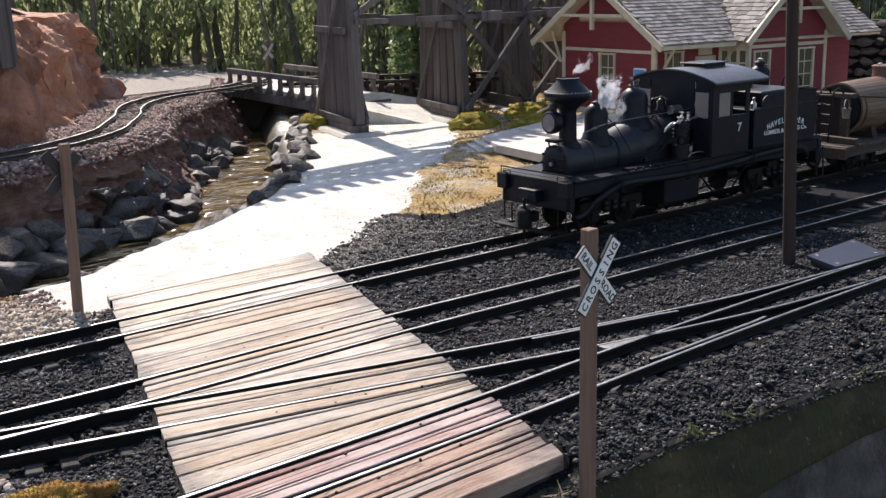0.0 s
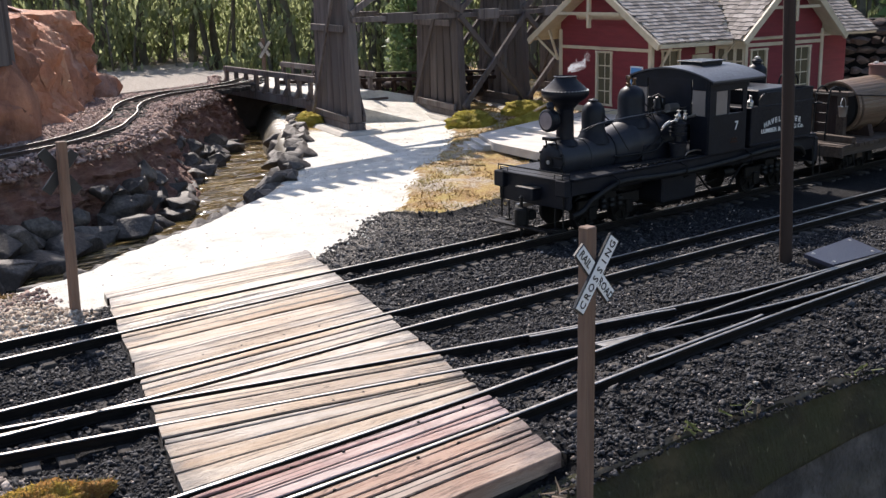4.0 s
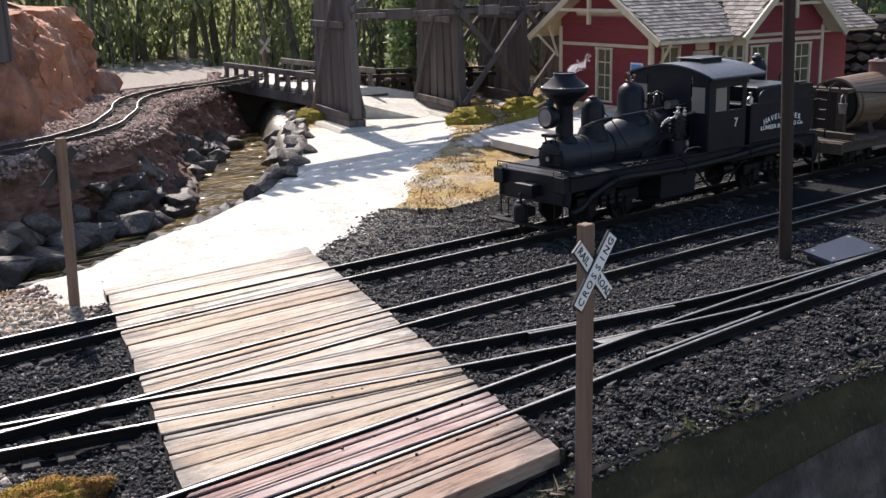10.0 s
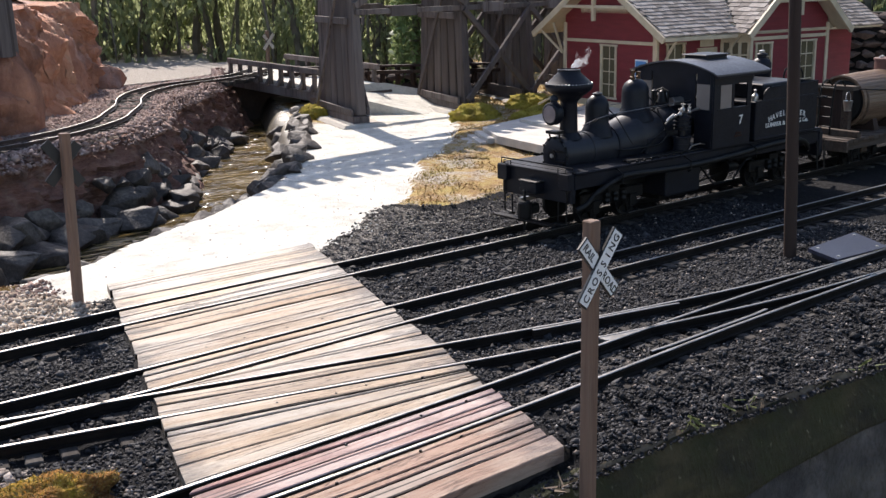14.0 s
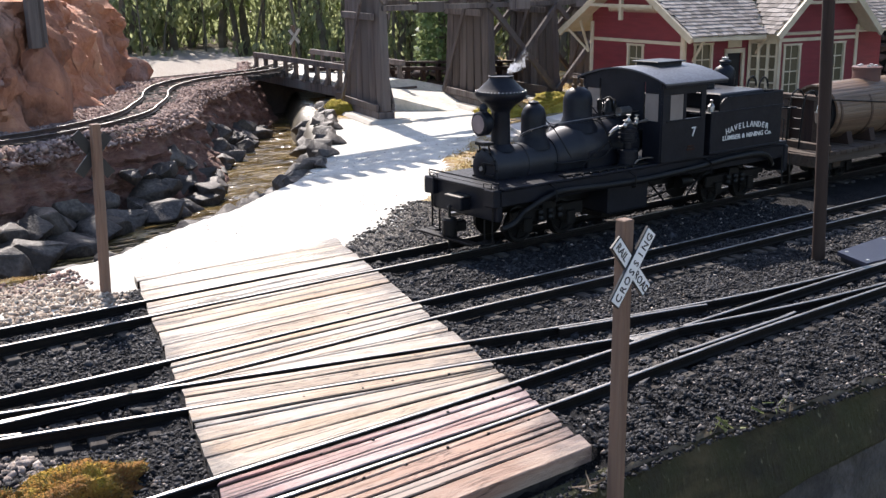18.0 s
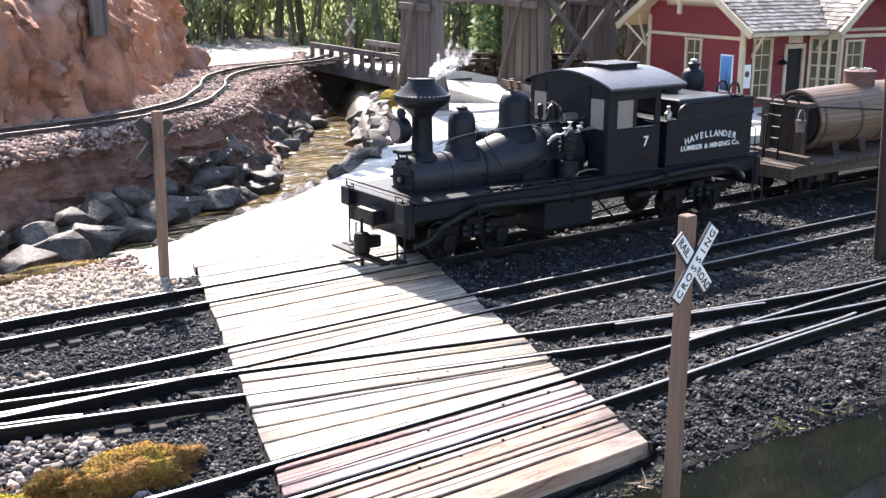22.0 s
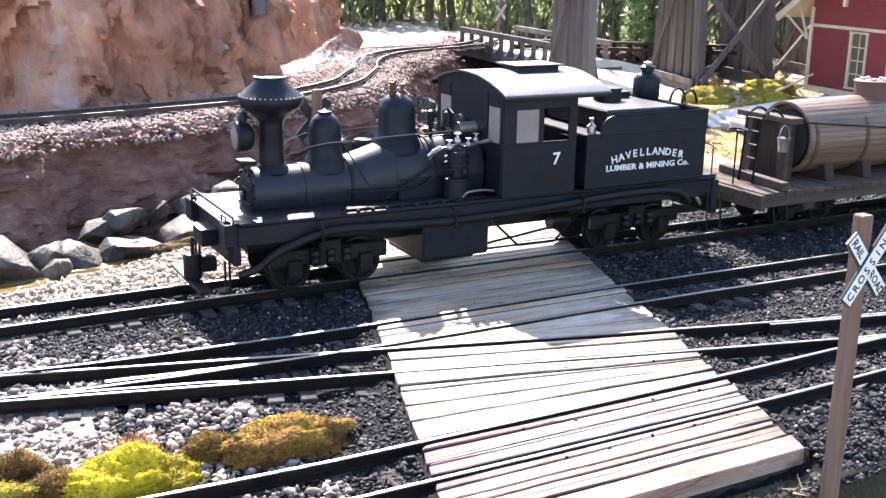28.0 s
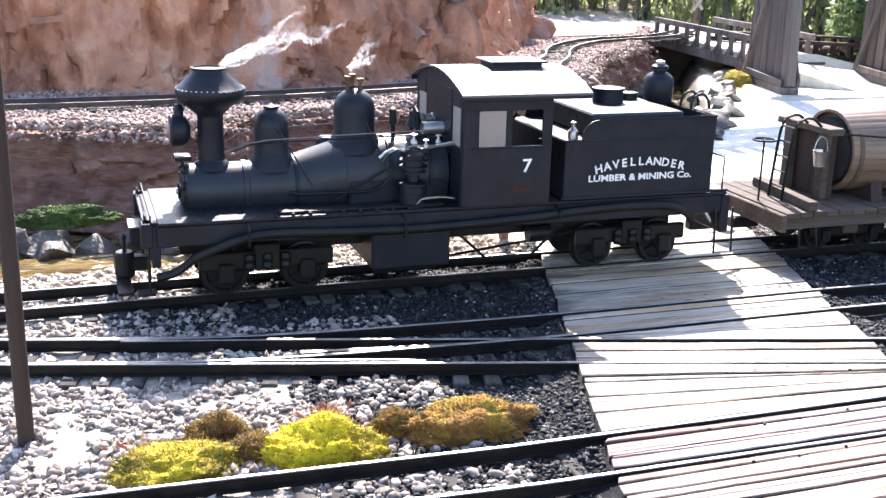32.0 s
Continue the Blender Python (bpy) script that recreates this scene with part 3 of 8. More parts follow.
def ledge_build(n):
    p = n.where((1, 1, 3.0))
    a, b, c = n.noise(p, 9, 6, 0.6), n.noise(p, 45, 6, 0.65), n.noise(n.where((1, 1, 0.3)), 30, 4)
    f = n.math("ADD", n.math("MULTIPLY", a, 0.55), n.math("MULTIPLY", b, 0.45))
    col = n.ramp(f, (0.32, (0.050, 0.023, 0.018)), (0.45, (0.150, 0.066, 0.046)), (0.56, (0.24, 0.117, 0.082)), (0.70, (0.36, 0.24, 0.18)))
    col = n.mix(n.math("MULTIPLY", n.grey(c, 0.52, 0.68), 0.5), col, (0.30, 0.20, 0.145))
    n.colour(n.mix(n.math("MULTIPLY", n.grey(n.noise(p, 16, 5), 0.56, 0.72), 0.6), col, (0.05, 0.032, 0.027)))
    n.bump(n.math("ADD", f, n.math("MULTIPLY", n.noise(p, 160, 3), 0.3)), 1.0, 0.016)


M_LEDGE = material("layered_red_brown_rock", ledge_build, 0.9)


def steam_build(n):
    n.colour(n.mix(0.0, (0.9, 0.9, 0.92), (0.9, 0.9, 0.92)))
    tr = n.node("BsdfTranslucent", Color=(0.9, 0.9, 0.92, 1))
    m = n.node("MixShader", Fac=0.5)
    n.link(n.bsdf.outputs[0], m.inputs[1])
    n.link(tr.outputs[0], m.inputs[2])
    thin = n.node("MixShader", Fac=0.62)
    n.link(m.outputs[0], thin.inputs[1])
    n.link(n.nt.nodes.new("ShaderNodeBsdfTransparent").outputs[0], thin.inputs[2])
    n.link(thin.outputs[0], n.nt.nodes["Material Output"].inputs["Surface"])


M_STEAM = material("steam_droplets", steam_build, 1.0)

# ---- the lie of the land ----
CREEK_NEAR = [(-3.0, 0.975), (-0.7, 0.975), (-0.08, 0.973), (0.10, 0.978), (0.174, 1.003), (0.262, 1.035), (0.33, 1.07), (0.40, 1.095), (0.464, 1.116), (0.526, 1.163), (0.605, 1.206),
              (0.682, 1.245), (0.756, 1.30), (0.846, 1.356), (0.975, 1.49), (1.06, 1.61), (1.15, 1.78), (1.25, 1.95), (1.36, 2.15), (1.50, 2.40), (1.95, 3.2), (2.4, 3.9)]
LEDGE = [(-3.0, 1.36), (-0.7, 1.36), (-0.087, 1.35), (0.006, 1.335), (0.09, 1.30), (0.15, 1.325), (0.241, 1.376), (0.346, 1.388), (0.42, 1.423), (0.512, 1.469), (0.638, 1.552),
         (0.729, 1.580), (0.85, 1.715), (0.995, 1.955), (1.20, 2.17), (1.30, 2.28), (1.42, 2.50), (1.8, 3.2), (2.2, 3.9)]
PATH_RIGHT = [(0.66, 0.965), (0.80, 1.06), (0.947, 1.161), (1.106, 1.329), (1.303, 1.47), (1.50, 1.68), (1.75, 2.0), (2.1, 2.7), (2.7, 3.9)]
LEDGE_Z, WATER_Z, EARTH_Z, PATH_Z = 0.058, -0.060, -0.0108, -0.009
DECK_FRONT, DECK_BACK = 0.424, 0.998


def deck_left(y):
    return 0.2797 + 0.336 * (y - 0.544)


def deck_right(y):
    return 0.4809 + 0.336 * (y - 0.426)


def side_of(line, px, py):
    """Signed distance of points from a broken line, positive to the left of its run."""
    best = np.full(px.shape, 1e9)
    sign = np.ones(px.shape)
    for (ax, ay), (bx, by) in zip(line, line[1:]):
        dx, dy = bx - ax, by - ay
        k = np.clip(((px - ax) * dx + (py - ay) * dy) / (dx * dx + dy * dy), 0, 1)
        ox, oy = px - ax - k * dx, py - ay - k * dy
        d = np.hypot(ox, oy)
        near = d < best
        best = np.where(near, d, best)
        sign = np.where(near, np.where(dx * oy - dy * ox >= 0, 1.0, -1.0), sign)
    return best * sign


def step(lo, hi, v):
    k = np.clip((np.asarray(v) - lo) / (hi - lo), 0, 1)
    return k * k * (3 - 2 * k)


def wobble(px, py, scale, seed=0.0):
    f = np.frompyfunc(lambda a, b: noise.noise(Vector((a * scale + seed, b * scale, seed))), 2, 1)
    return f(px, py).astype(float)


def front_edge(x):
    """How near the bank of cinders comes before the wall drops."""
    return 0.4055 - 0.11 * np.clip(np.asarray(x) - 0.55, 0, 1.0)


def land(px, py):
    """Height of the ground and its kind: 0 cinders, 1 sand, 2 pale gravel, 3 moss, 4 creek bed, 5 soil."""
    w = wobble(px, py, 9.0, 2.0)
    near = side_of(CREEK_NEAR, px, py) + 0.010 * w
    led = side_of(LEDGE, px, py) + 0.008 * w
    z = np.full(px.shape, EARTH_Z) + 0.0025 * wobble(px, py, 22.0, 5.0) + 0.0018 * wobble(px, py, 75.0, 8.0)
    kind = np.zeros(px.shape, int)
    right = -side_of(PATH_RIGHT, px, py) + 0.02 * w
    pathy = (py > DECK_BACK - 0.035) & (right < 0)
    z = np.where(pathy, PATH_Z + 0.001 * w, z)
    kind = np.where(pathy & (px > 0.385 + 0.03 * w), 1, kind)
    # pale gravel to the left of the boards, mixed at its edge
    pale = (px < 0.12 + 0.05 * w) & (py < 1.2)
    kind = np.where(pale | ((py > 0.935 + 0.01 * w) & (px < 0.39 + 0.03 * w)), 2, kind)
    kind = np.where((kind == 2) & (py > 0.735) & (py < 0.865) & (px > 0.03 + 0.06 * w), 0, kind)
    kind = np.where((kind == 2) & (py > 0.925) & (near < 0) & (px > -0.25), 1, kind)
    # moss and litter beyond the path
    moss = (right > 0.0) & (right < 0.17 + 0.04 * w) & (px > 0.90) & (py > 1.06 + 0.05 * w)
    moss |= (right > 0.01) & (px > 1.40) & (py > 1.55)
    kind = np.where(moss, 3, kind)
    z = np.where(moss, z + 0.006 + 0.006 * w, z)
    bank = (near > -0.16) & (near < -0.02) & (px > 1.20) & (py > 1.85) & (py < 2.3)
    kind = np.where(bank & (w > -0.2), 3, kind)
    # the creek
    dip = step(0.0, 0.06, near) * (1 - step(0.01, 0.03, led))
    z = np.where(near > 0, lerp(z, -0.10 + 0.012 * w, dip), z)
    kind = np.where((near > -0.002) & (led < 0), 4, kind)
    # the ledge that carries the upper line
    up = step(0.008, 0.026, led)
    z = np.where(near > 0, lerp(z, LEDGE_Z + 0.004 * w, up), z)
    kind = np.where((near > 0) & (led >= 0), 2, kind)
    far = (py > 3.2) | (px > 2.9) | (px < -1.2) | (led > 0.75)
    kind = np.where(far, 5, kind)
    # cinders heaped against the ends of the boards, and in low mounds before the front line
    beside = np.maximum(deck_left(py) - px, px - deck_right(py))
    by_deck = (py > DECK_FRONT + 0.012) & (py < DECK_BACK) & (beside > -0.004) & (kind == 0)
    z = np.where(by_deck, z + (0.0062 + 0.002 * wobble(px, py, 60.0, 3.0)) * (1 - step(0.002, 0.034, beside)), z)
    z = np.where((py < DECK_FRONT + 0.006) & (px < deck_right(py) + 0.012) & (px > 0.2), z - 0.007, z)
    mound = step(0.50, 0.47, py) * (px > 0.42) * (kind == 0)
    z = z + mound * (0.0045 * wobble(px, py, 48.0, 11.0) + 0.0030 * wobble(px, py, 110.0, 4.0) + 0.002)
    # the ground in front lies lower
    edge = front_edge(px)
    z = np.where(py < edge + 0.05, z - 0.004 * (1 - (py - edge) / 0.05), z)
    z = np.where(py < edge - 0.0005, -0.55, z)
    kind = np.where(py < edge - 0.0005, 5, kind)
    return z, kind


xs_ = np.r_[[-400, -60, -20, -8, -4, -2.2, -1.4], np.arange(-0.9, 0.1, 0.0145), np.arange(0.1, 1.25, 0.008), np.arange(1.2545, 2.6, 0.0145), np.arange(2.6, 3.4, 0.05), [3.6, 4.2, 5.5, 8, 20, 60, 400]]
ys_ = np.r_[[-400, -60, -20, -8, -3, -1, -0.2, 0.2], np.arange(0.285, 0.4125, 0.0055), np.arange(0.4145, 0.56, 0.0075), np.arange(0.5645, 2.75, 0.0145), np.arange(2.75, 3.6, 0.05), [3.8, 4.4, 5.5, 8, 20, 60, 400]]
gx, gy = np.meshgrid(xs_, ys_)
gz, gk = land(gx, gy)
far_off = (np.abs(gx) > 5) | (np.abs(gy) > 5)
gz = np.where(far_off & (gy > 0.3), -0.03, gz)
nx = len(xs_)
verts = np.stack([gx.ravel(), gy.ravel(), gz.ravel()], 1)
rows_, cols_ = np.mgrid[0:len(ys_) - 1, 0:nx - 1]
base_ = (rows_ * nx + cols_).ravel()
faces = np.stack([base_, base_ + 1, base_ + 1 + nx, base_ + nx], 1)
me = from_arrays("ground", verts.tolist(), faces.tolist())
for m in (M_CINDER, M_PATH, M_GRAVEL, M_MOSS, M_BED, M_SOIL):
    me.materials.append(m)
kinds = gk[:-1, :-1].ravel()
me.polygons.foreach_set("material_index", kinds.astype(np.int32))
me.polygons.foreach_set("use_smooth", [True] * len(me.polygons))
tagged(new("ground", me), "ground of cinders, pale gravel, sand path and moss", "ground", kind="structure")

# water in the creek
bm = bmesh.new()
add_line = [(-1.5, 0.955), (-0.05, 0.955), (0.2, 0.99), (0.4, 1.07), (0.6, 1.18), (0.75, 1.27), (0.97, 1.41), (1.12, 1.66), (1.34, 2.05), (1.7, 2.65)]
far_line = [(-1.5, 1.37), (-0.05, 1.37), (0.1, 1.32), (0.3, 1.39), (0.5, 1.47), (0.7, 1.59), (0.85, 1.74), (1.0, 1.98), (1.25, 2.25), (1.55, 2.80)]
ra = [bm.verts.new((x, y, WATER_Z)) for x, y in add_line]
rb = [bm.verts.new((x, y, WATER_Z)) for x, y in far_line]
for k in range(len(ra) - 1):
    bm.faces.new((ra[k], ra[k + 1], rb[k + 1], rb[k]))
tagged(part("water", bm, M_WATER), "shallow brown creek water with bright ripples", "water", kind="structure")

# ---- rock: the face of the ledge and the cliff behind the upper line ----
def rock_sheet(name, foot, heights, lean, amp, label, mat, scale=1.0, cracks=0.0, top_rows=0, blocks=(20.0, 0.2), tall=1.6, facets=()):
    """A rock face that climbs from a foot line; heights: rows of z; lean: how far each row steps back."""
    pts = smooth_line(foot, 0.012 * scale)
    n_u, n_v = len(pts), len(heights)
    vs, fs = [], []
    for i, p in enumerate(pts):
        d = pts[min(i + 1, n_u - 1)] - pts[max(i - 1, 0)]
        nrm = Vector((-d.y, d.x, 0)).normalized()
        for j, z in enumerate(heights):
            q = Vector((p.x, p.y, z)) + nrm * lean(j / (n_v - 1), i / (n_u - 1))
            s = Vector((q.x, q.y, q.z * tall))
            k = (noise.noise(s * 7) * 0.55 + (0.5 - abs(noise.noise(s * 5 + Vector((5, 8, 1))))) * 0.5) * (0.6 if facets else 1.0) + noise.noise(s * 18 + Vector((3, 1, 7))) * 0.34 + noise.noise(s * 46) * 0.22
            t_ = s + Vector((noise.noise(s * 9), noise.noise(s * 9 + Vector((4, 4, 4))), noise.noise(s * 9 + Vector((8, 1, 3))))) * 0.03
            k += blocks[1] * noise.cell(Vector((t_.x, t_.y, t_.z * 0.94 * tall)) * blocks[0]) + 0.5 * blocks[1] * noise.cell(Vector((t_.x, t_.y, t_.z * tall)) * blocks[0] * 2.3)
            for size_, amount in facets:
                near_ = noise.voronoi(Vector((t_.x, t_.y, t_.z * tall)) * size_)[1][0]
                k += amount * (Vector((t_.x, t_.y, t_.z * tall)) * size_ - near_).dot(noise.noise_vector(near_ * 3.7))
            if tall < 1:
                k += 0.42 * (0.5 - abs(noise.noise(s * 11 + Vector((2, 6, 4))))) + 0.30 * (0.5 - abs(noise.noise(s * 24 + Vector((7, 1, 2)))))
            if cracks:
                c = abs(noise.noise(Vector((q.x * 3, q.y * 3, q.z * 5.6 * tall + q.x * 4)) + Vector((9, 2, 1))))
                k -= cracks * max(0, 0.16 - c) * 5
            q -= nrm * (amp * k)
            q.z += amp * 0.25 * noise.noise(s * 11)
            vs.append(q)
        for k in range(top_rows):
            d_ = lean(1.0, i / (n_u - 1)) + 0.06 + 0.09 * k
            q = Vector((p.x, p.y, heights[-1] + 0.02 * k)) + nrm * d_
            q.z += 0.03 * noise.noise(Vector((q.x * 8, q.y * 8, 1)))
            vs.append(q)
    n_v += top_rows
    for i in range(n_u - 1):
        for j in range(n_v - 1):
            a = i * n_v + j
            fs.append((a, a + n_v, a + n_v + 1, a + 1))
    me = from_arrays(name, vs, fs)
    me.materials.append(mat)
    shade(me, 0.7)
    return tagged(new(name, me), label, "rock face", kind="structure")


rock_sheet("ledge_rock_face", [p for p in LEDGE if p[0] > -0.75][:-2], [-0.11 + 0.0041 * k for k in range(41)],
           lambda v, u: -0.075 + 0.080 * v ** 0.8 + (0.06 if v > 0.99 else 0.0), 0.030, "low face of layered red-brown rock along a creek", M_LEDGE, 0.5, 0.30, 0, (26.0, 0.16), 1.3, ((13.0, 0.55), (30.0, 0.38)))
CLIFF_FOOT = [(-0.9, 1.62), (-0.3, 1.605), (-0.095, 1.60), (0.129, 1.592), (0.381, 1.615), (0.539, 1.662), (0.631, 1.71), (0.72, 1.83), (0.818, 2.0), (0.90, 2.13),
              (0.97, 2.22), (1.06, 2.31), (1.08, 2.42), (1.0, 2.6), (0.8, 2.75), (0.5, 2.8)]
rock_sheet("cliff", CLIFF_FOOT, [0.045 + 0.0064 * k for k in range(33)],
           lambda v, u: 0.02 + 0.060 * v + 0.119 * max(0, u - 0.45) * v + 0.012 * math.sin(v * 7), 0.070, "tall cliff of red and ochre sandstone with dark cracks", M_CLIFF, 0.62, 0.45, 6, (8.0, 0.06), 0.55, ((7.0, 0.95), (17.0, 0.55), (36.0, 0.30)))

# ---- rails ----
LINE_A = [(-0.7, 0.885), (-0.07, 0.885), (0.2, 0.885), (0.38, 0.882), (0.64, 0.876), (0.88, 0.870), (1.3, 0.862), (2.3, 0.845)]
LINE_B = [(-0.17, 0.800), (-0.07, 0.774), (0.02, 0.751), (0.085, 0.737), (0.15, 0.729), (0.23, 0.724), (0.34, 0.719), (0.59, 0.715), (0.80, 0.706), (1.3, 0.690), (2.3, 0.660)]
LINE_C = [(-0.17, 0.7995), (-0.07, 0.7725), (0.151, 0.712), (0.313, 0.668), (0.42, 0.638), (0.517, 0.611), (0.63, 0.581), (0.69, 0.5655), (0.80, 0.542), (0.90, 0.526), (1.04, 0.5125), (1.15, 0.508)]
LINE_D = [(-0.7, 0.550), (-0.03, 0.525), (0.175, 0.5155), (0.25, 0.513), (0.5, 0.511), (0.745, 0.5145), (0.96, 0.5125), (1.15, 0.508), (2.3, 0.480)]
LINE_U = [(-0.9, 1.49), (-0.3, 1.482), (-0.09, 1.478), (0.117, 1.488), (0.26, 1.505), (0.378, 1.528), (0.459, 1.546), (0.549, 1.571), (0.656, 1.630), (0.76, 1.722), (0.82, 1.81), (0.885, 1.912),
          (0.94, 2.02), (1.01, 2.12), (1.12, 2.215), (1.25, 2.264), (1.36, 2.32), (1.50, 2.45)]
GAUGE, RAIL_H = 0.0465, 0.0084
RAIL_SECTION = [(-0.0030, -RAIL_H), (0.0030, -RAIL_H), (0.0030, -RAIL_H + 0.0009), (0.0007, -RAIL_H + 0.0017), (0.0008, -0.0026),
                (0.0016, -0.0018), (0.0016, -0.0005), (0.0011, 0.0), (-0.0011, 0.0), (-0.0016, -0.0005), (-0.0016, -0.0018), (-0.0008, -0.0026), (-0.0007, -RAIL_H + 0.0017), (-0.0030, -RAIL_H + 0.0009)]


def line_rise(x):
    """How far the far line climbs towards the station."""
    return 0.0


def swept(pts, offset, z_of, section):
    """A rail: a section carried along a line, offset to its left."""
    bm = bmesh.new()
    rings = []
    for i, p in enumerate(pts):
        d = (pts[min(i + 1, len(pts) - 1)] - pts[max(i - 1, 0)]).normalized()
        nrm = Vector((-d.y, d.x, 0))
        rings.append([bm.verts.new((p.x + nrm.x * (offset + a), p.y + nrm.y * (offset + a), z_of(p.x) + b)) for a, b in section])
    n = len(section)
    head = {7, 8, 6}
    for a, b in zip(rings, rings[1:]):
        for k in range(n):
            f = bm.faces.new((a[k], a[(k + 1) % n], b[(k + 1) % n], b[k]))
            f.material_index = 1 if k in head else 0
    bm.faces.new(rings[0])
    bm.faces.new(rings[-1][::-1])
    return bm


tie_mesh = mesh_of(box((-0.0056, -0.0405, -0.0185), (0.0056, 0.0405, -0.0085), 0.0008), "tie")
tie_mesh.materials.append(M_TIE)


TIES = []


def rail_line(line, label, z_of=lambda x: 0.0, ties=(-9, 9), skip=None, pitch=0.0272, cut=(-9, 9), web=None, size=1.0):
    t = thing("railway_track", label, "track", "railway tracks")
    pts = smooth_line(line, 0.02)
    pts = [p for p in pts if cut[0] <= p.x <= cut[1]]
    for off in (GAUGE / 2, -GAUGE / 2):
        bm = swept(pts, off, z_of, [(a * size, b * size) for a, b in RAIL_SECTION])
        me = mesh_of(bm, "rail")
        me.materials.append(web or M_RAIL)
        me.materials.append(M_RAILHEAD)
        part("rail", me, None, t)
    run = 0.0
    for a, b in zip(pts, pts[1:]):
        run += (b - a).length
        if run < pitch:
            continue
        run -= pitch
        if not ties[0] < a.x < ties[1] or (skip and skip(a.x, a.y)):
            continue
        d = b - a
        m = Matrix.Translation((a.x, a.y, z_of(a.x))) @ Matrix.Rotation(math.atan2(d.y, d.x) + rnd.uniform(-0.03, 0.03), 4, "Z")
        part("tie", tie_mesh, None, t, at=m)
        TIES.append((a.x, a.y))
    return t


def on_deck(x, y):
    return DECK_FRONT < y < DECK_BACK and deck_left(y) - 0.006 < x < deck_right(y) + 0.006


rail_line(LINE_A, "steel rails on dark ties carrying the engine", line_rise, (-0.4, 1.9), on_deck, cut=(-0.7, 2.3))
rail_line(LINE_B, "steel rails on dark ties beside the engine's line", ties=(0.05, 1.5), skip=on_deck)
rail_line(LINE_C, "diverging steel rails between two switches", ties=(-0.2, 0.80), skip=on_deck)
rail_line(LINE_D, "steel rails on dark ties at the front edge", ties=(-0.4, 1.5), skip=on_deck)
rail_line(LINE_U, "narrow rails curving along the rock ledge to a bridge", lambda x: LEDGE_Z + 0.0125, (-0.7, 1.5), web=M_RUSTRAIL, size=0.78)


def short_rail(label, pts, z=0.0):
    t = thing("guard_rail", label, "rail")
    me = mesh_of(swept([Vector((*p, 0)) for p in pts], 0.0, lambda x: z, RAIL_SECTION), "rail")
    me.materials.append(M_RAIL)
    me.materials.append(M_RAILHEAD)
    part("rail", me, None, t)


short_rail("short steel guard rail at a switch", [(0.63, 0.600), (0.65, 0.5945), (0.76, 0.569), (0.78, 0.563)])
short_rail("short steel guard rail at a switch", [(0.66, 0.4985), (0.68, 0.4970), (0.80, 0.4975), (0.82, 0.499)])
short_rail("short steel guard rail at a switch", [(0.08, 0.711), (0.10, 0.7080), (0.19, 0.6840), (0.21, 0.676)])
short_rail("short steel guard rail at a switch", [(0.01, 0.7715), (0.03, 0.7670), (0.11, 0.7480), (0.13, 0.743)])


def frog(label, pts):
    t = thing("switch_frog", label, "switch")
    part("casting", prism(pts, -0.006, -0.0004, "z"), M_RAILHEAD, t)


frog("cast steel frog where two rails cross", [(0.655, 0.5510), (0.70, 0.5405), (0.73, 0.5365), (0.70, 0.5375), (0.655, 0.5390)])
frog("cast steel frog where two rails cross", [(0.13, 0.7190), (0.18, 0.7110), (0.25, 0.7020), (0.20, 0.7055), (0.13, 0.7140)])

# ---- plank crossing ----

def edge_curve(line, off):
    return lambda x: poly_y(line, x) + off


def plank_ends(curve):
    """Where a curve across the boards meets their two slanting ends."""
    out = []
    for side in (deck_left, deck_right):
        y = 0.6
        for _ in range(30):
            y = curve(side(y))
        out.append((side(y), y))
    return out


deck = thing("plank_crossing", "sunlit weathered wooden plank crossing over four tracks", "crossing", kind="structure")
FLANGE = 0.0042


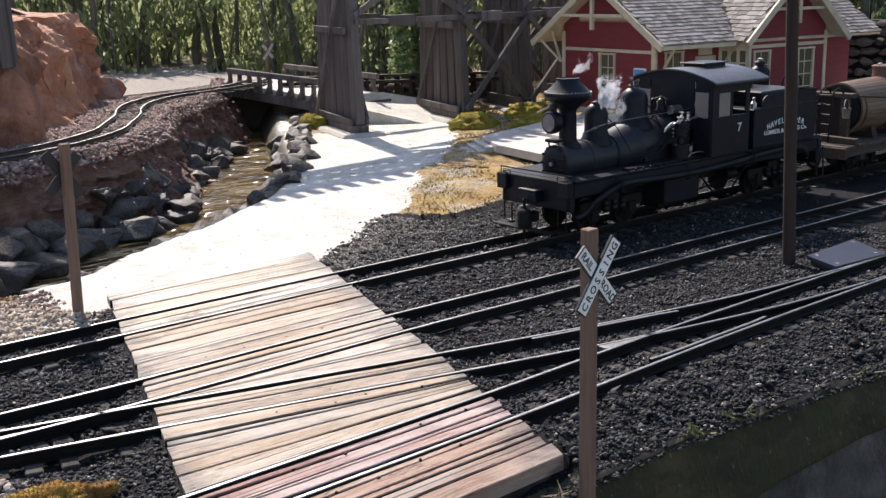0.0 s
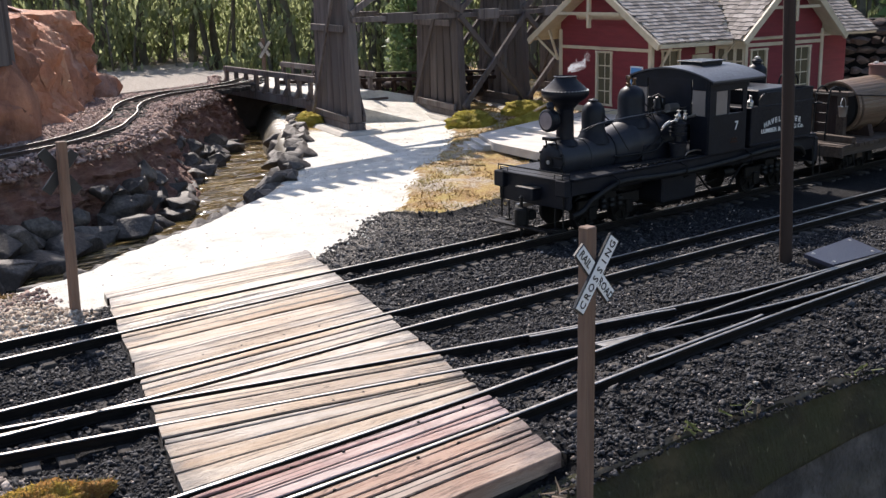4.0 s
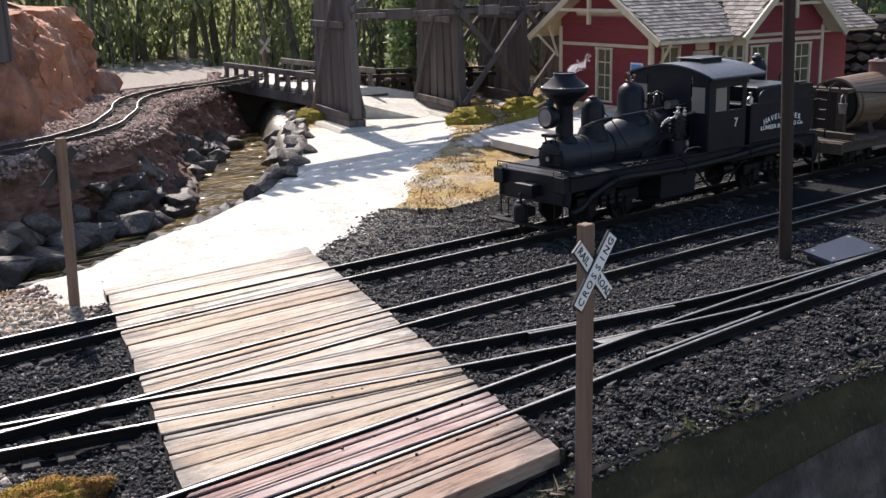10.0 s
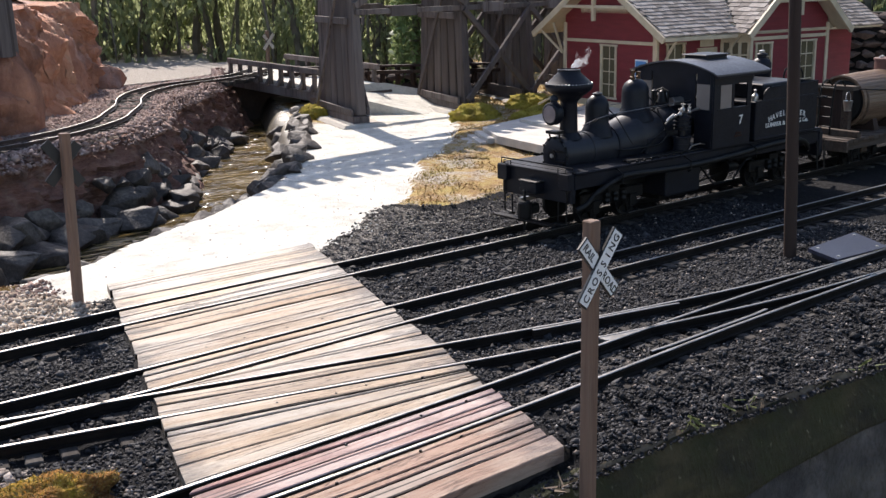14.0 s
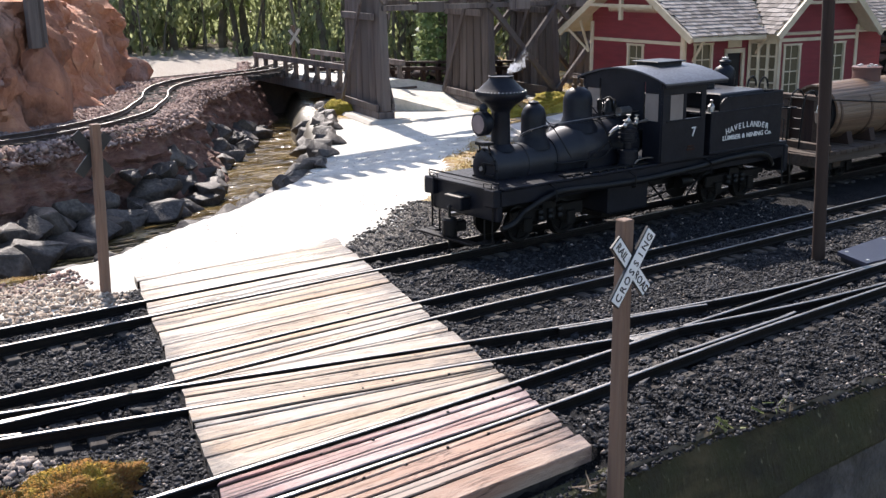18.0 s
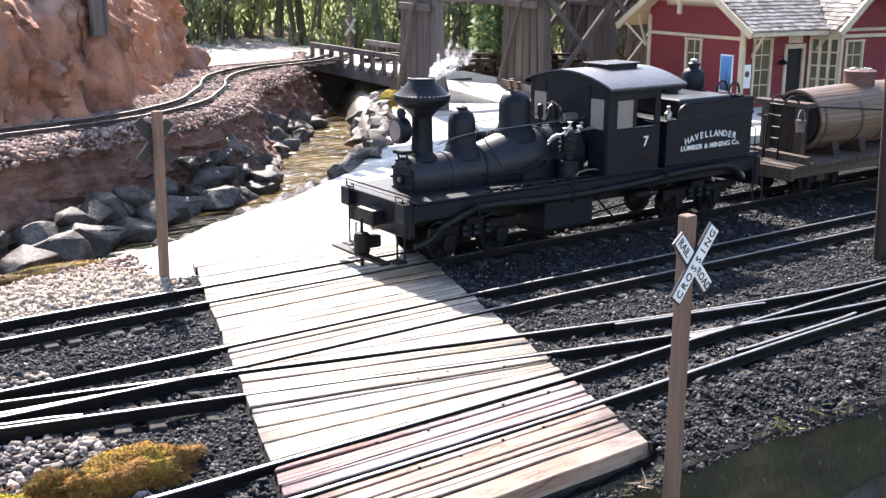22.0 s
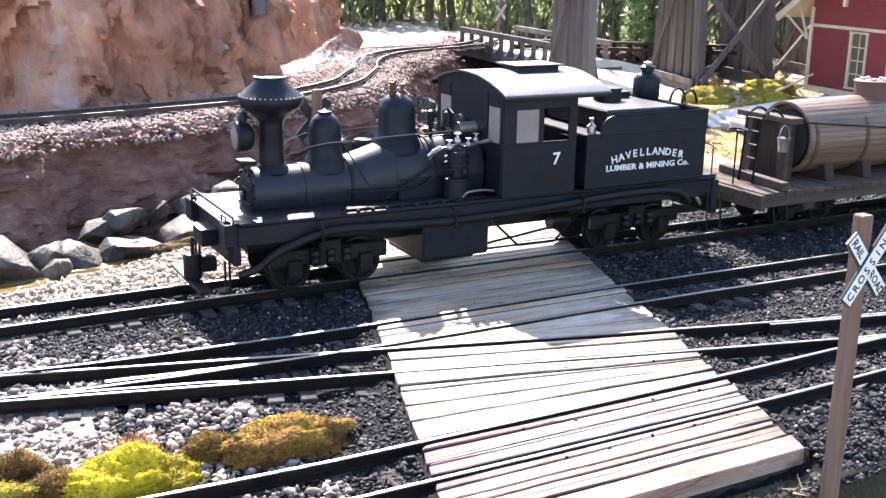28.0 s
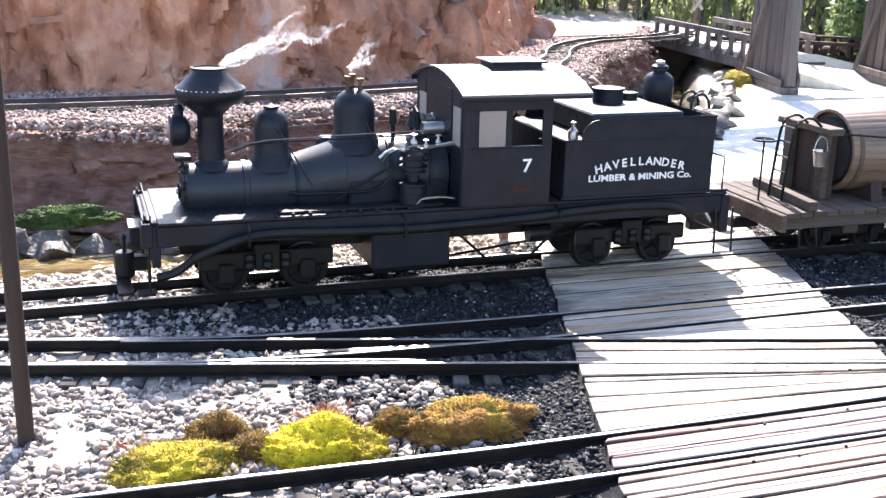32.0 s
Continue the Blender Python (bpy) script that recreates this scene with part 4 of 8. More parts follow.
def strips(lower, upper, widths, mat, seed):
    """Boards side by side between two curves; widths: their shares."""
    r = random.Random(seed)
    cuts = [0.0]
    for w_ in widths:
        cuts.append(cuts[-1] + w_ / sum(widths))
    skew = [0.0] + [r.uniform(-0.16, 0.16) * min(a, b) / sum(widths) for a, b in zip(widths, widths[1:])] + [0.0]
    for i_ in range(len(widths)):
        (a, b), (sa, sb) = cuts[i_:i_ + 2], skew[i_:i_ + 2]
        mid_x = deck_left(0.7) + 0.1
        f = lambda x, k=a, t=sa: lerp(lower(x), upper(x), k + t * (x - mid_x) / 0.11)
        g = lambda x, k=b, t=sb: lerp(lower(x), upper(x), k + t * (x - mid_x) / 0.11)
        (x0, y0), (x1, y1) = plank_ends(f)
        (x2, y2), (x3, y3) = plank_ends(g)
        gap = r.uniform(0.0006, 0.0014)
        j0, j1 = r.uniform(-0.0015, 0.0015), r.uniform(-0.0012, 0.0018)
        c = Vector(((x0 + x1) / 2, (y0 + y2) / 2, 0))
        ang = math.atan2(y1 - y0, x1 - x0)
        n = 22
        bm = bmesh.new()
        top = -0.0010 + r.uniform(-0.0006, 0.0005)
        lift = r.uniform(-0.0005, 0.0005)
        back = Matrix.Rotation(-ang, 3, "Z")
        rings = []
        for i in range(n + 1):
            u = i / n
            xa, xb = lerp(x0 + j0, x1 + j1, u), lerp(x2 + j0, x3 + j1, u)
            ra, rb = noise.noise(Vector((u * 9, seed + a * 7, 1))), noise.noise(Vector((u * 9, seed + b * 7, 5)))
            ya, yb = f(xa) + gap * (1 + 0.6 * ra), g(xb) - gap * (1 + 0.6 * rb)
            dish = 0.0003 * noise.noise(Vector((u * 4, seed, a * 9)))
            if i in (0, n):
                xa += r.uniform(-0.0012, 0.0012)
                xb += r.uniform(-0.0012, 0.0012)
            ring = []
            e = min(0.0007, (yb - ya) * 0.3)
            for px, py, pz in ((xa, ya, -0.012), (xb, yb, -0.012), (xb, yb, top - 0.0007), (lerp(xb, xa, 0.04), yb - e, top + dish), (lerp(xa, xb, 0.04), ya + e, top + dish), (xa, ya, top - 0.0007)):
                ring.append(bm.verts.new(back @ (Vector((px, py, pz + lift * (2 * u - 1))) - c)))
            rings.append(ring)
        for p, q in zip(rings, rings[1:]):
            for k in range(6):
                fc = bm.faces.new((p[k], p[(k + 1) % 6], q[(k + 1) % 6], q[k]))
                fc.material_index = 1 if k in (1, 5) and not (k == 5 and lower(0.4) == DECK_FRONT and i_ == 0) else 0
        bm.faces.new(rings[0])
        bm.faces.new(rings[-1][::-1])
        me = mesh_of(bm, "plank")
        me.materials.append(mat)
        me.materials.append(M_JOINT)
        part("plank", me, None, deck, at=Matrix.Translation(c) @ Matrix.Rotation(ang, 4, "Z"))


h = GAUGE / 2
flat = lambda y: (lambda x: y)
# the farthest boards take the paler tones that stand for sun glare
strips(edge_curve(LINE_A, h + 0.0022), flat(DECK_BACK), (1.0, 1.1, 0.8), M_DECK_GLARE, 1)
strips(edge_curve(LINE_A, -h + FLANGE), edge_curve(LINE_A, h - FLANGE), (1.0, 0.9), M_DECK_GLARE, 2)
strips(edge_curve(LINE_B, h + 0.0022), edge_curve(LINE_A, -h - 0.0022), (0.8, 0.5, 1.2, 1.1, 0.35), M_DECK, 3)
strips(edge_curve(LINE_B, -h + FLANGE), edge_curve(LINE_B, h - FLANGE), (1.0, 0.8, 0.7), M_DECK, 4)
strips(edge_curve(LINE_C, h + 0.0022), edge_curve(LINE_B, -h - 0.0022), (1.0, 0.25, 0.8), M_DECK, 5)
strips(edge_curve(LINE_C, -h + FLANGE), edge_curve(LINE_C, h - FLANGE), (1.3, 0.9), M_DECK, 6)
strips(edge_curve(LINE_D, h + 0.0022), edge_curve(LINE_C, -h - 0.0022), (1.0, 0.9, 1.1, 0.3, 1.0), M_DECK, 7)
strips(edge_curve(LINE_D, -h + FLANGE), edge_curve(LINE_D, h - FLANGE), (1.0, 0.5, 1.1, 0.7), M_DECK_RED, 8)
strips(flat(DECK_FRONT), edge_curve(LINE_D, -h - 0.0022), (1.2, 0.9, 0.45, 0.9, 0.4), M_DECK_FRONT, 9)
nail_mesh = mesh_of(turned([(0, -0.0012), (0.0011, -0.0012), (0.0011, 0.0004), (0.0006, 0.0007), (0, 0.0008)], 7), "nail")
nail_mesh.materials.append(M_IRON)
nr = random.Random(12)
for line_, off_ in ((LINE_D, h - 0.012), (LINE_D, -h - 0.010), (LINE_C, -h - 0.012), (LINE_B, h + 0.014)):
    for k in range(5):
        x_ = lerp(0.34, 0.48, k / 4) + (poly_y(line_, 0.4) - 0.5) * 0.336 + nr.uniform(-0.006, 0.006)
        part("nail", nail_mesh, None, deck, at=Matrix.Translation((x_, poly_y(line_, x_) + off_ + nr.uniform(-0.003, 0.003), -0.0010)))
part("bearer", box((deck_left(DECK_FRONT) + 0.02, DECK_FRONT + 0.004, -0.03), (deck_right(DECK_FRONT) - 0.006, DECK_FRONT + 0.020, -0.0125), 0.001), M_TIE, deck)

# ---- retaining wall in front ----
wall = thing("wall_front", "damp mossy concrete retaining wall below the ballast", "wall", kind="structure")
wx = np.arange(-0.9, 2.6, 0.008)


def wall_sheet(name, profile, mat, amp, label):
    """A strip of wall along the front edge; profile: how far out and how high each row lies at x."""
    vs, fs = [], []
    for x in wx:
        rows = profile(float(x))
        for k, (y, z) in enumerate(rows):
            j = amp * (noise.noise(Vector((x * 9, z * 14, 3))) + 0.5 * noise.noise(Vector((x * 34, z * 40, 8)))) if k > 0 else 0
            vs.append((x, float(front_edge(x)) + y + j, z + 0.35 * amp * noise.noise(Vector((x * 22, k, 0)))))
    m_ = len(rows)
    for i in range(len(wx) - 1):
        for k in range(m_ - 1):
            fs.append((i * m_ + k, (i + 1) * m_ + k, (i + 1) * m_ + k + 1, i * m_ + k + 1))
    me = from_arrays(name, vs, fs)
    shade(me, 2.5)
    part(name, me, mat, wall, label)


def lip_z(x):
    return -0.065 + 0.09 * min(max(x, 0.3) - 0.607, 0.45)


wall_sheet("wall_coping", lambda x: [(0.012, -0.0150), (0.002, -0.0165), (-0.002, -0.022)] + [(lerp(-0.007, -0.018, k / 5), lerp(-0.028, lip_z(x), k / 5)) for k in range(6)] + [(-0.017, lip_z(x) - 0.003), (-0.006, lip_z(x) - 0.005)], M_WALL, 0.004, "mossy upper band of the wall")
wall_sheet("wall_face", lambda x: [(-0.008, lip_z(x) - 0.004)] + [(lerp(-0.0115, -0.034, k / 9), lerp(lip_z(x) - 0.008, -0.56, (k / 9) ** 1.6)) for k in range(10)], M_WALLGREY, 0.0035, "damp grey concrete below the moss")

# ---- lettering ----
def words(text, size, m, mat, parent, name="lettering", extrude=0.0004, wide=1.0, bold=0.0, plan=None):
    """One word of the built-in font as a mesh, standing in the x-z plane and facing -y."""
    cu = bpy.data.curves.new(name, "FONT")
    cu.body, cu.size, cu.extrude, cu.align_x, cu.offset = text, size, extrude, "CENTER", bold
    cu.resolution_u = 2
    tmp = new(name, cu)
    me = bpy.data.meshes.new_from_object(tmp)
    bpy.data.objects.remove(tmp)
    bpy.data.curves.remove(cu)
    me.transform(m @ Matrix.Rotation(radians(90), 4, "X") @ Matrix.Diagonal((wide, 1, 1, 1)))
    if plan:
        drawn_out(me, *plan)
    me.materials.append(mat)
    return part(name, me, None, parent)


# ---- the geared locomotive; its own space: front beam at x 0, rail tops at z 0, this side at -y ----
loco = thing("steam_locomotive", "black geared steam locomotive with balloon stack and lettered tender", "locomotive")


def drawn_out(me, xs, ys, zs):
    """Brings a mesh drawn on the engine's first plan to its true proportions."""
    for v in me.vertices:
        v.co = (xs(v.co.x), ys(v.co.y), zs(v.co.z))
    return me


ENGINE_Z = ((-0.1, -0.105), (0.0, 0.0), (0.03, 0.0325), (0.062, 0.0696), (0.17, 0.1830), (0.3, 0.32))
ENGINE_X = ((-0.06, -0.042), (-0.03, -0.011), (-0.006, 0.011), (0.04, 0.042), (1.04, 1.09))
ENGINE = (lambda x: poly_y(ENGINE_X, x), lambda y: y * 1.02, lambda z: poly_y(ENGINE_Z, z))


def lpart(name, bm, mat, label="", smooth=False, parent=None):
    return part(name, drawn_out(bm if isinstance(bm, bpy.types.Mesh) else mesh_of(bm, name), *ENGINE), mat, parent or loco, label, smooth)


# frame
lpart("side_sill", box((0.0, -0.058, 0.046), (0.490, -0.046, 0.0605), 0.0008), M_BLACK)
lpart("side_sill", box((0.0, 0.046, 0.046), (0.490, 0.058, 0.0605), 0.0008), M_BLACK)
lpart("footplate", box((0.002, -0.060, 0.0606), (0.490, 0.060, 0.0630), 0.0006), M_BLACK)
lpart("center_beam", box((0.03, -0.018, 0.030), (0.46, 0.018, 0.0460), 0.001), M_IRON)
beam = lpart("pilot_beam", box((-0.006, -0.0565, 0.032), (0.004, 0.0565, 0.0605), 0.001), M_BLACK)
lpart("pilot_step", box((-0.012, -0.0545, 0.0605), (0.004, 0.0545, 0.0625), 0.0004), M_BLACK)
for y in (-0.0505, 0.0505):
    lpart("corner_block", box((-0.014, y - 0.008, 0.046), (-0.004, y + 0.008, 0.0625), 0.001), M_BLACK)
    lpart("grab_iron", tube([(-0.010, y, 0.062), (-0.010, y, 0.067), (-0.010, y + (0.012 if y < 0 else -0.012), 0.067), (-0.010, y + (0.012 if y < 0 else -0.012), 0.062)], 0.0007, 6), M_IRON)
    lpart("step_hanger", tube([(-0.008, y, 0.047), (-0.008, y, 0.012), (-0.008, y * 0.75, 0.012), (-0.008, y * 0.75, 0.032)], 0.0011, 6), M_IRON)
    lpart("step_board", box((-0.018, min(y, y * 0.72), 0.0095), (-0.003, max(y, y * 0.72), 0.0115), 0.0004), M_IRON)
lpart("front_rail", tube([(-0.006, -0.058, 0.0625), (-0.006, -0.058, 0.0685), (-0.006, 0.058, 0.0685), (-0.006, 0.058, 0.0625)], 0.0009, 6), M_IRON)
cp = lpart("coupler", box((-0.022, -0.0055, 0.016), (-0.004, 0.0055, 0.027), 0.0015), M_IRON)
lpart("coupler_knuckle", turned([(0.0, 0.012), (0.008, 0.012), (0.0085, 0.014), (0.0085, 0.029), (0.007, 0.031), (0, 0.031)], 14, Matrix.Translation((-0.026, 0, 0))), M_IRON, parent=cp)
lpart("coupler_pin", turned([(0.0, 0.0), (0.0018, 0.0), (0.0018, 0.040), (0.003, 0.041), (0, 0.044)], 8, Matrix.Translation((-0.026, 0, 0.0))), M_IRON, parent=cp)
pk = lpart("draw_pocket", box((-0.021, -0.013, 0.038), (-0.006, 0.013, 0.0500), 0.001), M_BLACK)
# lighter metal on top stands for sunlight falling on the pocket
lpart("pocket_plate", box((-0.022, -0.014, 0.0501), (-0.006, 0.014, 0.0512), 0.0003), M_RAILHEAD, "bright metal top plate, sunlight put into its colour", parent=pk)
lpart("foot_board", box((-0.034, -0.046, 0.0100), (-0.022, 0.046, 0.0122), 0.0004), M_RAIL, "worn footboard before the beam")
lpart("rear_coupler", box((0.490, -0.005, 0.018), (0.520, 0.005, 0.027), 0.001), M_IRON)
lpart("rear_beam", box((0.486, -0.060, 0.030), (0.494, 0.060, 0.0600), 0.001), M_BLACK)

# boiler
bm = bmesh.new()
prof = [(0.0, 0.040), (0.0195, 0.040), (0.0210, 0.041), (0.0212, 0.084), (0.0222, 0.0845), (0.0222, 0.088), (0.0215, 0.0885), (0.0225, 0.118), (0.0285, 0.158), (0.0295, 0.160), (0.0295, 0.163), (0.0288, 0.1635), (0.0302, 0.247), (0, 0.247)]
add_turned(bm, prof, 36)
for v in bm.verts:
    x, r_axis = v.co.z, lerp(0.0735, 0.0815, min(1, max(0, (v.co.z - 0.11) / 0.06)))
    v.co = Vector((x, v.co.y, r_axis + v.co.x))
boiler = lpart("boiler", bm, M_BOILER, "dull black boiler with banded jacket", True)
for x in (0.125, 0.200, 0.232):
    rr = {0.125: 0.0238, 0.200: 0.0296, 0.232: 0.0302}[x]
    zc = lerp(0.0735, 0.0815, min(1, max(0, (x - 0.11) / 0.06)))
    lpart("boiler_band", turned([(rr, -0.0016), (rr + 0.0007, -0.0014), (rr + 0.0007, 0.0014), (rr, 0.0016)], 32, Matrix.Translation((x, 0, zc)) @ AXIS_X), M_BLACK, smooth=True, parent=boiler)
door = lpart("smokebox_door", turned([(0, -0.004), (0.008, -0.0038), (0.0165, -0.0018), (0.0185, 0.0), (0.0185, 0.001), (0, 0.001)], 28, Matrix.Translation((0.039, 0, 0.0735)) @ AXIS_X), M_BLACK, smooth=True)
lpart("hinge", box((0.034, -0.019, 0.078), (0.0375, 0.002, 0.0805), 0.0004), M_IRON, parent=door)
lpart("hinge", box((0.034, -0.019, 0.066), (0.0375, 0.002, 0.0685), 0.0004), M_IRON, parent=door)
lpart("handle", turned([(0, 0), (0.0025, 0), (0.0025, 0.004), (0, 0.004)], 10, Matrix.Translation((0.031, 0, 0.0735)) @ AXIS_X), M_STEEL, parent=door)
for k in range(12):
    a = k * math.pi / 6
    lpart("door_dog", box((0.0365, -0.0012, -0.0012), (0.040, 0.0012, 0.0012), 0.0003, Matrix.Translation((0, 0.0195 * math.cos(a), 0.0735 + 0.0195 * math.sin(a)))), M_IRON, parent=door)
lpart("saddle", prism([(0.045, 0.062), (0.085, 0.062), (0.080, 0.056), (0.050, 0.056)], -0.02, 0.02), M_BLACK)
lpart("saddle_cheek", prism([(0.046, 0.0630), (0.084, 0.0630), (0.080, 0.070), (0.050, 0.070)], -0.017, 0.017), M_BLACK)
lpart("firebox_side", box((0.165, -0.030, 0.047), (0.247, 0.030, 0.082), 0.002), M_BLACK)

# balloon stack
stack = lpart("smokestack", turned([(0.0, 0.090), (0.0155, 0.0905), (0.0135, 0.0945), (0.0105, 0.0975), (0.0098, 0.130), (0.0105, 0.1325), (0.0165, 0.1385), (0.0240, 0.1435), (0.0270, 0.1475), (0.0275, 0.1500), (0.0270, 0.1520), (0.0262, 0.1525), (0.0135, 0.1640), (0.0128, 0.1665), (0.0135, 0.1680), (0.0118, 0.1682), (0.0112, 0.1672), (0, 0.1668)], 36, Matrix.Translation((0.062, 0, 0))), M_BLACK, "black riveted balloon smokestack", True)
bm = bmesh.new()
for k in range(40):
    a = 2 * math.pi * k / 40
    bmesh.ops.create_icosphere(bm, subdivisions=1, radius=0.0007, matrix=Matrix.Translation((0.062 + 0.0265 * math.cos(a), 0.0265 * math.sin(a), 0.1527)))
lpart("rivet_ring", bm, M_STEEL, parent=stack)


def dome(x, z0, r, h, zc):
    p = [(0.0, z0 - 0.008), (r * 1.45, z0 - 0.008), (r * 1.35, z0 - 0.003), (r * 1.12, z0 + 0.003), (r, z0 + 0.008), (r, z0 + h * 0.62), (r * 0.97, z0 + h * 0.72), (r * 0.82, z0 + h * 0.86), (r * 0.5, z0 + h * 0.96), (r * 0.2, z0 + h), (0, z0 + h)]
    return turned(p, 30, Matrix.Translation((x, 0, 0)))


d1 = lpart("sand_dome", dome(0.109, 0.0965, 0.0138, 0.040, 0), M_BLACK, smooth=True)
lpart("cap", turned([(0, 0.136), (0.006, 0.136), (0.006, 0.1375), (0.002, 0.1385), (0, 0.140)], 14, Matrix.Translation((0.109, 0, 0))), M_BLACK, parent=d1, smooth=True)
d2 = lpart("steam_dome", dome(0.1755, 0.1085, 0.0165, 0.041, 0), M_BLACK, smooth=True)
for dx, dy, hh in ((-0.005, 0.0, 0.011), (0.005, 0.0, 0.009), (0.0, 0.006, 0.012)):
    lpart("safety_valve", turned([(0, 0), (0.0026, 0), (0.0026, 0.003), (0.0016, 0.004), (0.0016, hh - 0.002), (0.0028, hh - 0.002), (0.0028, hh), (0, hh)], 10, Matrix.Translation((0.1755 + dx, dy, 0.1485))), M_BRASS, parent=d2)

# headlight
hl = lpart("headlight", turned([(0, -0.010), (0.0110, -0.010), (0.0128, -0.008), (0.0128, 0.004), (0.0115, 0.007), (0.007, 0.010), (0, 0.011)], 24, Matrix.Translation((0.036, 0, 0.1205)) @ AXIS_X), M_BLACK, "black box headlight with pale lens", True)
lpart("lens", turned([(0, -0.0118), (0.005, -0.0115), (0.0098, -0.0103), (0, -0.0103)], 20, Matrix.Translation((0.036, 0, 0.1205)) @ AXIS_X), M_LAMPGLASS, "pale pinkish glass lens", True, hl)
lpart("chimney", turned([(0, 0.128), (0.005, 0.128), (0.005, 0.132), (0.0062, 0.1325), (0.004, 0.137), (0, 0.138)], 12, Matrix.Translation((0.037, 0, 0.0035))), M_BLACK, parent=hl)
lpart("bracket", box((0.030, -0.009, 0.098), (0.046, 0.009, 0.1015), 0.0006), M_IRON, parent=hl)
for y in (-0.008, 0.008):
    lpart("stay", tube([(0.038, y, 0.099), (0.042, y, 0.086)], 0.0012, 6), M_IRON, parent=hl)

# boiler fittings
for y in (-0.027, 0.027):
    lpart("handrail", tube([(0.070, y * 0.55, 0.1055), (0.085, y * 0.8, 0.112), (0.10, y, 0.1155), (0.160, y, 0.1175), (0.250, y, 0.1195)], 0.00045, 6), M_RAILHEAD, "worn bright handrail")
lpart("sand_pipe", tube([(0.075, -0.020, 0.106), (0.09, -0.0225, 0.112), (0.14, -0.023, 0.1135), (0.25, -0.025, 0.1155)], 0.0006, 6), M_IRON)
pump = lpart("air_pump", turned([(0, 0.063), (0.0115, 0.063), (0.0115, 0.0645), (0.0105, 0.065), (0.0105, 0.079), (0.0115, 0.0795), (0.0115, 0.081), (0.005, 0.082), (0.005, 0.088), (0.0100, 0.089), (0.0100, 0.0905), (0.0088, 0.091), (0.0088, 0.102), (0.0102, 0.1025), (0.0102, 0.104), (0.006, 0.106), (0.005, 0.109), (0, 0.110)], 18, Matrix.Translation((0.213, -0.043, 0))), M_BLACK, "black vertical air pump", True)
lpart("pump_valve", box((0.202, -0.047, 0.104), (0.225, -0.040, 0.108), 0.001), M_IRON, parent=pump)
lpart("steam_pipe", tube([(0.205, -0.043, 0.106), (0.196, -0.043, 0.108), (0.190, -0.042, 0.105), (0.186, -0.041, 0.101)], 0.0014, 8), M_STEEL, parent=pump)
lpart("steam_pipe", tube([(0.221, -0.043, 0.107), (0.232, -0.041, 0.109), (0.246, -0.040, 0.111)], 0.0012, 8), M_STEEL, parent=pump)
lpart("steam_pipe", tube([(0.118, -0.026, 0.0735), (0.124, -0.029, 0.0725), (0.178, -0.032, 0.0725), (0.188, -0.033, 0.075), (0.197, -0.034, 0.083)], 0.0012, 8), M_IRON)
lpart("reach_rod", tube([(0.152, -0.031, 0.066), (0.197, -0.033, 0.092)], 0.0009, 6), M_IRON)
bell = lpart("bell", turned([(0, 0.1285), (0.0015, 0.1283), (0.0042, 0.126), (0.0050, 0.120), (0.0068, 0.115), (0.0072, 0.1135), (0, 0.1135)], 16, Matrix.Translation((0.226, 0.0, 0.0045))), M_IRON, "dark bell in a yoke", True)
lpart("yoke", tube([(0.226, -0.009, 0.112), (0.226, -0.009, 0.131), (0.226, 0.0, 0.1345), (0.226, 0.009, 0.131), (0.226, 0.009, 0.112)], 0.0012, 6), M_IRON, parent=bell)
lpart("turret", turned([(0, 0), (0.0055, 0), (0.0055, 0.020), (0.0065, 0.021), (0.0065, 0.024), (0, 0.024)], 14, Matrix.Translation((0.229, -0.012, 0.118)) @ AXIS_X), M_STEEL, smooth=True)
lpart("whistle", turned([(0, 0.111), (0.0018, 0.111), (0.0018, 0.120), (0.0030, 0.121), (0.0030, 0.133), (0, 0.135)], 10, Matrix.Translation((0.207, -0.003, 0))), M_IRON, smooth=True)
for x, y, z, r_ in ((0.203, -0.047, 0.1085, 0.0026), (0.222, -0.046, 0.1095, 0.0024), (0.213, -0.043, 0.1125, 0.0030), (0.236, -0.034, 0.1105, 0.0026)):
    gv = lpart("globe_valve", turned([(0, -r_), (r_ * 0.8, -r_ * 0.6), (r_, 0), (r_ * 0.8, r_ * 0.6), (r_ * 0.4, r_), (r_ * 0.35, r_ * 1.9), (r_ * 1.05, r_ * 2.0), (r_ * 1.05, r_ * 2.3), (0, r_ * 2.4)], 10, Matrix.Translation((x, y, z))), M_STEEL, "small bright valve", True)
lpart("steam_pipe", tube(smooth_line([(0.203, -0.047, 0.1085), (0.213, -0.046, 0.1105), (0.228, -0.044, 0.1095), (0.247, -0.043, 0.1098)], 0.003), 0.0009, 6), M_RAILHEAD)
lpart("steam_pipe", tube(smooth_line([(0.190, -0.036, 0.097), (0.194, -0.044, 0.1055), (0.200, -0.047, 0.1085)], 0.003), 0.0011, 6), M_RAILHEAD)
lpart("drain_pipe", tube(smooth_line([(0.213, -0.0545, 0.066), (0.216, -0.056, 0.070), (0.232, -0.056, 0.071), (0.244, -0.054, 0.069)], 0.003), 0.0009, 6), M_RAILHEAD)
for z in (0.072, 0.078, 0.094, 0.099):
    lpart("pump_flange", turned([(0.0104, -0.0005), (0.0112, -0.0005), (0.0112, 0.0005), (0.0104, 0.0005)], 20, Matrix.Translation((0.213, -0.043, z))), M_BLACK, smooth=True, parent=pump)
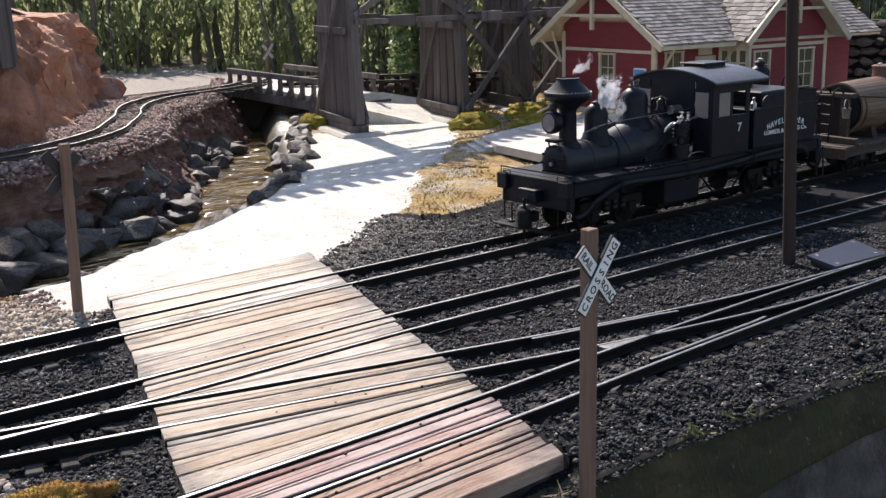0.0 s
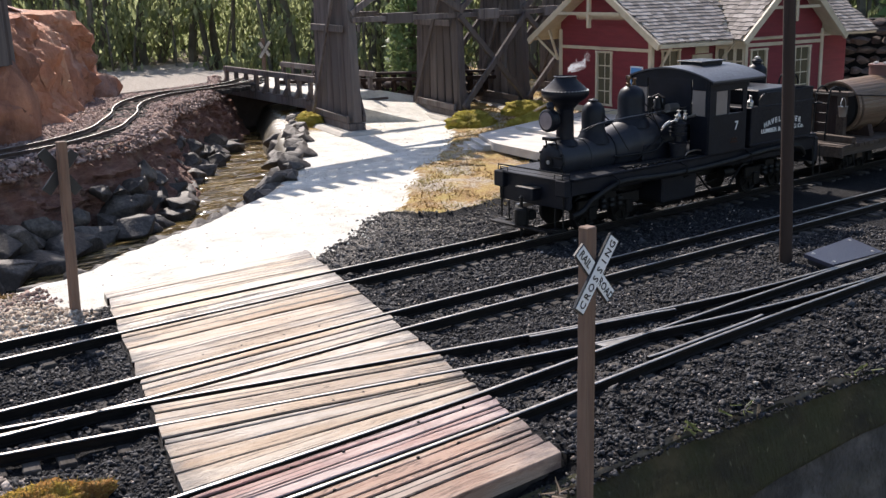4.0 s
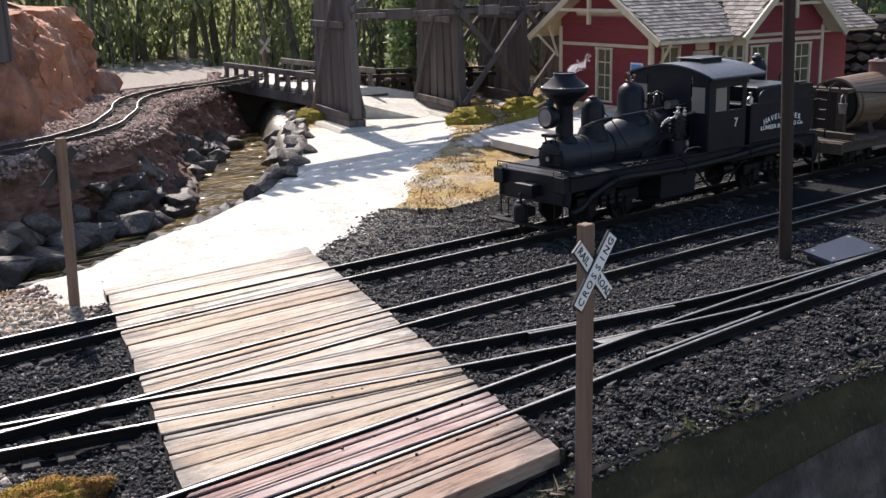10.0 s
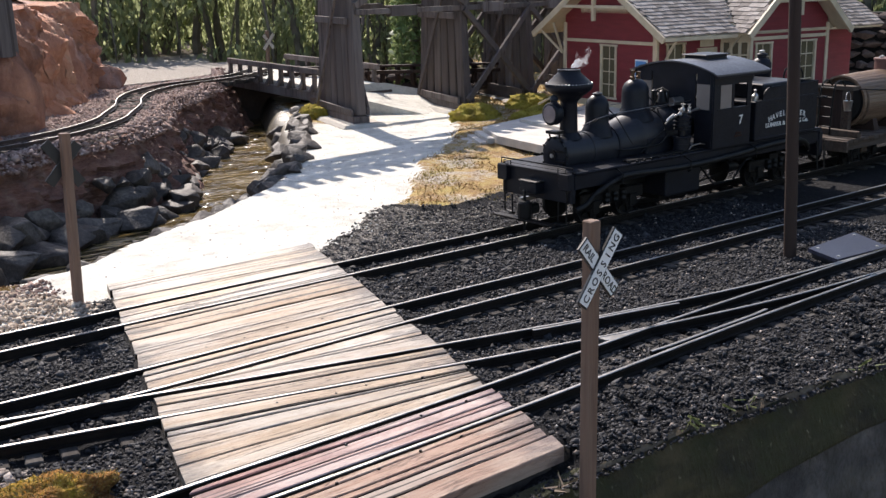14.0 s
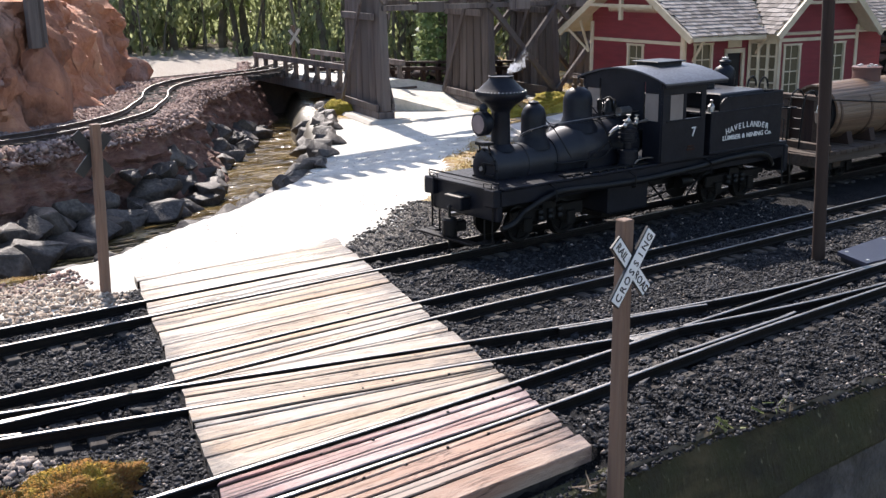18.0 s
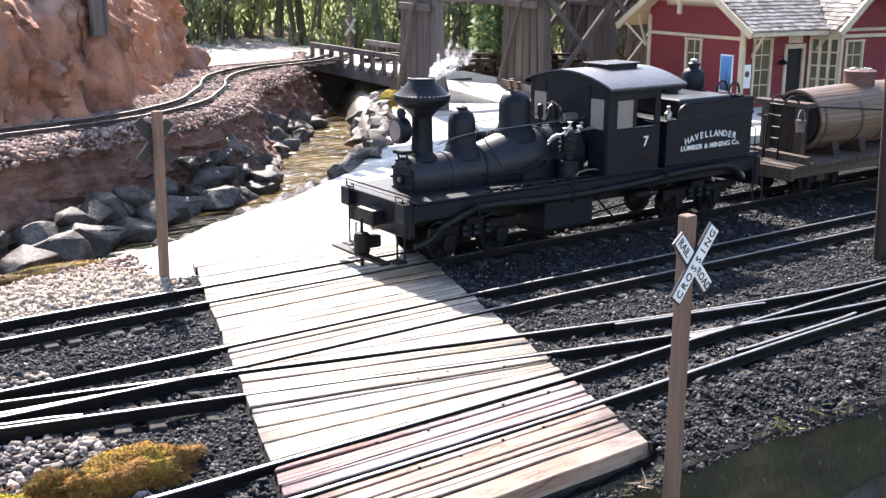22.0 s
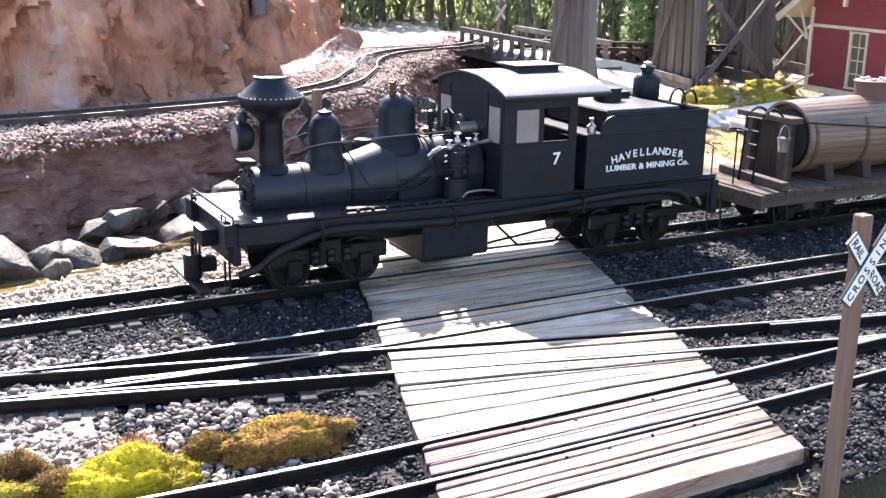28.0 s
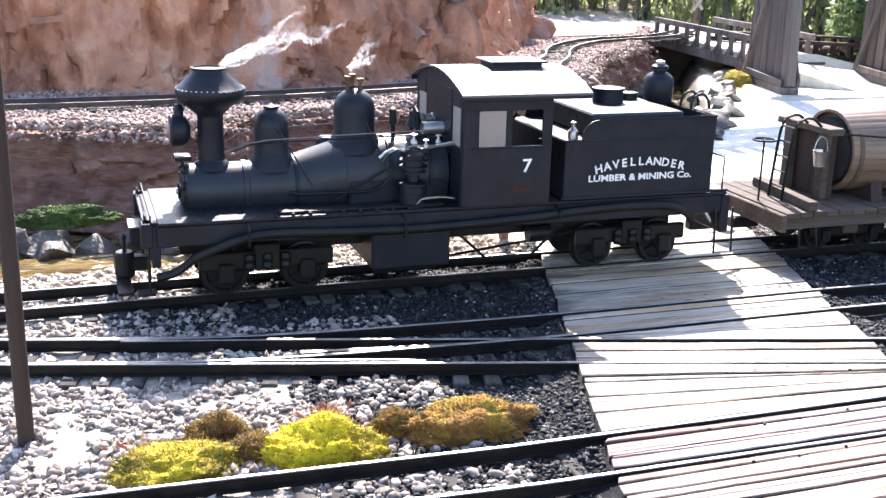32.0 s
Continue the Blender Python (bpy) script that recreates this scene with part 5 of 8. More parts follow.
lpart("generator", turned([(0, 0), (0.0045, 0), (0.0060, 0.002), (0.0060, 0.008), (0.0045, 0.010), (0.0045, 0.016), (0.0055, 0.0165), (0.0055, 0.0185), (0, 0.019)], 16, Matrix.Translation((0.228, 0.012, 0.1215)) @ AXIS_X), M_RAILHEAD, "bright turbo generator", True)
for a, b in (((0.112, -0.0150, 0.120), (0.135, -0.0330, 0.0790)), ((0.178, -0.0180, 0.130), (0.197, -0.0345, 0.0840))):
    lpart("sand_pipe", tube(smooth_line([a, tuple(lerp(p_, q_, 0.3) - (0.004 if k == 1 else 0) for k, (p_, q_) in enumerate(zip(a, b))), b], 0.004), 0.0007, 6), M_IRON)
lpart("number_plate", turned([(0, 0), (0.0062, 0), (0.0062, 0.0012), (0, 0.0014)], 18, Matrix.Translation((0.0330, 0, 0.0735)) @ AXIS_X), M_IRON, parent=door)
for k in range(14):
    a = 2 * math.pi * k / 14
    lpart("rivet", turned([(0, 0), (0.0008, 0), (0.0006, 0.0006), (0, 0.0008)], 6, Matrix.Translation((0.0402, 0.0203 * math.cos(a), 0.0735 + 0.0203 * math.sin(a))) @ Matrix.Rotation(radians(-90), 4, "Y")), M_IRON, parent=door)
for k in range(16):
    lpart("tender_rivet", turned([(0, 0), (0.0007, 0), (0.0005, 0.0005), (0, 0.0006)], 6, Matrix.Translation((0.341 + 0.0085 * k, -0.0616, 0.1075)) @ Matrix.Rotation(radians(90), 4, "X")), M_BLACK)
for k in range(9):
    lpart("rod_bolt", box((0.10 + 0.013 * k, -0.0600, 0.0632), (0.103 + 0.013 * k, -0.0575, 0.0655), 0.0004), M_IRON)
lpart("pipe_tray", box((0.105, -0.054, 0.0632), (0.236, -0.044, 0.0652), 0.0005), M_IRON)
hose = [(-0.002, -0.060, 0.026), (0.02, -0.062, 0.030), (0.045, -0.063, 0.0405), (0.075, -0.064, 0.0500), (0.10, -0.064, 0.0525), (0.16, -0.064, 0.0505), (0.22, -0.064, 0.0500), (0.30, -0.064, 0.0525), (0.36, -0.064, 0.0560), (0.42, -0.064, 0.0565), (0.445, -0.064, 0.052), (0.455, -0.063, 0.043)]
lpart("water_hose", tube(smooth_line(hose, 0.006), 0.0032, 10), M_IRON, "black suction hose draped along the frame", True)
for x in (0.08, 0.20, 0.33):
    lpart("hose_hook", tube([(x, -0.0585, 0.060), (x, -0.069, 0.056), (x, -0.069, 0.046), (x, -0.064, 0.0445)], 0.0009, 6), M_IRON)
lpart("under_tank", box((0.178, -0.050, 0.016), (0.243, 0.050, 0.0455), 0.002), M_BLACK)
lpart("ash_pan", box((0.184, -0.035, 0.010), (0.236, 0.035, 0.0158), 0.001), M_IRON)
lpart("line_shaft", tube([(0.03, 0.052, 0.020), (0.44, 0.052, 0.020)], 0.0028, 8), M_STEEL)
for x in (0.165, 0.190, 0.215):
    lpart("engine_cylinder", turned([(0, 0.066), (0.0105, 0.066), (0.0105, 0.100), (0.008, 0.103), (0, 0.104)], 16, Matrix.Translation((x, 0.050, 0))), M_BLACK, smooth=True)
for x0, x1 in ((0.246, 0.345),):
    lpart("truss_rod", tube([(x0, -0.045, 0.044), (x0 + 0.03, -0.045, 0.018), (x1 - 0.03, -0.045, 0.018), (x1, -0.045, 0.044)], 0.0012, 6), M_IRON)
    lpart("brake_rod", tube([(0.24, -0.02, 0.014), (0.36, -0.03, 0.031)], 0.0012, 6), M_IRON)
lpart("brake_cylinder", turned([(0, 0), (0.007, 0), (0.007, 0.02), (0, 0.02)], 14, Matrix.Translation((0.318, -0.03, 0.032)) @ AXIS_X), M_IRON, smooth=True)

# trucks
WHEELS = []


def wheel_mesh(r, s):
    """A flanged wheel with bored web about its axle, which lies along y."""
    bm = turned([(0, -0.003), (0.005, -0.003), (0.006, -0.0015), (r * 0.74, -0.0010), (r * 0.82, -0.0030), (r, -0.0030), (r, 0.0020), (r + 0.0021, 0.0024), (r + 0.0021, 0.0034), (0, 0.0034)], 28, Matrix.Rotation(radians(90 * s), 4, "X"))
    for k in range(5):
        a = 2 * math.pi * k / 5
        add_bar(bm, (0.004 * math.cos(a), s * 0.0022, 0.004 * math.sin(a)), (r * 0.8 * math.cos(a), s * 0.0022, r * 0.8 * math.sin(a)), 0.0022, 0.0018)
    return bm


def loco_truck(xc):
    t = lpart("truck", box((xc - 0.052, -0.0385, 0.0215), (xc + 0.052, -0.0335, 0.0345), 0.001), M_IRON)
    lpart("truck_frame", box((xc - 0.052, 0.0335, 0.0215), (xc + 0.052, 0.0385, 0.0345), 0.001), M_IRON, parent=t)
    lpart("bolster", box((xc - 0.010, -0.040, 0.020), (xc + 0.010, 0.040, 0.040), 0.001), M_IRON, parent=t)
    for dx in (-0.0315, 0.0315):
        for y in (-0.0265, 0.0265):
            s = -1 if y < 0 else 1
            w = part("wheel", wheel_mesh(0.0187, s), M_IRON, t, smooth=True, at=Matrix.Translation(((xc + dx) * 1.048, y, 0.0187)))
            WHEELS.append((w, 0.0187))
        lpart("axle_box", box((xc + dx - 0.006, -0.0425, 0.012), (xc + dx + 0.006, -0.0385, 0.027), 0.001), M_IRON, parent=t)
    for dx in (-0.014, 0.0, 0.014):
        lpart("spring", turned([(0.0035, 0.021), (0.0045, 0.024), (0.0035, 0.027), (0.0045, 0.030), (0.0035, 0.033)], 10, Matrix.Translation((xc + dx, -0.0405, 0))), M_IRON, parent=t)
    return t


loco_truck(0.0975)
loco_truck(0.412)

# cab
cab = lpart("cab", box((0.247, -0.062, 0.0632), (0.322, 0.062, 0.0650), 0.0004), M_BLACK, "black cab with blinds in the side windows")
for y in (-0.063, 0.0605):
    y1 = y + 0.0025
    lpart("side_panel", box((0.247, y, 0.0630), (0.322, y1, 0.1095), 0.0005), M_BLACK, parent=cab)
    lpart("header", box((0.247, y, 0.1385), (0.322, y1, 0.1535), 0.0005), M_BLACK, parent=cab)
    for xa, xb in ((0.247, 0.2600), (0.2825, 0.2875), (0.3135, 0.322)):
        lpart("window_post", box((xa, y, 0.1090), (xb, y1, 0.1390), 0.0004), M_BLACK, parent=cab)
    lpart("sill", box((0.253, y - 0.001, 0.1088), (0.316, y1 + 0.001, 0.1102), 0.0003), M_BLACK, parent=cab)
    lpart("blind", box((0.2601, y + 0.0008, 0.1104), (0.2824, y1 - 0.0008, 0.1384)), M_SHADEDGLASS, cab and "pale blind behind the glass", parent=cab)
lpart("front_wall", box((0.2465, -0.0605, 0.063), (0.2490, -0.034, 0.1095), 0.0004), M_BLACK, parent=cab)
lpart("front_wall", box((0.2465, -0.034, 0.100), (0.2490, 0.034, 0.153), 0.0004), M_BLACK, parent=cab)
lpart("front_wall", box((0.2465, 0.034, 0.063), (0.2490, 0.0605, 0.1095), 0.0004), M_BLACK, parent=cab)
for s in (-1, 1):
    a, b = sorted((s * 0.0605, s * 0.056))
    lpart("front_post", box((0.2465, a, 0.109), (0.2490, b, 0.153), 0.0004), M_BLACK, parent=cab)
    a, b = sorted((s * 0.056, s * 0.036))
    lpart("front_pane", box((0.2472, a, 0.1098), (0.2482, b, 0.1400)), M_SHADEDGLASS, "pale front window", parent=cab)
    lpart("front_header", box((0.2465, a, 0.140), (0.2490, b, 0.155), 0.0004), M_BLACK, parent=cab)
    a, b = sorted((s * 0.062, s * 0.040))
    lpart("rear_wall", box((0.3195, a, 0.063), (0.3220, b, 0.112), 0.0004), M_BLACK, parent=cab)
lpart("roof_hoop", prism([(-0.062, 0.152)] + [(-0.062 + 0.0062 * k, 0.1530 + 0.0125 * math.sin(math.pi * k / 20) ** 0.8) for k in range(21)] + [(0.062, 0.152)], 0.2466, 0.2492, "x"), M_BLACK, parent=cab)
arc = [(-0.070 + 0.140 * k / 24, 0.1520 + 0.0145 * math.sin(math.pi * k / 24) ** 0.85) for k in range(25)]
roof_outline = arc + [(y, z - 0.0018) for y, z in arc[::-1]]
roof = lpart("roof", prism(roof_outline, 0.243, 0.352, "x"), M_CABROOF, "dull black arched cab roof", True)
for y in (-0.0695, 0.0670):
    lpart("eave_strip", box((0.2432, y, 0.1475), (0.3518, y + 0.0025, 0.1525), 0.0004), M_BLACK, parent=roof)
lpart("roof_vent", box((0.288, -0.017, 0.1640), (0.330, 0.017, 0.1695), 0.0005), M_BLACK, parent=roof)
lpart("vent_lid", box((0.284, -0.020, 0.1696), (0.334, 0.020, 0.1712), 0.0005), M_BOILER, parent=roof)
lpart("backhead", turned([(0, 0.0), (0.027, 0.0), (0.027, 0.01), (0, 0.012)], 24, Matrix.Translation((0.249, 0, 0.090)) @ AXIS_X), M_IRON, parent=cab)
lpart("gauge", turned([(0, 0), (0.005, 0), (0.005, 0.003), (0, 0.003)], 14, Matrix.Translation((0.262, -0.010, 0.122)) @ AXIS_X), M_BRASS, parent=cab)
lpart("valve_wheel", tube([(0.292 + 0.008 * math.cos(k * math.pi / 8), -0.03 + 0.002 * math.sin(k), 0.122 + 0.008 * math.sin(k * math.pi / 8)) for k in range(17)], 0.0011, 6), M_COPPER, parent=cab)
lpart("lever", tube([(0.285, -0.02, 0.108), (0.305, -0.03, 0.131)], 0.0013, 6), M_COPPER, parent=cab)
lpart("seat_box", box((0.290, -0.058, 0.065), (0.318, -0.036, 0.100), 0.001), M_BLACK, parent=cab)

# tender
tender = lpart("tender", box((0.335, -0.0615, 0.0640), (0.472, 0.0615, 0.1125), 0.001), M_BLACK, "black riveted tender with white lettering")
side = [(0.337, 0.1126)] + [(0.349 + 0.014 * (1 - math.cos(k * math.pi / 16)) , 0.1130 + 0.0155 * math.sin(k * math.pi / 16)) for k in range(9)] + [(0.472, 0.1285), (0.472, 0.1126)]
for y in (-0.0615, 0.0600):
    lpart("coal_board", prism(side, y, y + 0.0015), M_BLACK, parent=tender)
lpart("rear_board", box((0.4705, -0.060, 0.1126), (0.472, 0.060, 0.1285)), M_BLACK, parent=tender)
lpart("oil_tank", box((0.362, -0.052, 0.1126), (0.446, 0.052, 0.1320), 0.0015), M_BOILER, parent=tender)
lpart("top_rim", tube([(0.364, -0.0612, 0.1287), (0.472, -0.0612, 0.1287), (0.472, 0.0612, 0.1287), (0.364, 0.0612, 0.1287)], 0.0011, 6), M_BLACK, parent=tender)
lpart("base_rim", box((0.333, -0.0628, 0.0640), (0.474, -0.0614, 0.0665), 0.0004), M_BLACK, parent=tender)
lpart("belt", box((0.333, -0.0624, 0.1112), (0.474, -0.0612, 0.1132), 0.0004), M_BLACK, parent=tender)
lpart("hatch", turned([(0, 0.132), (0.0135, 0.132), (0.0135, 0.142), (0.0145, 0.1425), (0.0145, 0.1445), (0, 0.145)], 22, Matrix.Translation((0.405, 0.010, 0))), M_BLACK, smooth=True, parent=tender)
lpart("filler", turned([(0, 0.132), (0.009, 0.132), (0.009, 0.138), (0, 0.139)], 16, Matrix.Translation((0.432, 0.025, 0))), M_BLACK, smooth=True, parent=tender)
lpart("oil_can", turned([(0, 0.1126), (0.0042, 0.1126), (0.0042, 0.119), (0.0016, 0.122), (0.0016, 0.125), (0.0022, 0.126), (0, 0.127)], 12, Matrix.Translation((0.345, -0.052, 0))), M_STEEL, "bright oil can", True, tender)
bl = lpart("back_lamp", turned([(0, 0.128), (0.012, 0.128), (0.0135, 0.132), (0.0135, 0.149), (0.011, 0.153), (0.006, 0.156), (0.006, 0.158), (0.0075, 0.1585), (0.0075, 0.161), (0.004, 0.163), (0, 0.164)], 20, Matrix.Translation((0.461, 0.022, 0))), M_BLACK, "black back lamp with bright cap", True)
lpart("lamp_cap", turned([(0, 0.1632), (0.004, 0.163), (0.0042, 0.1655), (0, 0.1665)], 10, Matrix.Translation((0.461, 0.022, 0))), M_STEEL, parent=bl)
for y in (-0.030, -0.012):
    lpart("hoop_rail", tube([(0.476 - 0.009 * math.cos(k * math.pi / 10) - 0.002, y, 0.130 + 0.013 * math.sin(k * math.pi / 10)) for k in range(11)], 0.0013, 6), M_IRON, parent=tender)
lpart("rear_step", box((0.474, -0.058, 0.063), (0.492, 0.058, 0.0650), 0.0005), M_BLACK)
for s in (-1, 1):
    lpart("rear_grab", tube([(0.488, s * 0.054, 0.064), (0.488, s * 0.054, 0.092), (0.476, s * 0.054, 0.096)], 0.0008, 6), M_IRON)
    lpart("rear_stirrup", tube([(0.480, s * 0.060, 0.050), (0.480, s * 0.063, 0.014), (0.497, s * 0.063, 0.014), (0.497, s * 0.060, 0.050)], 0.0011, 6), M_IRON)
lpart("rear_hose", tube(smooth_line([(0.480, -0.040, 0.046), (0.489, -0.044, 0.034), (0.502, -0.044, 0.026), (0.513, -0.040, 0.025)], 0.004), 0.0022, 8), M_STEEL, "pale brake hose")

# lettering on the side
arch_word = "HAVELLANDER"
n = len(arch_word)
for k, ch in enumerate(arch_word):
    u = (k - (n - 1) / 2) / ((n - 1) / 2)
    x = 0.4032 + 0.0375 * u
    words(ch, 0.0096, Matrix.Translation((x, -0.0624, 0.0905 - 0.0050 * u * u)) @ Matrix.Rotation(radians(13 * u), 4, "Y"), M_LETTER, tender, "letter", 0.0002, 1.05, 0.00018, ENGINE)
words("LUMBER & MINING Co.", 0.0076, Matrix.Translation((0.4038, -0.0624, 0.0783)), M_LETTER, tender, "lettering", 0.0002, 1.24, 0.00016, ENGINE)
words("7", 0.0150, Matrix.Translation((0.3010, -0.0636, 0.0895)), M_LETTER, cab, "numeral", 0.0002, 1.05, 0.0002, ENGINE)
for z, w in ((0.0770, 0.011), (0.0735, 0.014)):
    lpart("maker_bar", box((0.2975 - w / 2, -0.0634, z), (0.2975 + w / 2, -0.0629, z + 0.0022)), M_COPPER, "faint bronze lettering bar", parent=cab)

# ---- the tank car behind it ----
car = thing("tank_car", "wooden barrel tank car with timber deck coupled to the locomotive", "rail car")
C0 = 0.560  # its deck begins this far behind the locomotive's front


CAR_Z = ((-0.1, -0.1), (0.0, 0.0), (0.0455, 0.0485), (0.13, 0.132), (0.16, 0.157))
CAR = (lambda x: 0.590 + (x - C0) * 1.06, lambda y: y * 1.03, lambda z: poly_y(CAR_Z, z))


def cpart(name, bm, mat, label="", smooth=False, parent=None):
    return part(name, drawn_out(bm if isinstance(bm, bpy.types.Mesh) else mesh_of(bm, name), *CAR), mat, parent or car, label, smooth)


for k in range(-1, 30):
    x = C0 + 0.0135 * k
    cpart("deck_board", box((x, -0.066, 0.0405), (x + 0.0128, 0.066, 0.0455 + 0.0004 * math.sin(k * 2.3)), 0.0005), M_CARWOOD)
for y in (-0.062, 0.056):
    cpart("side_sill", box((C0 - 0.0135, y, 0.030), (C0 + 0.405, y + 0.006, 0.0404), 0.0006), M_CARWOOD)
cpart("end_sill", box((C0 - 0.019, -0.067, 0.0285), (C0 - 0.0137, 0.067, 0.0440), 0.0008), M_CARWOOD)
cpart("coupler", box((C0 - 0.028, -0.005, 0.018), (C0, 0.005, 0.027), 0.001), M_IRON)
for y in (-0.040, 0.038):
    cpart("center_sill", box((C0 + 0.01, y, 0.026), (C0 + 0.395, y + 0.004, 0.0300), 0.0005), M_CARWOOD)
barrel = cpart("barrel", turned([(0, 0), (0.031, 0), (0.032, 0.004), (0.033, 0.006), (0.034, 0.13), (0.033, 0.254), (0.032, 0.256), (0.031, 0.260), (0, 0.260)], 40, Matrix.Translation((C0 + 0.070, 0, 0.0885)) @ AXIS_X), M_DARKIN, "brown wooden stave barrel")
stave_mesh = None
for k in range(40):
    a = 2 * math.pi * k / 40
    bm = bmesh.new()
    hw = 0.0395 * math.pi / 40 * 0.97
    rings = []
    for u in range(9):
        x = -0.131 + 0.262 * u / 8
        r = 0.0388 + 0.0020 * (1 - (x / 0.131) ** 2)
        rings.append([bm.verts.new((x, -hw, r - 0.003)), bm.verts.new((x, -hw * 0.98, r - 0.0003)), bm.verts.new((x, 0, r)), bm.verts.new((x, hw * 0.98, r - 0.0003)), bm.verts.new((x, hw, r - 0.003))])
    for p, q in zip(rings, rings[1:]):
        for j in range(4):
            bm.faces.new((p[j], p[j + 1], q[j + 1], q[j]))
    for e in (rings[0], rings[-1]):
        bm.faces.new(e)
    if stave_mesh is None:
        stave_mesh = mesh_of(bm, "stave")
        stave_mesh.materials.append(M_STAVE)
    else:
        bm.free()
    part("stave", stave_mesh, None, barrel, at=Matrix.Translation((CAR[0](C0 + 0.200), 0, CAR[2](0.0885) + 0.001)) @ Matrix.Rotation(a, 4, "X") @ Matrix.Diagonal((1.06, 1.03, 1.03, 1)))
for x in (0.078, 0.150, 0.200, 0.250, 0.322):
    r = 0.0390 + 0.0021 * (1 - ((x - 0.2) / 0.131) ** 2)
    cpart("hoop", turned([(r, -0.0022), (r + 0.0007, -0.0022), (r + 0.0007, 0.0022), (r, 0.0022)], 40, Matrix.Translation((C0 + x, 0, 0.0885)) @ AXIS_X), M_HOOP, "dull brown barrel hoop", True, barrel)
cdome = cpart("filler_dome", turned([(0, 0.118), (0.0195, 0.118), (0.0195, 0.1475), (0.0210, 0.148), (0.0210, 0.1515), (0.019, 0.1525), (0, 0.153)], 26, Matrix.Translation((C0 + 0.194, 0, 0))), M_TANKRED, "dark red filler dome", True)
for k in range(5):
    a = k * 1.3
    cpart("dome_fitting", turned([(0, 0), (0.003, 0), (0.003, 0.003), (0, 0.004)], 8, Matrix.Translation((C0 + 0.194 + 0.012 * math.cos(a), 0.012 * math.sin(a), 0.1522))), M_STEEL, parent=cdome)
for x in (0.095, 0.150, 0.250, 0.305):
    cpart("saddle", prism([(-0.046, 0.0457), (0.046, 0.0457), (0.041, 0.064), (0.028, 0.054), (0.0, 0.0485), (-0.028, 0.054), (-0.041, 0.064)], C0 + x - 0.006, C0 + x + 0.006, "x"), M_DARKPOST)
cpart("end_rack", box((C0 + 0.052, -0.025, 0.0460), (C0 + 0.060, 0.034, 0.1098), 0.0006), M_DARKPOST, "dark board rack before the barrel")
cpart("rack_beam", box((C0 + 0.044, -0.034, 0.1100), (C0 + 0.060, 0.048, 0.1165), 0.0006), M_CARWOOD)
for y in (-0.022, 0.030):
    cpart("rack_post", box((C0 + 0.045, y - 0.006, 0.0460), (C0 + 0.0518, y + 0.006, 0.1098), 0.0006), M_CARWOOD)
cpart("deck_timber", bar((C0 + 0.024, 0.042, 0.0505), (C0 + 0.012, -0.066, 0.0505), 0.009, 0.009, 0.0006), M_CARWOOD)
lad = cpart("ladder", tube(smooth_line([(C0 + 0.010, -0.0205, 0.0457), (C0 + 0.016, -0.0205, 0.112), (C0 + 0.024, -0.0205, 0.124), (C0 + 0.034, -0.0205, 0.125), (C0 + 0.044, -0.0205, 0.117)], 0.004), 0.0014, 6), M_IRON, "rusty iron ladder")
cpart("ladder_rail", tube(smooth_line([(C0 + 0.010, 0.000, 0.0457), (C0 + 0.016, 0.000, 0.112), (C0 + 0.024, 0.000, 0.124), (C0 + 0.034, 0.000, 0.125), (C0 + 0.044, 0.000, 0.117)], 0.004), 0.0014, 6), M_IRON, parent=lad)
for k in range(5):
    z = 0.058 + 0.0145 * k
    cpart("rung", tube([(C0 + 0.010 + 0.09 * (z - 0.0457), -0.0205, z), (C0 + 0.010 + 0.09 * (z - 0.0457), 0.0, z)], 0.001, 6), M_IRON, parent=lad)
bk = cpart("bucket", turned([(0, 0), (0.0048, 0), (0.0068, 0.015), (0.0072, 0.0155), (0.0064, 0.0155), (0.0046, 0.001), (0, 0.001)], 16, Matrix.Translation((C0 + 0.040, -0.029, 0.080))), M_STEEL, "small galvanised bucket", True)
cpart("bail", tube([(C0 + 0.040 - 0.007 * math.cos(k * math.pi / 8), -0.029, 0.095 + 0.014 * math.sin(k * math.pi / 8)) for k in range(9)], 0.0005, 5), M_STEEL, parent=bk)
bs = cpart("brake_staff", tube([(C0 - 0.010, -0.014, 0.0455), (C0 - 0.010, -0.014, 0.105)], 0.0010, 6), M_IRON)
cpart("brake_wheel", tube([(C0 - 0.010 + 0.010 * math.cos(k * math.pi / 8), -0.014 + 0.010 * math.sin(k * math.pi / 8), 0.105) for k in range(17)], 0.0010, 6), M_IRON, parent=bs)
for k in range(3):
    a = k * 2 * math.pi / 3
    cpart("spoke", tube([(C0 - 0.010, -0.014, 0.105), (C0 - 0.010 + 0.010 * math.cos(a), -0.014 + 0.010 * math.sin(a), 0.105)], 0.0006, 5), M_IRON, parent=bs)
cpart("tie_rod", tube([(C0 + 0.055, -0.033, 0.112), (C0 + 0.20, -0.044, 0.098), (C0 + 0.30, -0.05, 0.047)], 0.0009, 6), M_IRON)
cpart("step_rail", tube([(C0 + 0.004, -0.060, 0.030), (C0 + 0.004, -0.063, 0.014), (C0 + 0.022, -0.063, 0.014), (C0 + 0.022, -0.060, 0.030)], 0.001, 6), M_IRON)
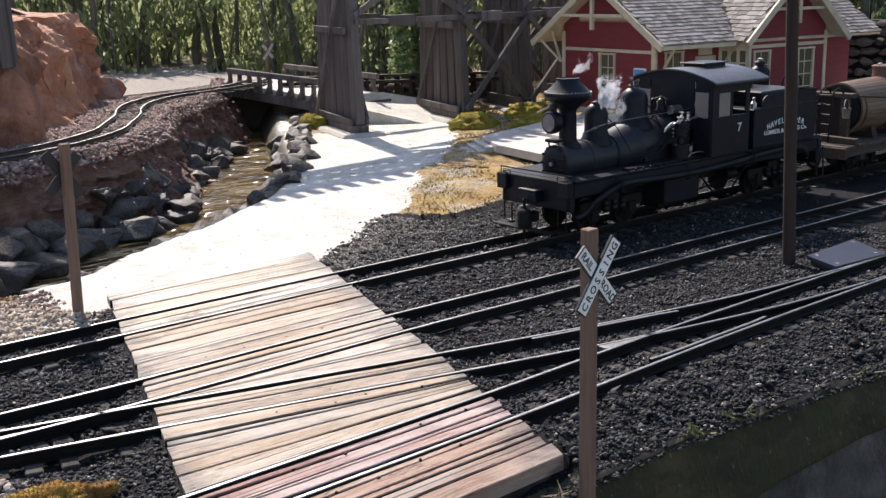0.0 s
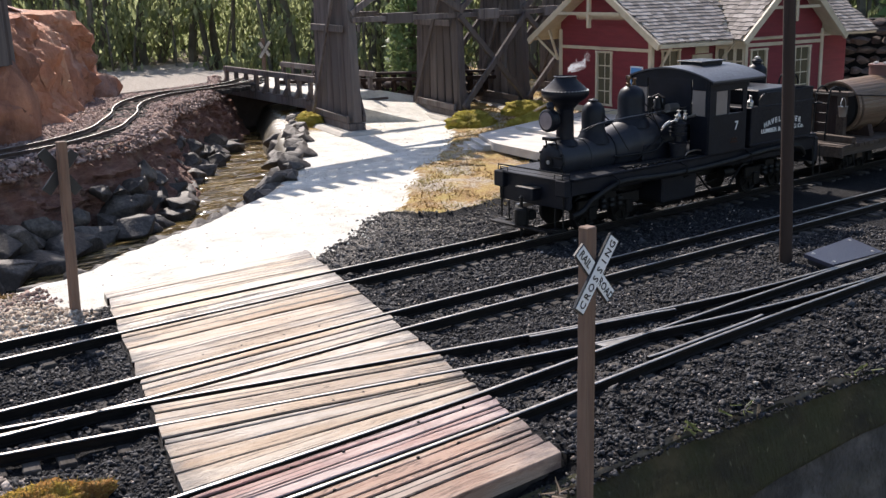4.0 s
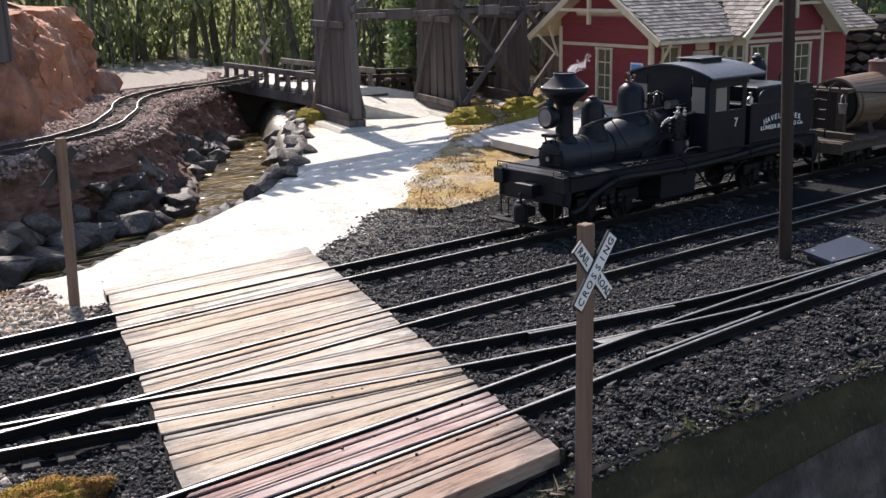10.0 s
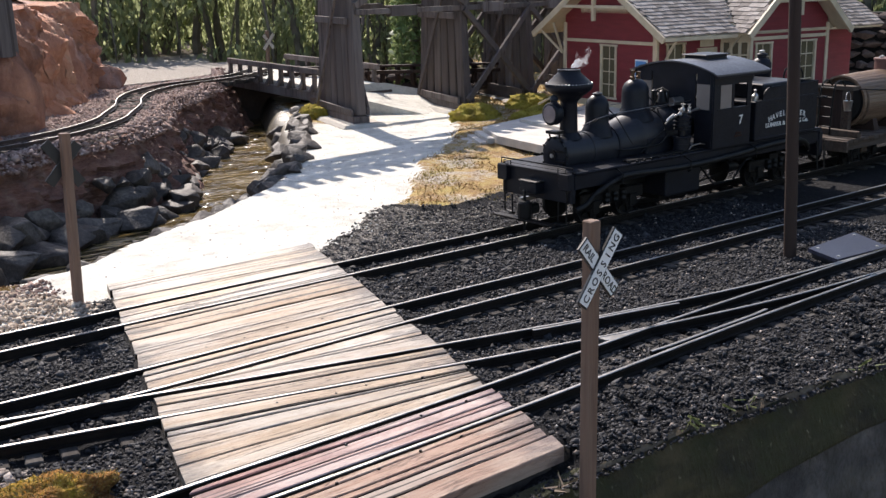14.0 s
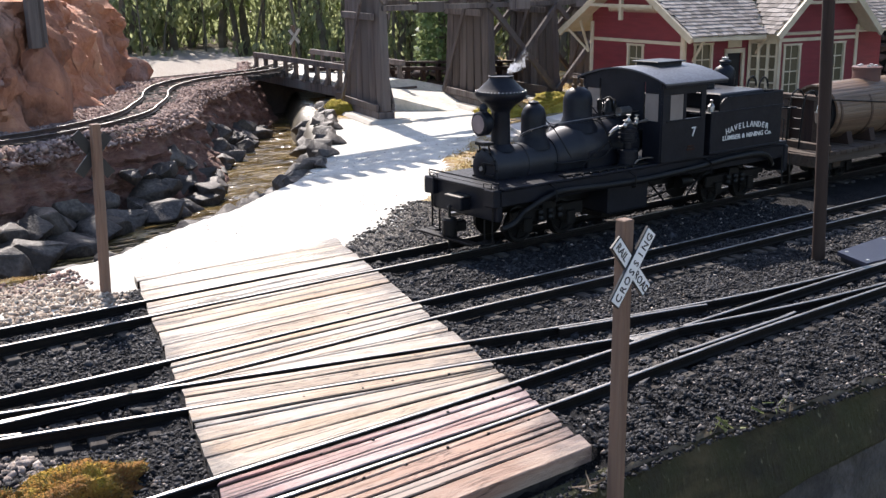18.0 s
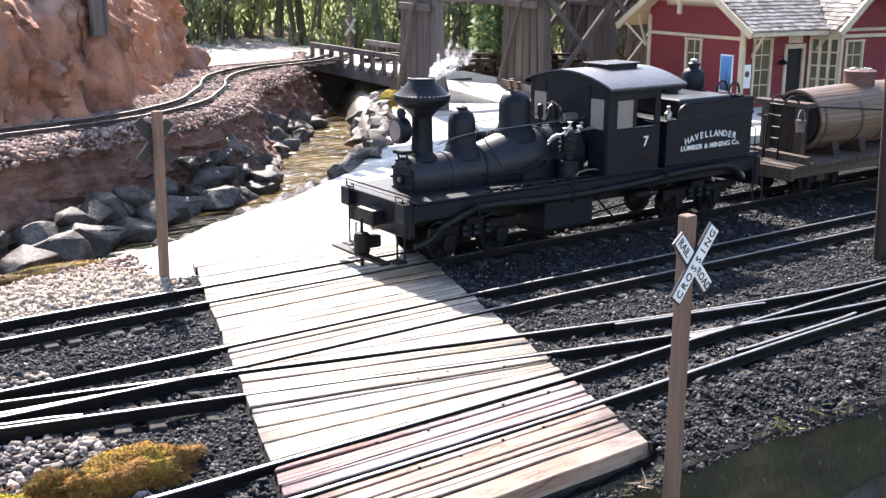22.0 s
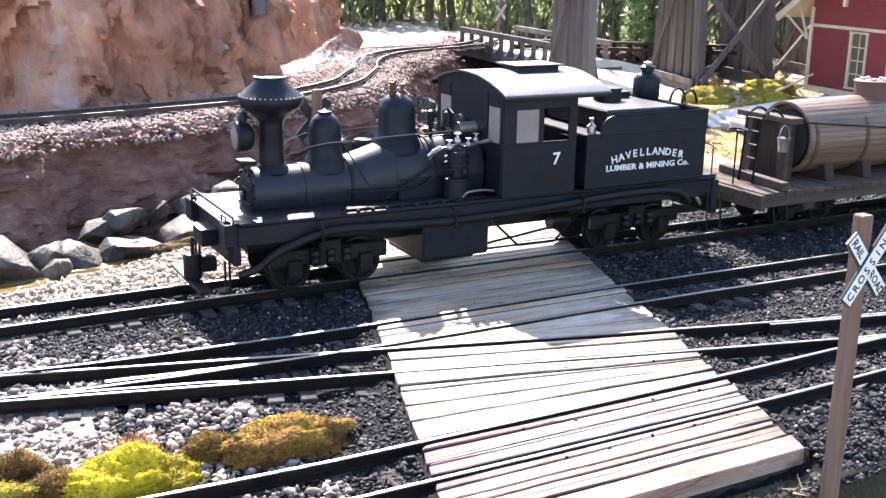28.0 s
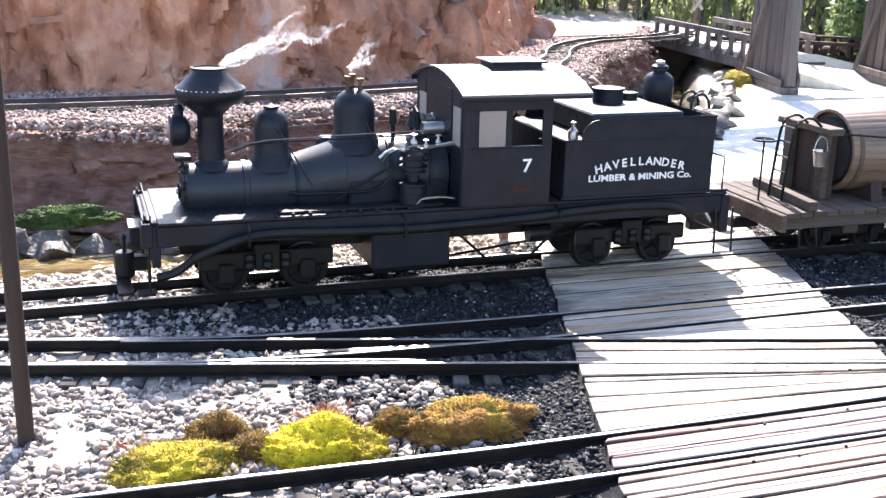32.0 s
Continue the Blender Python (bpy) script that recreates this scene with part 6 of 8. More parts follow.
for xc in (C0 + 0.075, C0 + 0.33):
    tr = cpart("truck", box((xc - 0.040, -0.0375, 0.014), (xc + 0.040, -0.0335, 0.0225), 0.001), M_IRON)
    cpart("truck_frame", box((xc - 0.040, 0.0335, 0.014), (xc + 0.040, 0.0375, 0.0225), 0.001), M_IRON, parent=tr)
    cpart("bolster", box((xc - 0.008, -0.040, 0.016), (xc + 0.008, 0.040, 0.0285), 0.001), M_CARWOOD, parent=tr)
    for dx in (-0.026, 0.026):
        for y in (-0.0265, 0.0265):
            s = -1 if y < 0 else 1
            w = part("wheel", wheel_mesh(0.0150, s), M_IRON, tr, smooth=True, at=Matrix.Translation((CAR[0](xc + dx), y, 0.0150)))
            WHEELS.append((w, 0.0150))
        cpart("axle_box", box((xc + dx - 0.0045, -0.0415, 0.010), (xc + dx + 0.0045, -0.0375, 0.021), 0.0008), M_IRON, parent=tr)

# ---- station ----
DEPOT_AT = Matrix.Translation((1.687, 1.30, -0.026)) @ Matrix.Rotation(radians(-8), 4, "Z")
depot = thing("station_house", "small red clapboard station with cream trim and shingled gables", "building", at=DEPOT_AT)
BASE, EAVE, RIDGE = 0.045, 0.195, 0.321
WX0, WX1, WY0, WY1 = 0.035, 0.62, 0.055, 0.335


def dpart(name, bm, mat, label="", parent=None, smooth=False):
    return part(name, bm, mat, parent or depot, label, smooth)


def holed_wall(axis, at, lo, hi, z0, z1, holes, thick, name, mat, parent):
    """A wall across an axis with real openings: pieces between and round the holes."""
    cuts = sorted({lo, hi, *[h[0] for h in holes], *[h[1] for h in holes]})
    bm = bmesh.new()
    for a, b in zip(cuts, cuts[1:]):
        spans = [(z0, z1)]
        for h in holes:
            if h[0] < (a + b) / 2 < h[1]:
                spans = [s for p, q in spans for s in ((p, min(q, h[2])), (max(p, h[3]), q)) if s[1] - s[0] > 1e-5]
        for p, q in spans:
            if axis == "x":
                add_box(bm, (at, a, p), (at + thick, b, q))
            else:
                add_box(bm, (a, at, p), (b, at + thick, q))
    bmesh.ops.remove_doubles(bm, verts=bm.verts, dist=1e-6)
    return dpart(name, bm, mat, parent=parent)


def sash(axis, at, a0, a1, z0, z1, cols, rows, parent, out=-1, pane=None):
    """A cream window frame with glazing bars and dark glass in an opening."""
    def b(p0, p1, q0, q1, d0, d1):
        return box((d0, p0, q0), (d1, p1, q1), 0.0004) if axis == "x" else box((p0, d0, q0), (p1, d1, q1), 0.0004)
    w = new("window")
    w.parent = parent
    t = 0.004
    f0, f1 = sorted((at + out * 0.0030, at + 0.004))
    for n, args in (("jamb", (a0 - t, a0 + 0.001, z0, z1)), ("jamb", (a1 - 0.001, a1 + t, z0, z1)), ("head", (a0 - t - 0.002, a1 + t + 0.002, z1, z1 + t)), ("sill", (a0 - t - 0.002, a1 + t + 0.002, z0 - t, z0))):
        part(n, b(*args, f0, f1), M_CREAM, w)
    for k in range(1, cols):
        c = lerp(a0, a1, k / cols)
        part("glazing_bar", b(c - 0.0011, c + 0.0011, z0, z1, at + 0.0012, at + 0.0036), M_CREAM, w)
    for k in range(1, rows):
        c = lerp(z0, z1, k / rows)
        part("glazing_bar", b(a0, a1, c - 0.0011, c + 0.0011, at + 0.0010, at + 0.0038), M_CREAM, w)
    part("pane", b(a0, a1, z0, z1, at + 0.0020, at + 0.0028), pane or M_PANE, w)
    return w


def pane_build(n):
    n.colour(n.mix(0.0, (0.10, 0.085, 0.05), (0.1, 0.1, 0.1)))


M_PANE = material("amber_dark_glass", pane_build, 0.12)

# gable end wall with its triangle
gw = (0.172, 0.214, 0.066, 0.170)
wall_end = holed_wall("x", WX0, WY0, WY1, BASE, EAVE + 0.03, [gw], 0.008, "wall", M_SIDING, depot)
wall_end["label"] = "red clapboard gable wall"
mid = 0.20
tri = lambda y: RIDGE - 0.63 * abs(y - mid)
dpart("gable", prism([(WY0, EAVE + 0.0301), (WY1, EAVE + 0.0301), (WY1, tri(WY1) - 0.006), (mid, RIDGE - 0.008), (WY0, tri(WY0) - 0.006)], WX0, WX0 + 0.008, "x"), M_SIDING)
sash("x", WX0, gw[0], gw[1], gw[2], gw[3], 2, 4, depot)
for y0, y1 in ((WY0 - 0.003, WY0 + 0.006), (WY1 - 0.006, WY1 + 0.003)):
    dpart("corner_board", box((WX0 - 0.0032, y0, BASE), (WX0 + 0.006, y1, EAVE + 0.02), 0.0005), M_CREAM)
for z in (0.176,):
    dpart("belt_board", box((WX0 - 0.0028, WY0 + 0.006, z), (WX0 + 0.002, WY1 - 0.006, z + 0.0065), 0.0004), M_CREAM)
dpart("skirt_board", box((WX0 - 0.0028, WY0 + 0.006, BASE), (WX0 + 0.002, WY1 - 0.006, BASE + 0.012), 0.0004), M_CREAM)
dpart("frieze_board", box((WX0 - 0.0028, 0.118, 0.2440), (WX0 + 0.002, 0.282, 0.2520), 0.0004), M_CREAM)
for k in range(26):
    y = 0.121 + 0.0062 * k
    dpart("sawtooth", prism([(y, 0.2440), (y + 0.0056, 0.2440), (y + 0.0028, 0.2365)], WX0 - 0.0022, WX0 - 0.0002, "x"), M_CREAM)
dpart("king_post", box((-0.006, mid - 0.0035, 0.222), (0.002, mid + 0.0035, 0.310), 0.0006), M_CREAM)
dpart("collar_beam", box((-0.005, 0.105, 0.2475), (0.001, 0.295, 0.2535), 0.0005), M_CREAM)
dpart("poster_board", box((WX0 - 0.0025, 0.0765, 0.0745), (WX0 - 0.0002, 0.1115, 0.1475), 0.0003), M_WHITE, "pale poster frame")
dpart("poster", box((WX0 - 0.0032, 0.0790, 0.0775), (WX0 - 0.0024, 0.1090, 0.1445)), M_BLUEGLASS, "blue landscape poster")
for k, (w, h) in enumerate(((0.005, 0.030), (0.006, 0.040), (0.0045, 0.026), (0.007, 0.020))):
    y = 0.082 + 0.0062 * k
    dpart("poster_tree", prism([(y, 0.0785), (y + w, 0.0785), (y + w / 2, 0.0785 + h)], WX0 - 0.0036, WX0 - 0.0032, "x"), M_INK)

# front wall, recessed porch side
fw = [(0.066, 0.109, 0.060, 0.176), (0.152, 0.196, BASE + 0.001, 0.158)]
wf = holed_wall("y", WY0, WX0 + 0.008, 0.245, BASE, EAVE + 0.006, fw, 0.008, "wall", M_SIDING, depot)
sash("y", WY0, fw[0][0], fw[0][1], fw[0][2], fw[0][3], 2, 4, depot)
# solid panel fills the doorway; its dark colour stands for shade inside
dr = dpart("door", box((0.153, WY0 + 0.004, BASE + 0.002), (0.195, WY0 + 0.007, 0.157), 0.0004), M_DARKIN, "dark panel in a cream-framed doorway, interior shade put into its colour")
for x0, x1, z0, z1 in ((0.146, 0.153, BASE, 0.164), (0.195, 0.202, BASE, 0.164), (0.146, 0.202, 0.157, 0.166)):
    dpart("door_trim", box((x0, WY0 - 0.003, z0), (x1, WY0 + 0.002, z1), 0.0004), M_CREAM, parent=dr)
dpart("transom", box((0.155, WY0 - 0.0015, 0.168), (0.193, WY0 + 0.0005, 0.184), 0.0004), M_CREAM, parent=dr)
dpart("notice_board", box((0.038, WY0 - 0.003, 0.085), (0.058, WY0 - 0.0002, 0.130), 0.0004), M_WHITE, "pale notice board")
dpart("notice_mark", turned([(0, 0), (0.006, 0), (0.006, 0.0006), (0, 0.0006)], 14, Matrix.Translation((0.048, WY0 - 0.003, 0.112)) @ Matrix.Rotation(radians(90), 4, "X")), M_STONEWALL)
dpart("porch_lamp", turned([(0, 0), (0.006, 0), (0.010, 0.004), (0.004, 0.009), (0, 0.011)], 14, Matrix.Translation((0.132, WY0 - 0.012, 0.128))), M_IRON, smooth=True)
dpart("lamp_arm", tube([(0.132, WY0, 0.143), (0.132, WY0 - 0.012, 0.144), (0.132, WY0 - 0.012, 0.139)], 0.0010, 6), M_IRON)
# bay that comes forward under a cross gable
BX0, BX1, BY = 0.245, 0.478, 0.004
p0, p1 = Vector((0.212, WY0 - 0.001, 0)), Vector((BX0, BY, 0))
ang = math.atan2(p1.y - p0.y, p1.x - p0.x)
ln = (p1 - p0).length
bay = new("bay")
bay.parent, bay.matrix_basis = depot, Matrix.Translation((p0.x, p0.y, 0)) @ Matrix.Rotation(ang, 4, "Z")
for z0, z1 in ((BASE, 0.070), (0.176, EAVE + 0.004)):
    part("bay_wall", box((0.0, 0.0, z0), (ln, 0.008, z1)), M_SIDING if z0 < 0.1 else M_CREAM, bay)
for k in range(4):
    x = 0.002 + (ln - 0.006) * k / 3
    part("bay_mullion", box((x - 0.002, -0.002, 0.070), (x + 0.004, 0.005, 0.176), 0.0004), M_CREAM, bay)
for k in range(5):
    z = 0.070 + 0.106 * k / 4
    part("bay_rail", box((0.0, -0.001, z - 0.0015), (ln, 0.004, z + 0.0015), 0.0004), M_CREAM, bay)
part("pane", box((0.0, 0.0045, 0.070), (ln, 0.0055, 0.176)), M_PANE, bay)
bw = [(0.262, 0.305, 0.066, 0.170), (0.395, 0.440, 0.066, 0.170)]
holed_wall("y", BY, BX0, BX1, BASE, EAVE + 0.004, bw, 0.008, "wall", M_SIDING, depot)
for w_ in bw:
    sash("y", BY, *w_, 2, 4, depot)
dpart("wall", box((BX1, BY, BASE), (BX1 + 0.008, WY0, EAVE), 0.0003), M_SIDING)
cm = (BX0 + BX1) / 2 - 0.003
CRISE = 0.84
ctri = lambda x: RIDGE + 0.012 - CRISE * abs(x - cm)
dpart("gable", prism([(BX0, EAVE + 0.0041), (BX1, EAVE + 0.0041), (BX1, ctri(BX1) - 0.006), (cm, RIDGE), (BX0, ctri(BX0) - 0.006)], BY, BY + 0.008), M_SIDING)
for x in (BX0 - 0.003, BX1 - 0.004):
    dpart("corner_board", box((x, BY - 0.003, BASE), (x + 0.008, BY + 0.005, EAVE + 0.012), 0.0005), M_CREAM)
dpart("belt_board", box((BX0 + 0.005, BY - 0.0028, 0.178), (BX1 - 0.004, BY + 0.002, 0.185), 0.0004), M_CREAM)
dpart("collar_beam", box((BX0 + 0.045, BY - 0.031, 0.2520), (BX1 - 0.045, BY - 0.026, 0.2580), 0.0005), M_CREAM)
dpart("king_post", box((cm - 0.0035, BY - 0.033, 0.226), (cm + 0.0035, BY - 0.026, 0.318), 0.0006), M_CREAM)
dpart("wall", box((BX1 + 0.008, WY0, BASE), (WX1, WY0 + 0.008, EAVE + 0.006), 0.0003), M_SIDING)
dpart("wall", box((WX0 + 0.008, WY1 - 0.008, BASE), (WX1, WY1, EAVE + 0.006), 0.0003), M_SIDING)
dpart("wall", box((WX1, WY0, BASE), (WX1 + 0.008, WY1, EAVE + 0.03), 0.0003), M_SIDING)
dpart("floor", box((WX0 + 0.008, WY0 + 0.010, BASE), (WX1, WY1 - 0.008, BASE + 0.002)), M_DARKIN)


def roof_plane(p, q, up, name="roof_panel"):
    """A sloping board from eave line p-q, up to the ridge by the vector up."""
    p, q, up = Vector(p), Vector(q), Vector(up)
    nrm = (q - p).cross(up).normalized()
    if nrm.z < 0:
        nrm = -nrm
    bm = bmesh.new()
    a = [bm.verts.new(v - nrm * 0.005) for v in (p, q, q + up, p + up)]
    b = [bm.verts.new(v - nrm * 0.0005) for v in (p, q, q + up, p + up)]
    bm.faces.new(a)
    bm.faces.new(b[::-1])
    for k in range(4):
        j = (k + 1) % 4
        bm.faces.new((a[k], a[j], b[j], b[k]))
    return dpart(name, bm, M_CREAM, "cream boarded underside of the roof")


shingle_meshes = []
for k in range(5):
    w = (0.0135, 0.011, 0.0155, 0.0125, 0.0145)[k]
    me = mesh_of(prism([(-w / 2, -0.001), (w / 2, -0.001), (w / 2, 0.0165), (-w / 2, 0.0165)], 0.0, 0.0028, "z"), "shingle")
    me.materials.append(M_SHINGLE)
    shingle_meshes.append((w, me))


def shingled(roof, p, q, up, keep, single, seed=0, course=0.0118):
    """Courses of single shingles laid on a roof plane, each lapped on the one below."""
    r = random.Random(seed)
    p, q, up = Vector(p), Vector(q), Vector(up)
    ex, ey = (q - p).normalized(), up.normalized()
    ez = ex.cross(ey)
    if ez.z < 0:
        ez = -ez
    base = Matrix(((ex.x, ey.x, ez.x, 0), (ex.y, ey.y, ez.y, 0), (ex.z, ey.z, ez.z, 0), (0, 0, 0, 1)))
    rows_n = int(up.length / course)
    vs, fs = [], []
    for i in range(rows_n):
        u = r.uniform(0, 0.012)
        while u < (q - p).length:
            w, me = r.choice(shingle_meshes)
            c = p + ex * (u + w / 2) + ey * (i * course + r.uniform(-0.0014, 0.0014)) + ez * 0.0016
            u += w + 0.0007
            if not keep(c):
                continue
            m = Matrix.Translation(c) @ base @ Matrix.Rotation(radians(-4.5 - r.uniform(0, 2.0)), 4, "X") @ Matrix.Rotation(radians(r.uniform(-2, 2)), 4, "Z")
            if single(c):
                part("shingle", me, None, roof, at=m)
            else:
                b = len(vs)
                vs += [m @ v.co for v in me.vertices]
                fs += [[b + k for k in f.vertices] for f in me.polygons]
    if vs:
        rest = part("upper_shingles", from_arrays("upper_shingles", vs, fs), M_SHINGLE_REST, roof)
        rest["kind"] = "stuff"


RX1 = 0.66
upf = Vector((0, 0.20, RIDGE - EAVE))
upb = Vector((0, -0.20, RIDGE - EAVE))
roof_f = roof_plane((0, 0, EAVE), (RX1, 0, EAVE), upf)
roof_b = roof_plane((0, 0.40, EAVE), (RX1, 0.40, EAVE), upb)
CY = -0.030
upl = Vector((cm - 0.206, 0, RIDGE + 0.012 - EAVE))
roof_l = roof_plane((0.206, CY, EAVE), (0.206, 0.20, EAVE), upl)
roof_r = roof_plane((2 * cm - 0.206, CY, EAVE), (2 * cm - 0.206, 0.20, EAVE), Vector((-upl.x, 0, upl.z)))


def rake(p, q, name="bargeboard"):
    dpart(name, bar(p, q, 0.006, 0.013, 0.0006), M_CREAM, "cream bargeboard")


rake((-0.001, -0.003, EAVE - 0.006), (-0.001, 0.2, RIDGE - 0.004))
rake((-0.001, 0.403, EAVE - 0.006), (-0.001, 0.2, RIDGE - 0.004))
rake((0.203, CY - 0.001, EAVE - 0.006), (cm, CY - 0.001, RIDGE + 0.008))
rake((2 * cm - 0.203, CY - 0.001, EAVE - 0.006), (cm, CY - 0.001, RIDGE + 0.008))
for p, q in (((WX0, 0.345, 0.150), (0.004, 0.382, 0.200)), ((WX0, 0.345, 0.150), (0.01, 0.345, 0.215)), ((0.06, WY0, 0.145), (0.05, 0.010, 0.196)), ((0.225, 0.05, 0.150), (0.225, 0.010, 0.196)), ((WX0 + 0.002, WY0, 0.150), (0.003, 0.022, 0.200)), ((WX0, 0.315, 0.080), (-0.02, 0.36, 0.040))):
    dpart("brace", bar(p, q, 0.0045, 0.0045, 0.0004), M_CREAM)
dpart("gutter_board", box((0.003, -0.0035, EAVE - 0.0085), (0.20, 0.0, EAVE - 0.001), 0.0004), M_CREAM)

valley = lambda c: c.z < RIDGE + 0.012 - CRISE * abs(c.x - cm) + 0.004
lowest = lambda c: c.z < 0.276 and c.x < 0.26
shingled(roof_f, (0, 0, EAVE), (RX1, 0, EAVE), upf, lambda c: not (abs(c.x - cm) < cm - 0.206 and valley(c)), lowest, 1)
shingled(roof_l, (0.206, CY, EAVE), (0.206, 0.20, EAVE), upl, lambda c: c.z > RIDGE - 0.63 * abs(c.y - mid) - 0.004, lambda c: c.z < 0.285, 2)
shingled(roof_r, (2 * cm - 0.206, CY, EAVE), (2 * cm - 0.206, 0.20, EAVE), Vector((-upl.x, 0, upl.z)), lambda c: c.z > RIDGE - 0.63 * abs(c.y - mid) - 0.004, lambda c: False, 3)
shingled(roof_b, (0, 0.40, EAVE), (RX1, 0.40, EAVE), upb, lambda c: True, lambda c: False, 4)

# platform and steps
plat = thing("platform", "pale station platform slab with low edge", "platform", kind="structure")
part("slab", prism([(1.285, 1.165), (1.3275, 1.3775), (1.390, 1.484), (1.62, 1.545), (2.7, 1.64), (2.7, 1.06), (1.60, 1.12)], 0.000, 0.014, "z"), M_PLATFORM, plat)
part("footing", prism([(1.295, 1.175), (1.3375, 1.3775), (1.398, 1.478), (1.62, 1.535), (2.69, 1.63), (2.69, 1.07), (1.60, 1.13)], -0.03, -0.0001, "z"), M_DARKIN, plat)
part("upper_slab", prism([(1.435, 1.29), (1.4625, 1.396), (1.4854, 1.4819), (1.65, 1.525), (2.69, 1.62), (2.69, 1.12), (1.62, 1.20)], 0.0142, 0.0200, "z"), M_PLATFORM, plat)
for k in range(3):
    part("step", prism([(1.331 - 0.012 * (k + 1), 1.388 + 0.007 * (k + 1)), (1.331, 1.388), (1.386, 1.482), (1.386 - 0.012 * (k + 1), 1.482 + 0.007 * (k + 1))], -0.001 - 0.006 * k, 0.0080 - 0.006 * k, "z"), M_PLATFORM, plat)

# ---- trestle ----
trestle = thing("timber_trestle", "tall weathered grey timber trestle on battered bents", "trestle")
BENT = Vector((0.28, 0.96, 0)).normalized()
FEET = [(1.378, 1.92), (1.673, 1.92), (1.90, 1.945), (2.16, 1.98), (2.46, 2.02)]
TOP = 0.40
for bi, (fx, fy) in enumerate(FEET):
    c = Vector((fx, fy, 0))
    bent = part("bent_sill", bar(c - BENT * 0.122 + Vector((0, 0, 0.005)), c + BENT * 0.122 + Vector((0, 0, 0.005)), 0.036, 0.014, 0.001), M_TIMBER, trestle)
    part("pad", box((-0.150, -0.048, -0.045), (0.150, 0.048, -0.0020), 0.006, Matrix.Translation(c) @ Matrix.Rotation(math.atan2(BENT.y, BENT.x), 4, "Z")), M_CONCRETE, bent)
    for k in range(6):
        u = -1 + 2 * k / 5
        foot, head = c + BENT * 0.108 * u, c + BENT * 0.076 * u
        foot.z, head.z = 0.012, TOP
        part("post", bar(foot, head, 0.023, 0.021, 0.0015, up=(1, 0, 0)), M_TIMBER, bent)
    for z, hw in ((0.020, 0.116), (0.205, 0.099), (0.35, 0.09)):
        for s in (-1, 1):
            off = Vector((BENT.y, -BENT.x, 0)) * 0.018 * s
            part("girt", bar(c - BENT * hw + off + Vector((0, 0, z)), c + BENT * hw + off + Vector((0, 0, z)), 0.006, 0.014, 0.0008), M_TIMBER, bent)
    for s in (-1, 1):
        off = Vector((BENT.y, -BENT.x, 0)) * 0.022 * s
        part("sway_brace", bar(c - BENT * 0.104 * s + off + Vector((0, 0, 0.02)), c + BENT * 0.086 * s + off + Vector((0, 0, 0.32)), 0.005, 0.012, 0.0006), M_TIMBER, bent)
    part("cap", bar(c - BENT * 0.10 + Vector((0, 0, TOP + 0.012)), c + BENT * 0.10 + Vector((0, 0, TOP + 0.012)), 0.034, 0.022, 0.001), M_TIMBER, bent)
for (ax, ay), (bx, by) in zip(FEET, FEET[1:]):
    for s in (-0.102, 0.102):
        a, b = Vector((ax, ay, 0.222)) + BENT * s, Vector((bx, by, 0.222)) + BENT * s
        beam = part("longitudinal", bar(a, b, 0.012, 0.011, 0.0008), M_TIMBER, trestle)
        m_ = a.lerp(b, 0.42)
        d_ = (b - a).normalized() * 0.035
        part("splice_block", bar(m_ - d_, m_ + d_, 0.020, 0.022, 0.001), M_TIMBER, beam)
    for z in (0.34,):
        a, b = Vector((ax, ay, z)) - BENT * 0.095, Vector((bx, by, z)) - BENT * 0.095
        part("longitudinal", bar(a, b, 0.012, 0.014, 0.0008), M_TIMBER, trestle)
for i, j in ((1, 2), (2, 3)):
    (ax, ay), (bx, by) = FEET[i], FEET[j]
    for s in (-0.112, 0.10):
        part("cross_brace", bar(Vector((ax, ay, 0.22)) + BENT * s, Vector((bx, by, 0.02)) + BENT * s * 1.05, 0.007, 0.013, 0.0006), M_TIMBER, trestle)
        part("cross_brace", bar(Vector((ax, ay, 0.02)) + BENT * (s * 1.05 - 0.008), Vector((bx, by, 0.22)) + BENT * (s - 0.008), 0.007, 0.013, 0.0006), M_TIMBER, trestle)
    part("cross_brace", bar(Vector((ax, ay, 0.23)) - BENT * 0.105, Vector((bx, by, 0.38)) - BENT * 0.095, 0.007, 0.013, 0.0006), M_TIMBER, trestle)
(ax, ay), (bx, by) = FEET[0], FEET[1]
part("cross_brace", bar(Vector((ax, ay, 0.235)) - BENT * 0.105, Vector((bx, by, 0.39)) - BENT * 0.09, 0.007, 0.013, 0.0006), M_TIMBER, trestle)
part("cross_brace", bar(Vector((bx, by, 0.235)) - BENT * 0.113, Vector((ax, ay, 0.39)) - BENT * 0.098, 0.007, 0.013, 0.0006), M_TIMBER, trestle)
A0, A1 = Vector((0.62, 1.85, TOP + 0.045)), Vector((2.9, 2.06, TOP + 0.045))
for s in (-0.05, 0.0, 0.05):
    part("stringer", bar(A0 + Vector((0, s, -0.008)), A1 + Vector((0, s, -0.008)), 0.02, 0.028, 0.001), M_TIMBER, trestle)
n_t = 62
for k in range(n_t):
    p = A0.lerp(A1, (k + 0.5) / n_t)
    part("deck_tie", box((-0.0095, -0.085, 0.0065), (0.0095, 0.085, 0.018), 0.0008, Matrix.Translation(p) @ Matrix.Rotation(rnd.uniform(-0.04, 0.04), 4, "Z")), M_TIMBER, trestle)
for s in (-0.0235, 0.0235):
    part("rail", bar(A0 + Vector((0, s, 0.021)), A1 + Vector((0, s, 0.021)), 0.004, 0.006), M_RAIL, trestle)

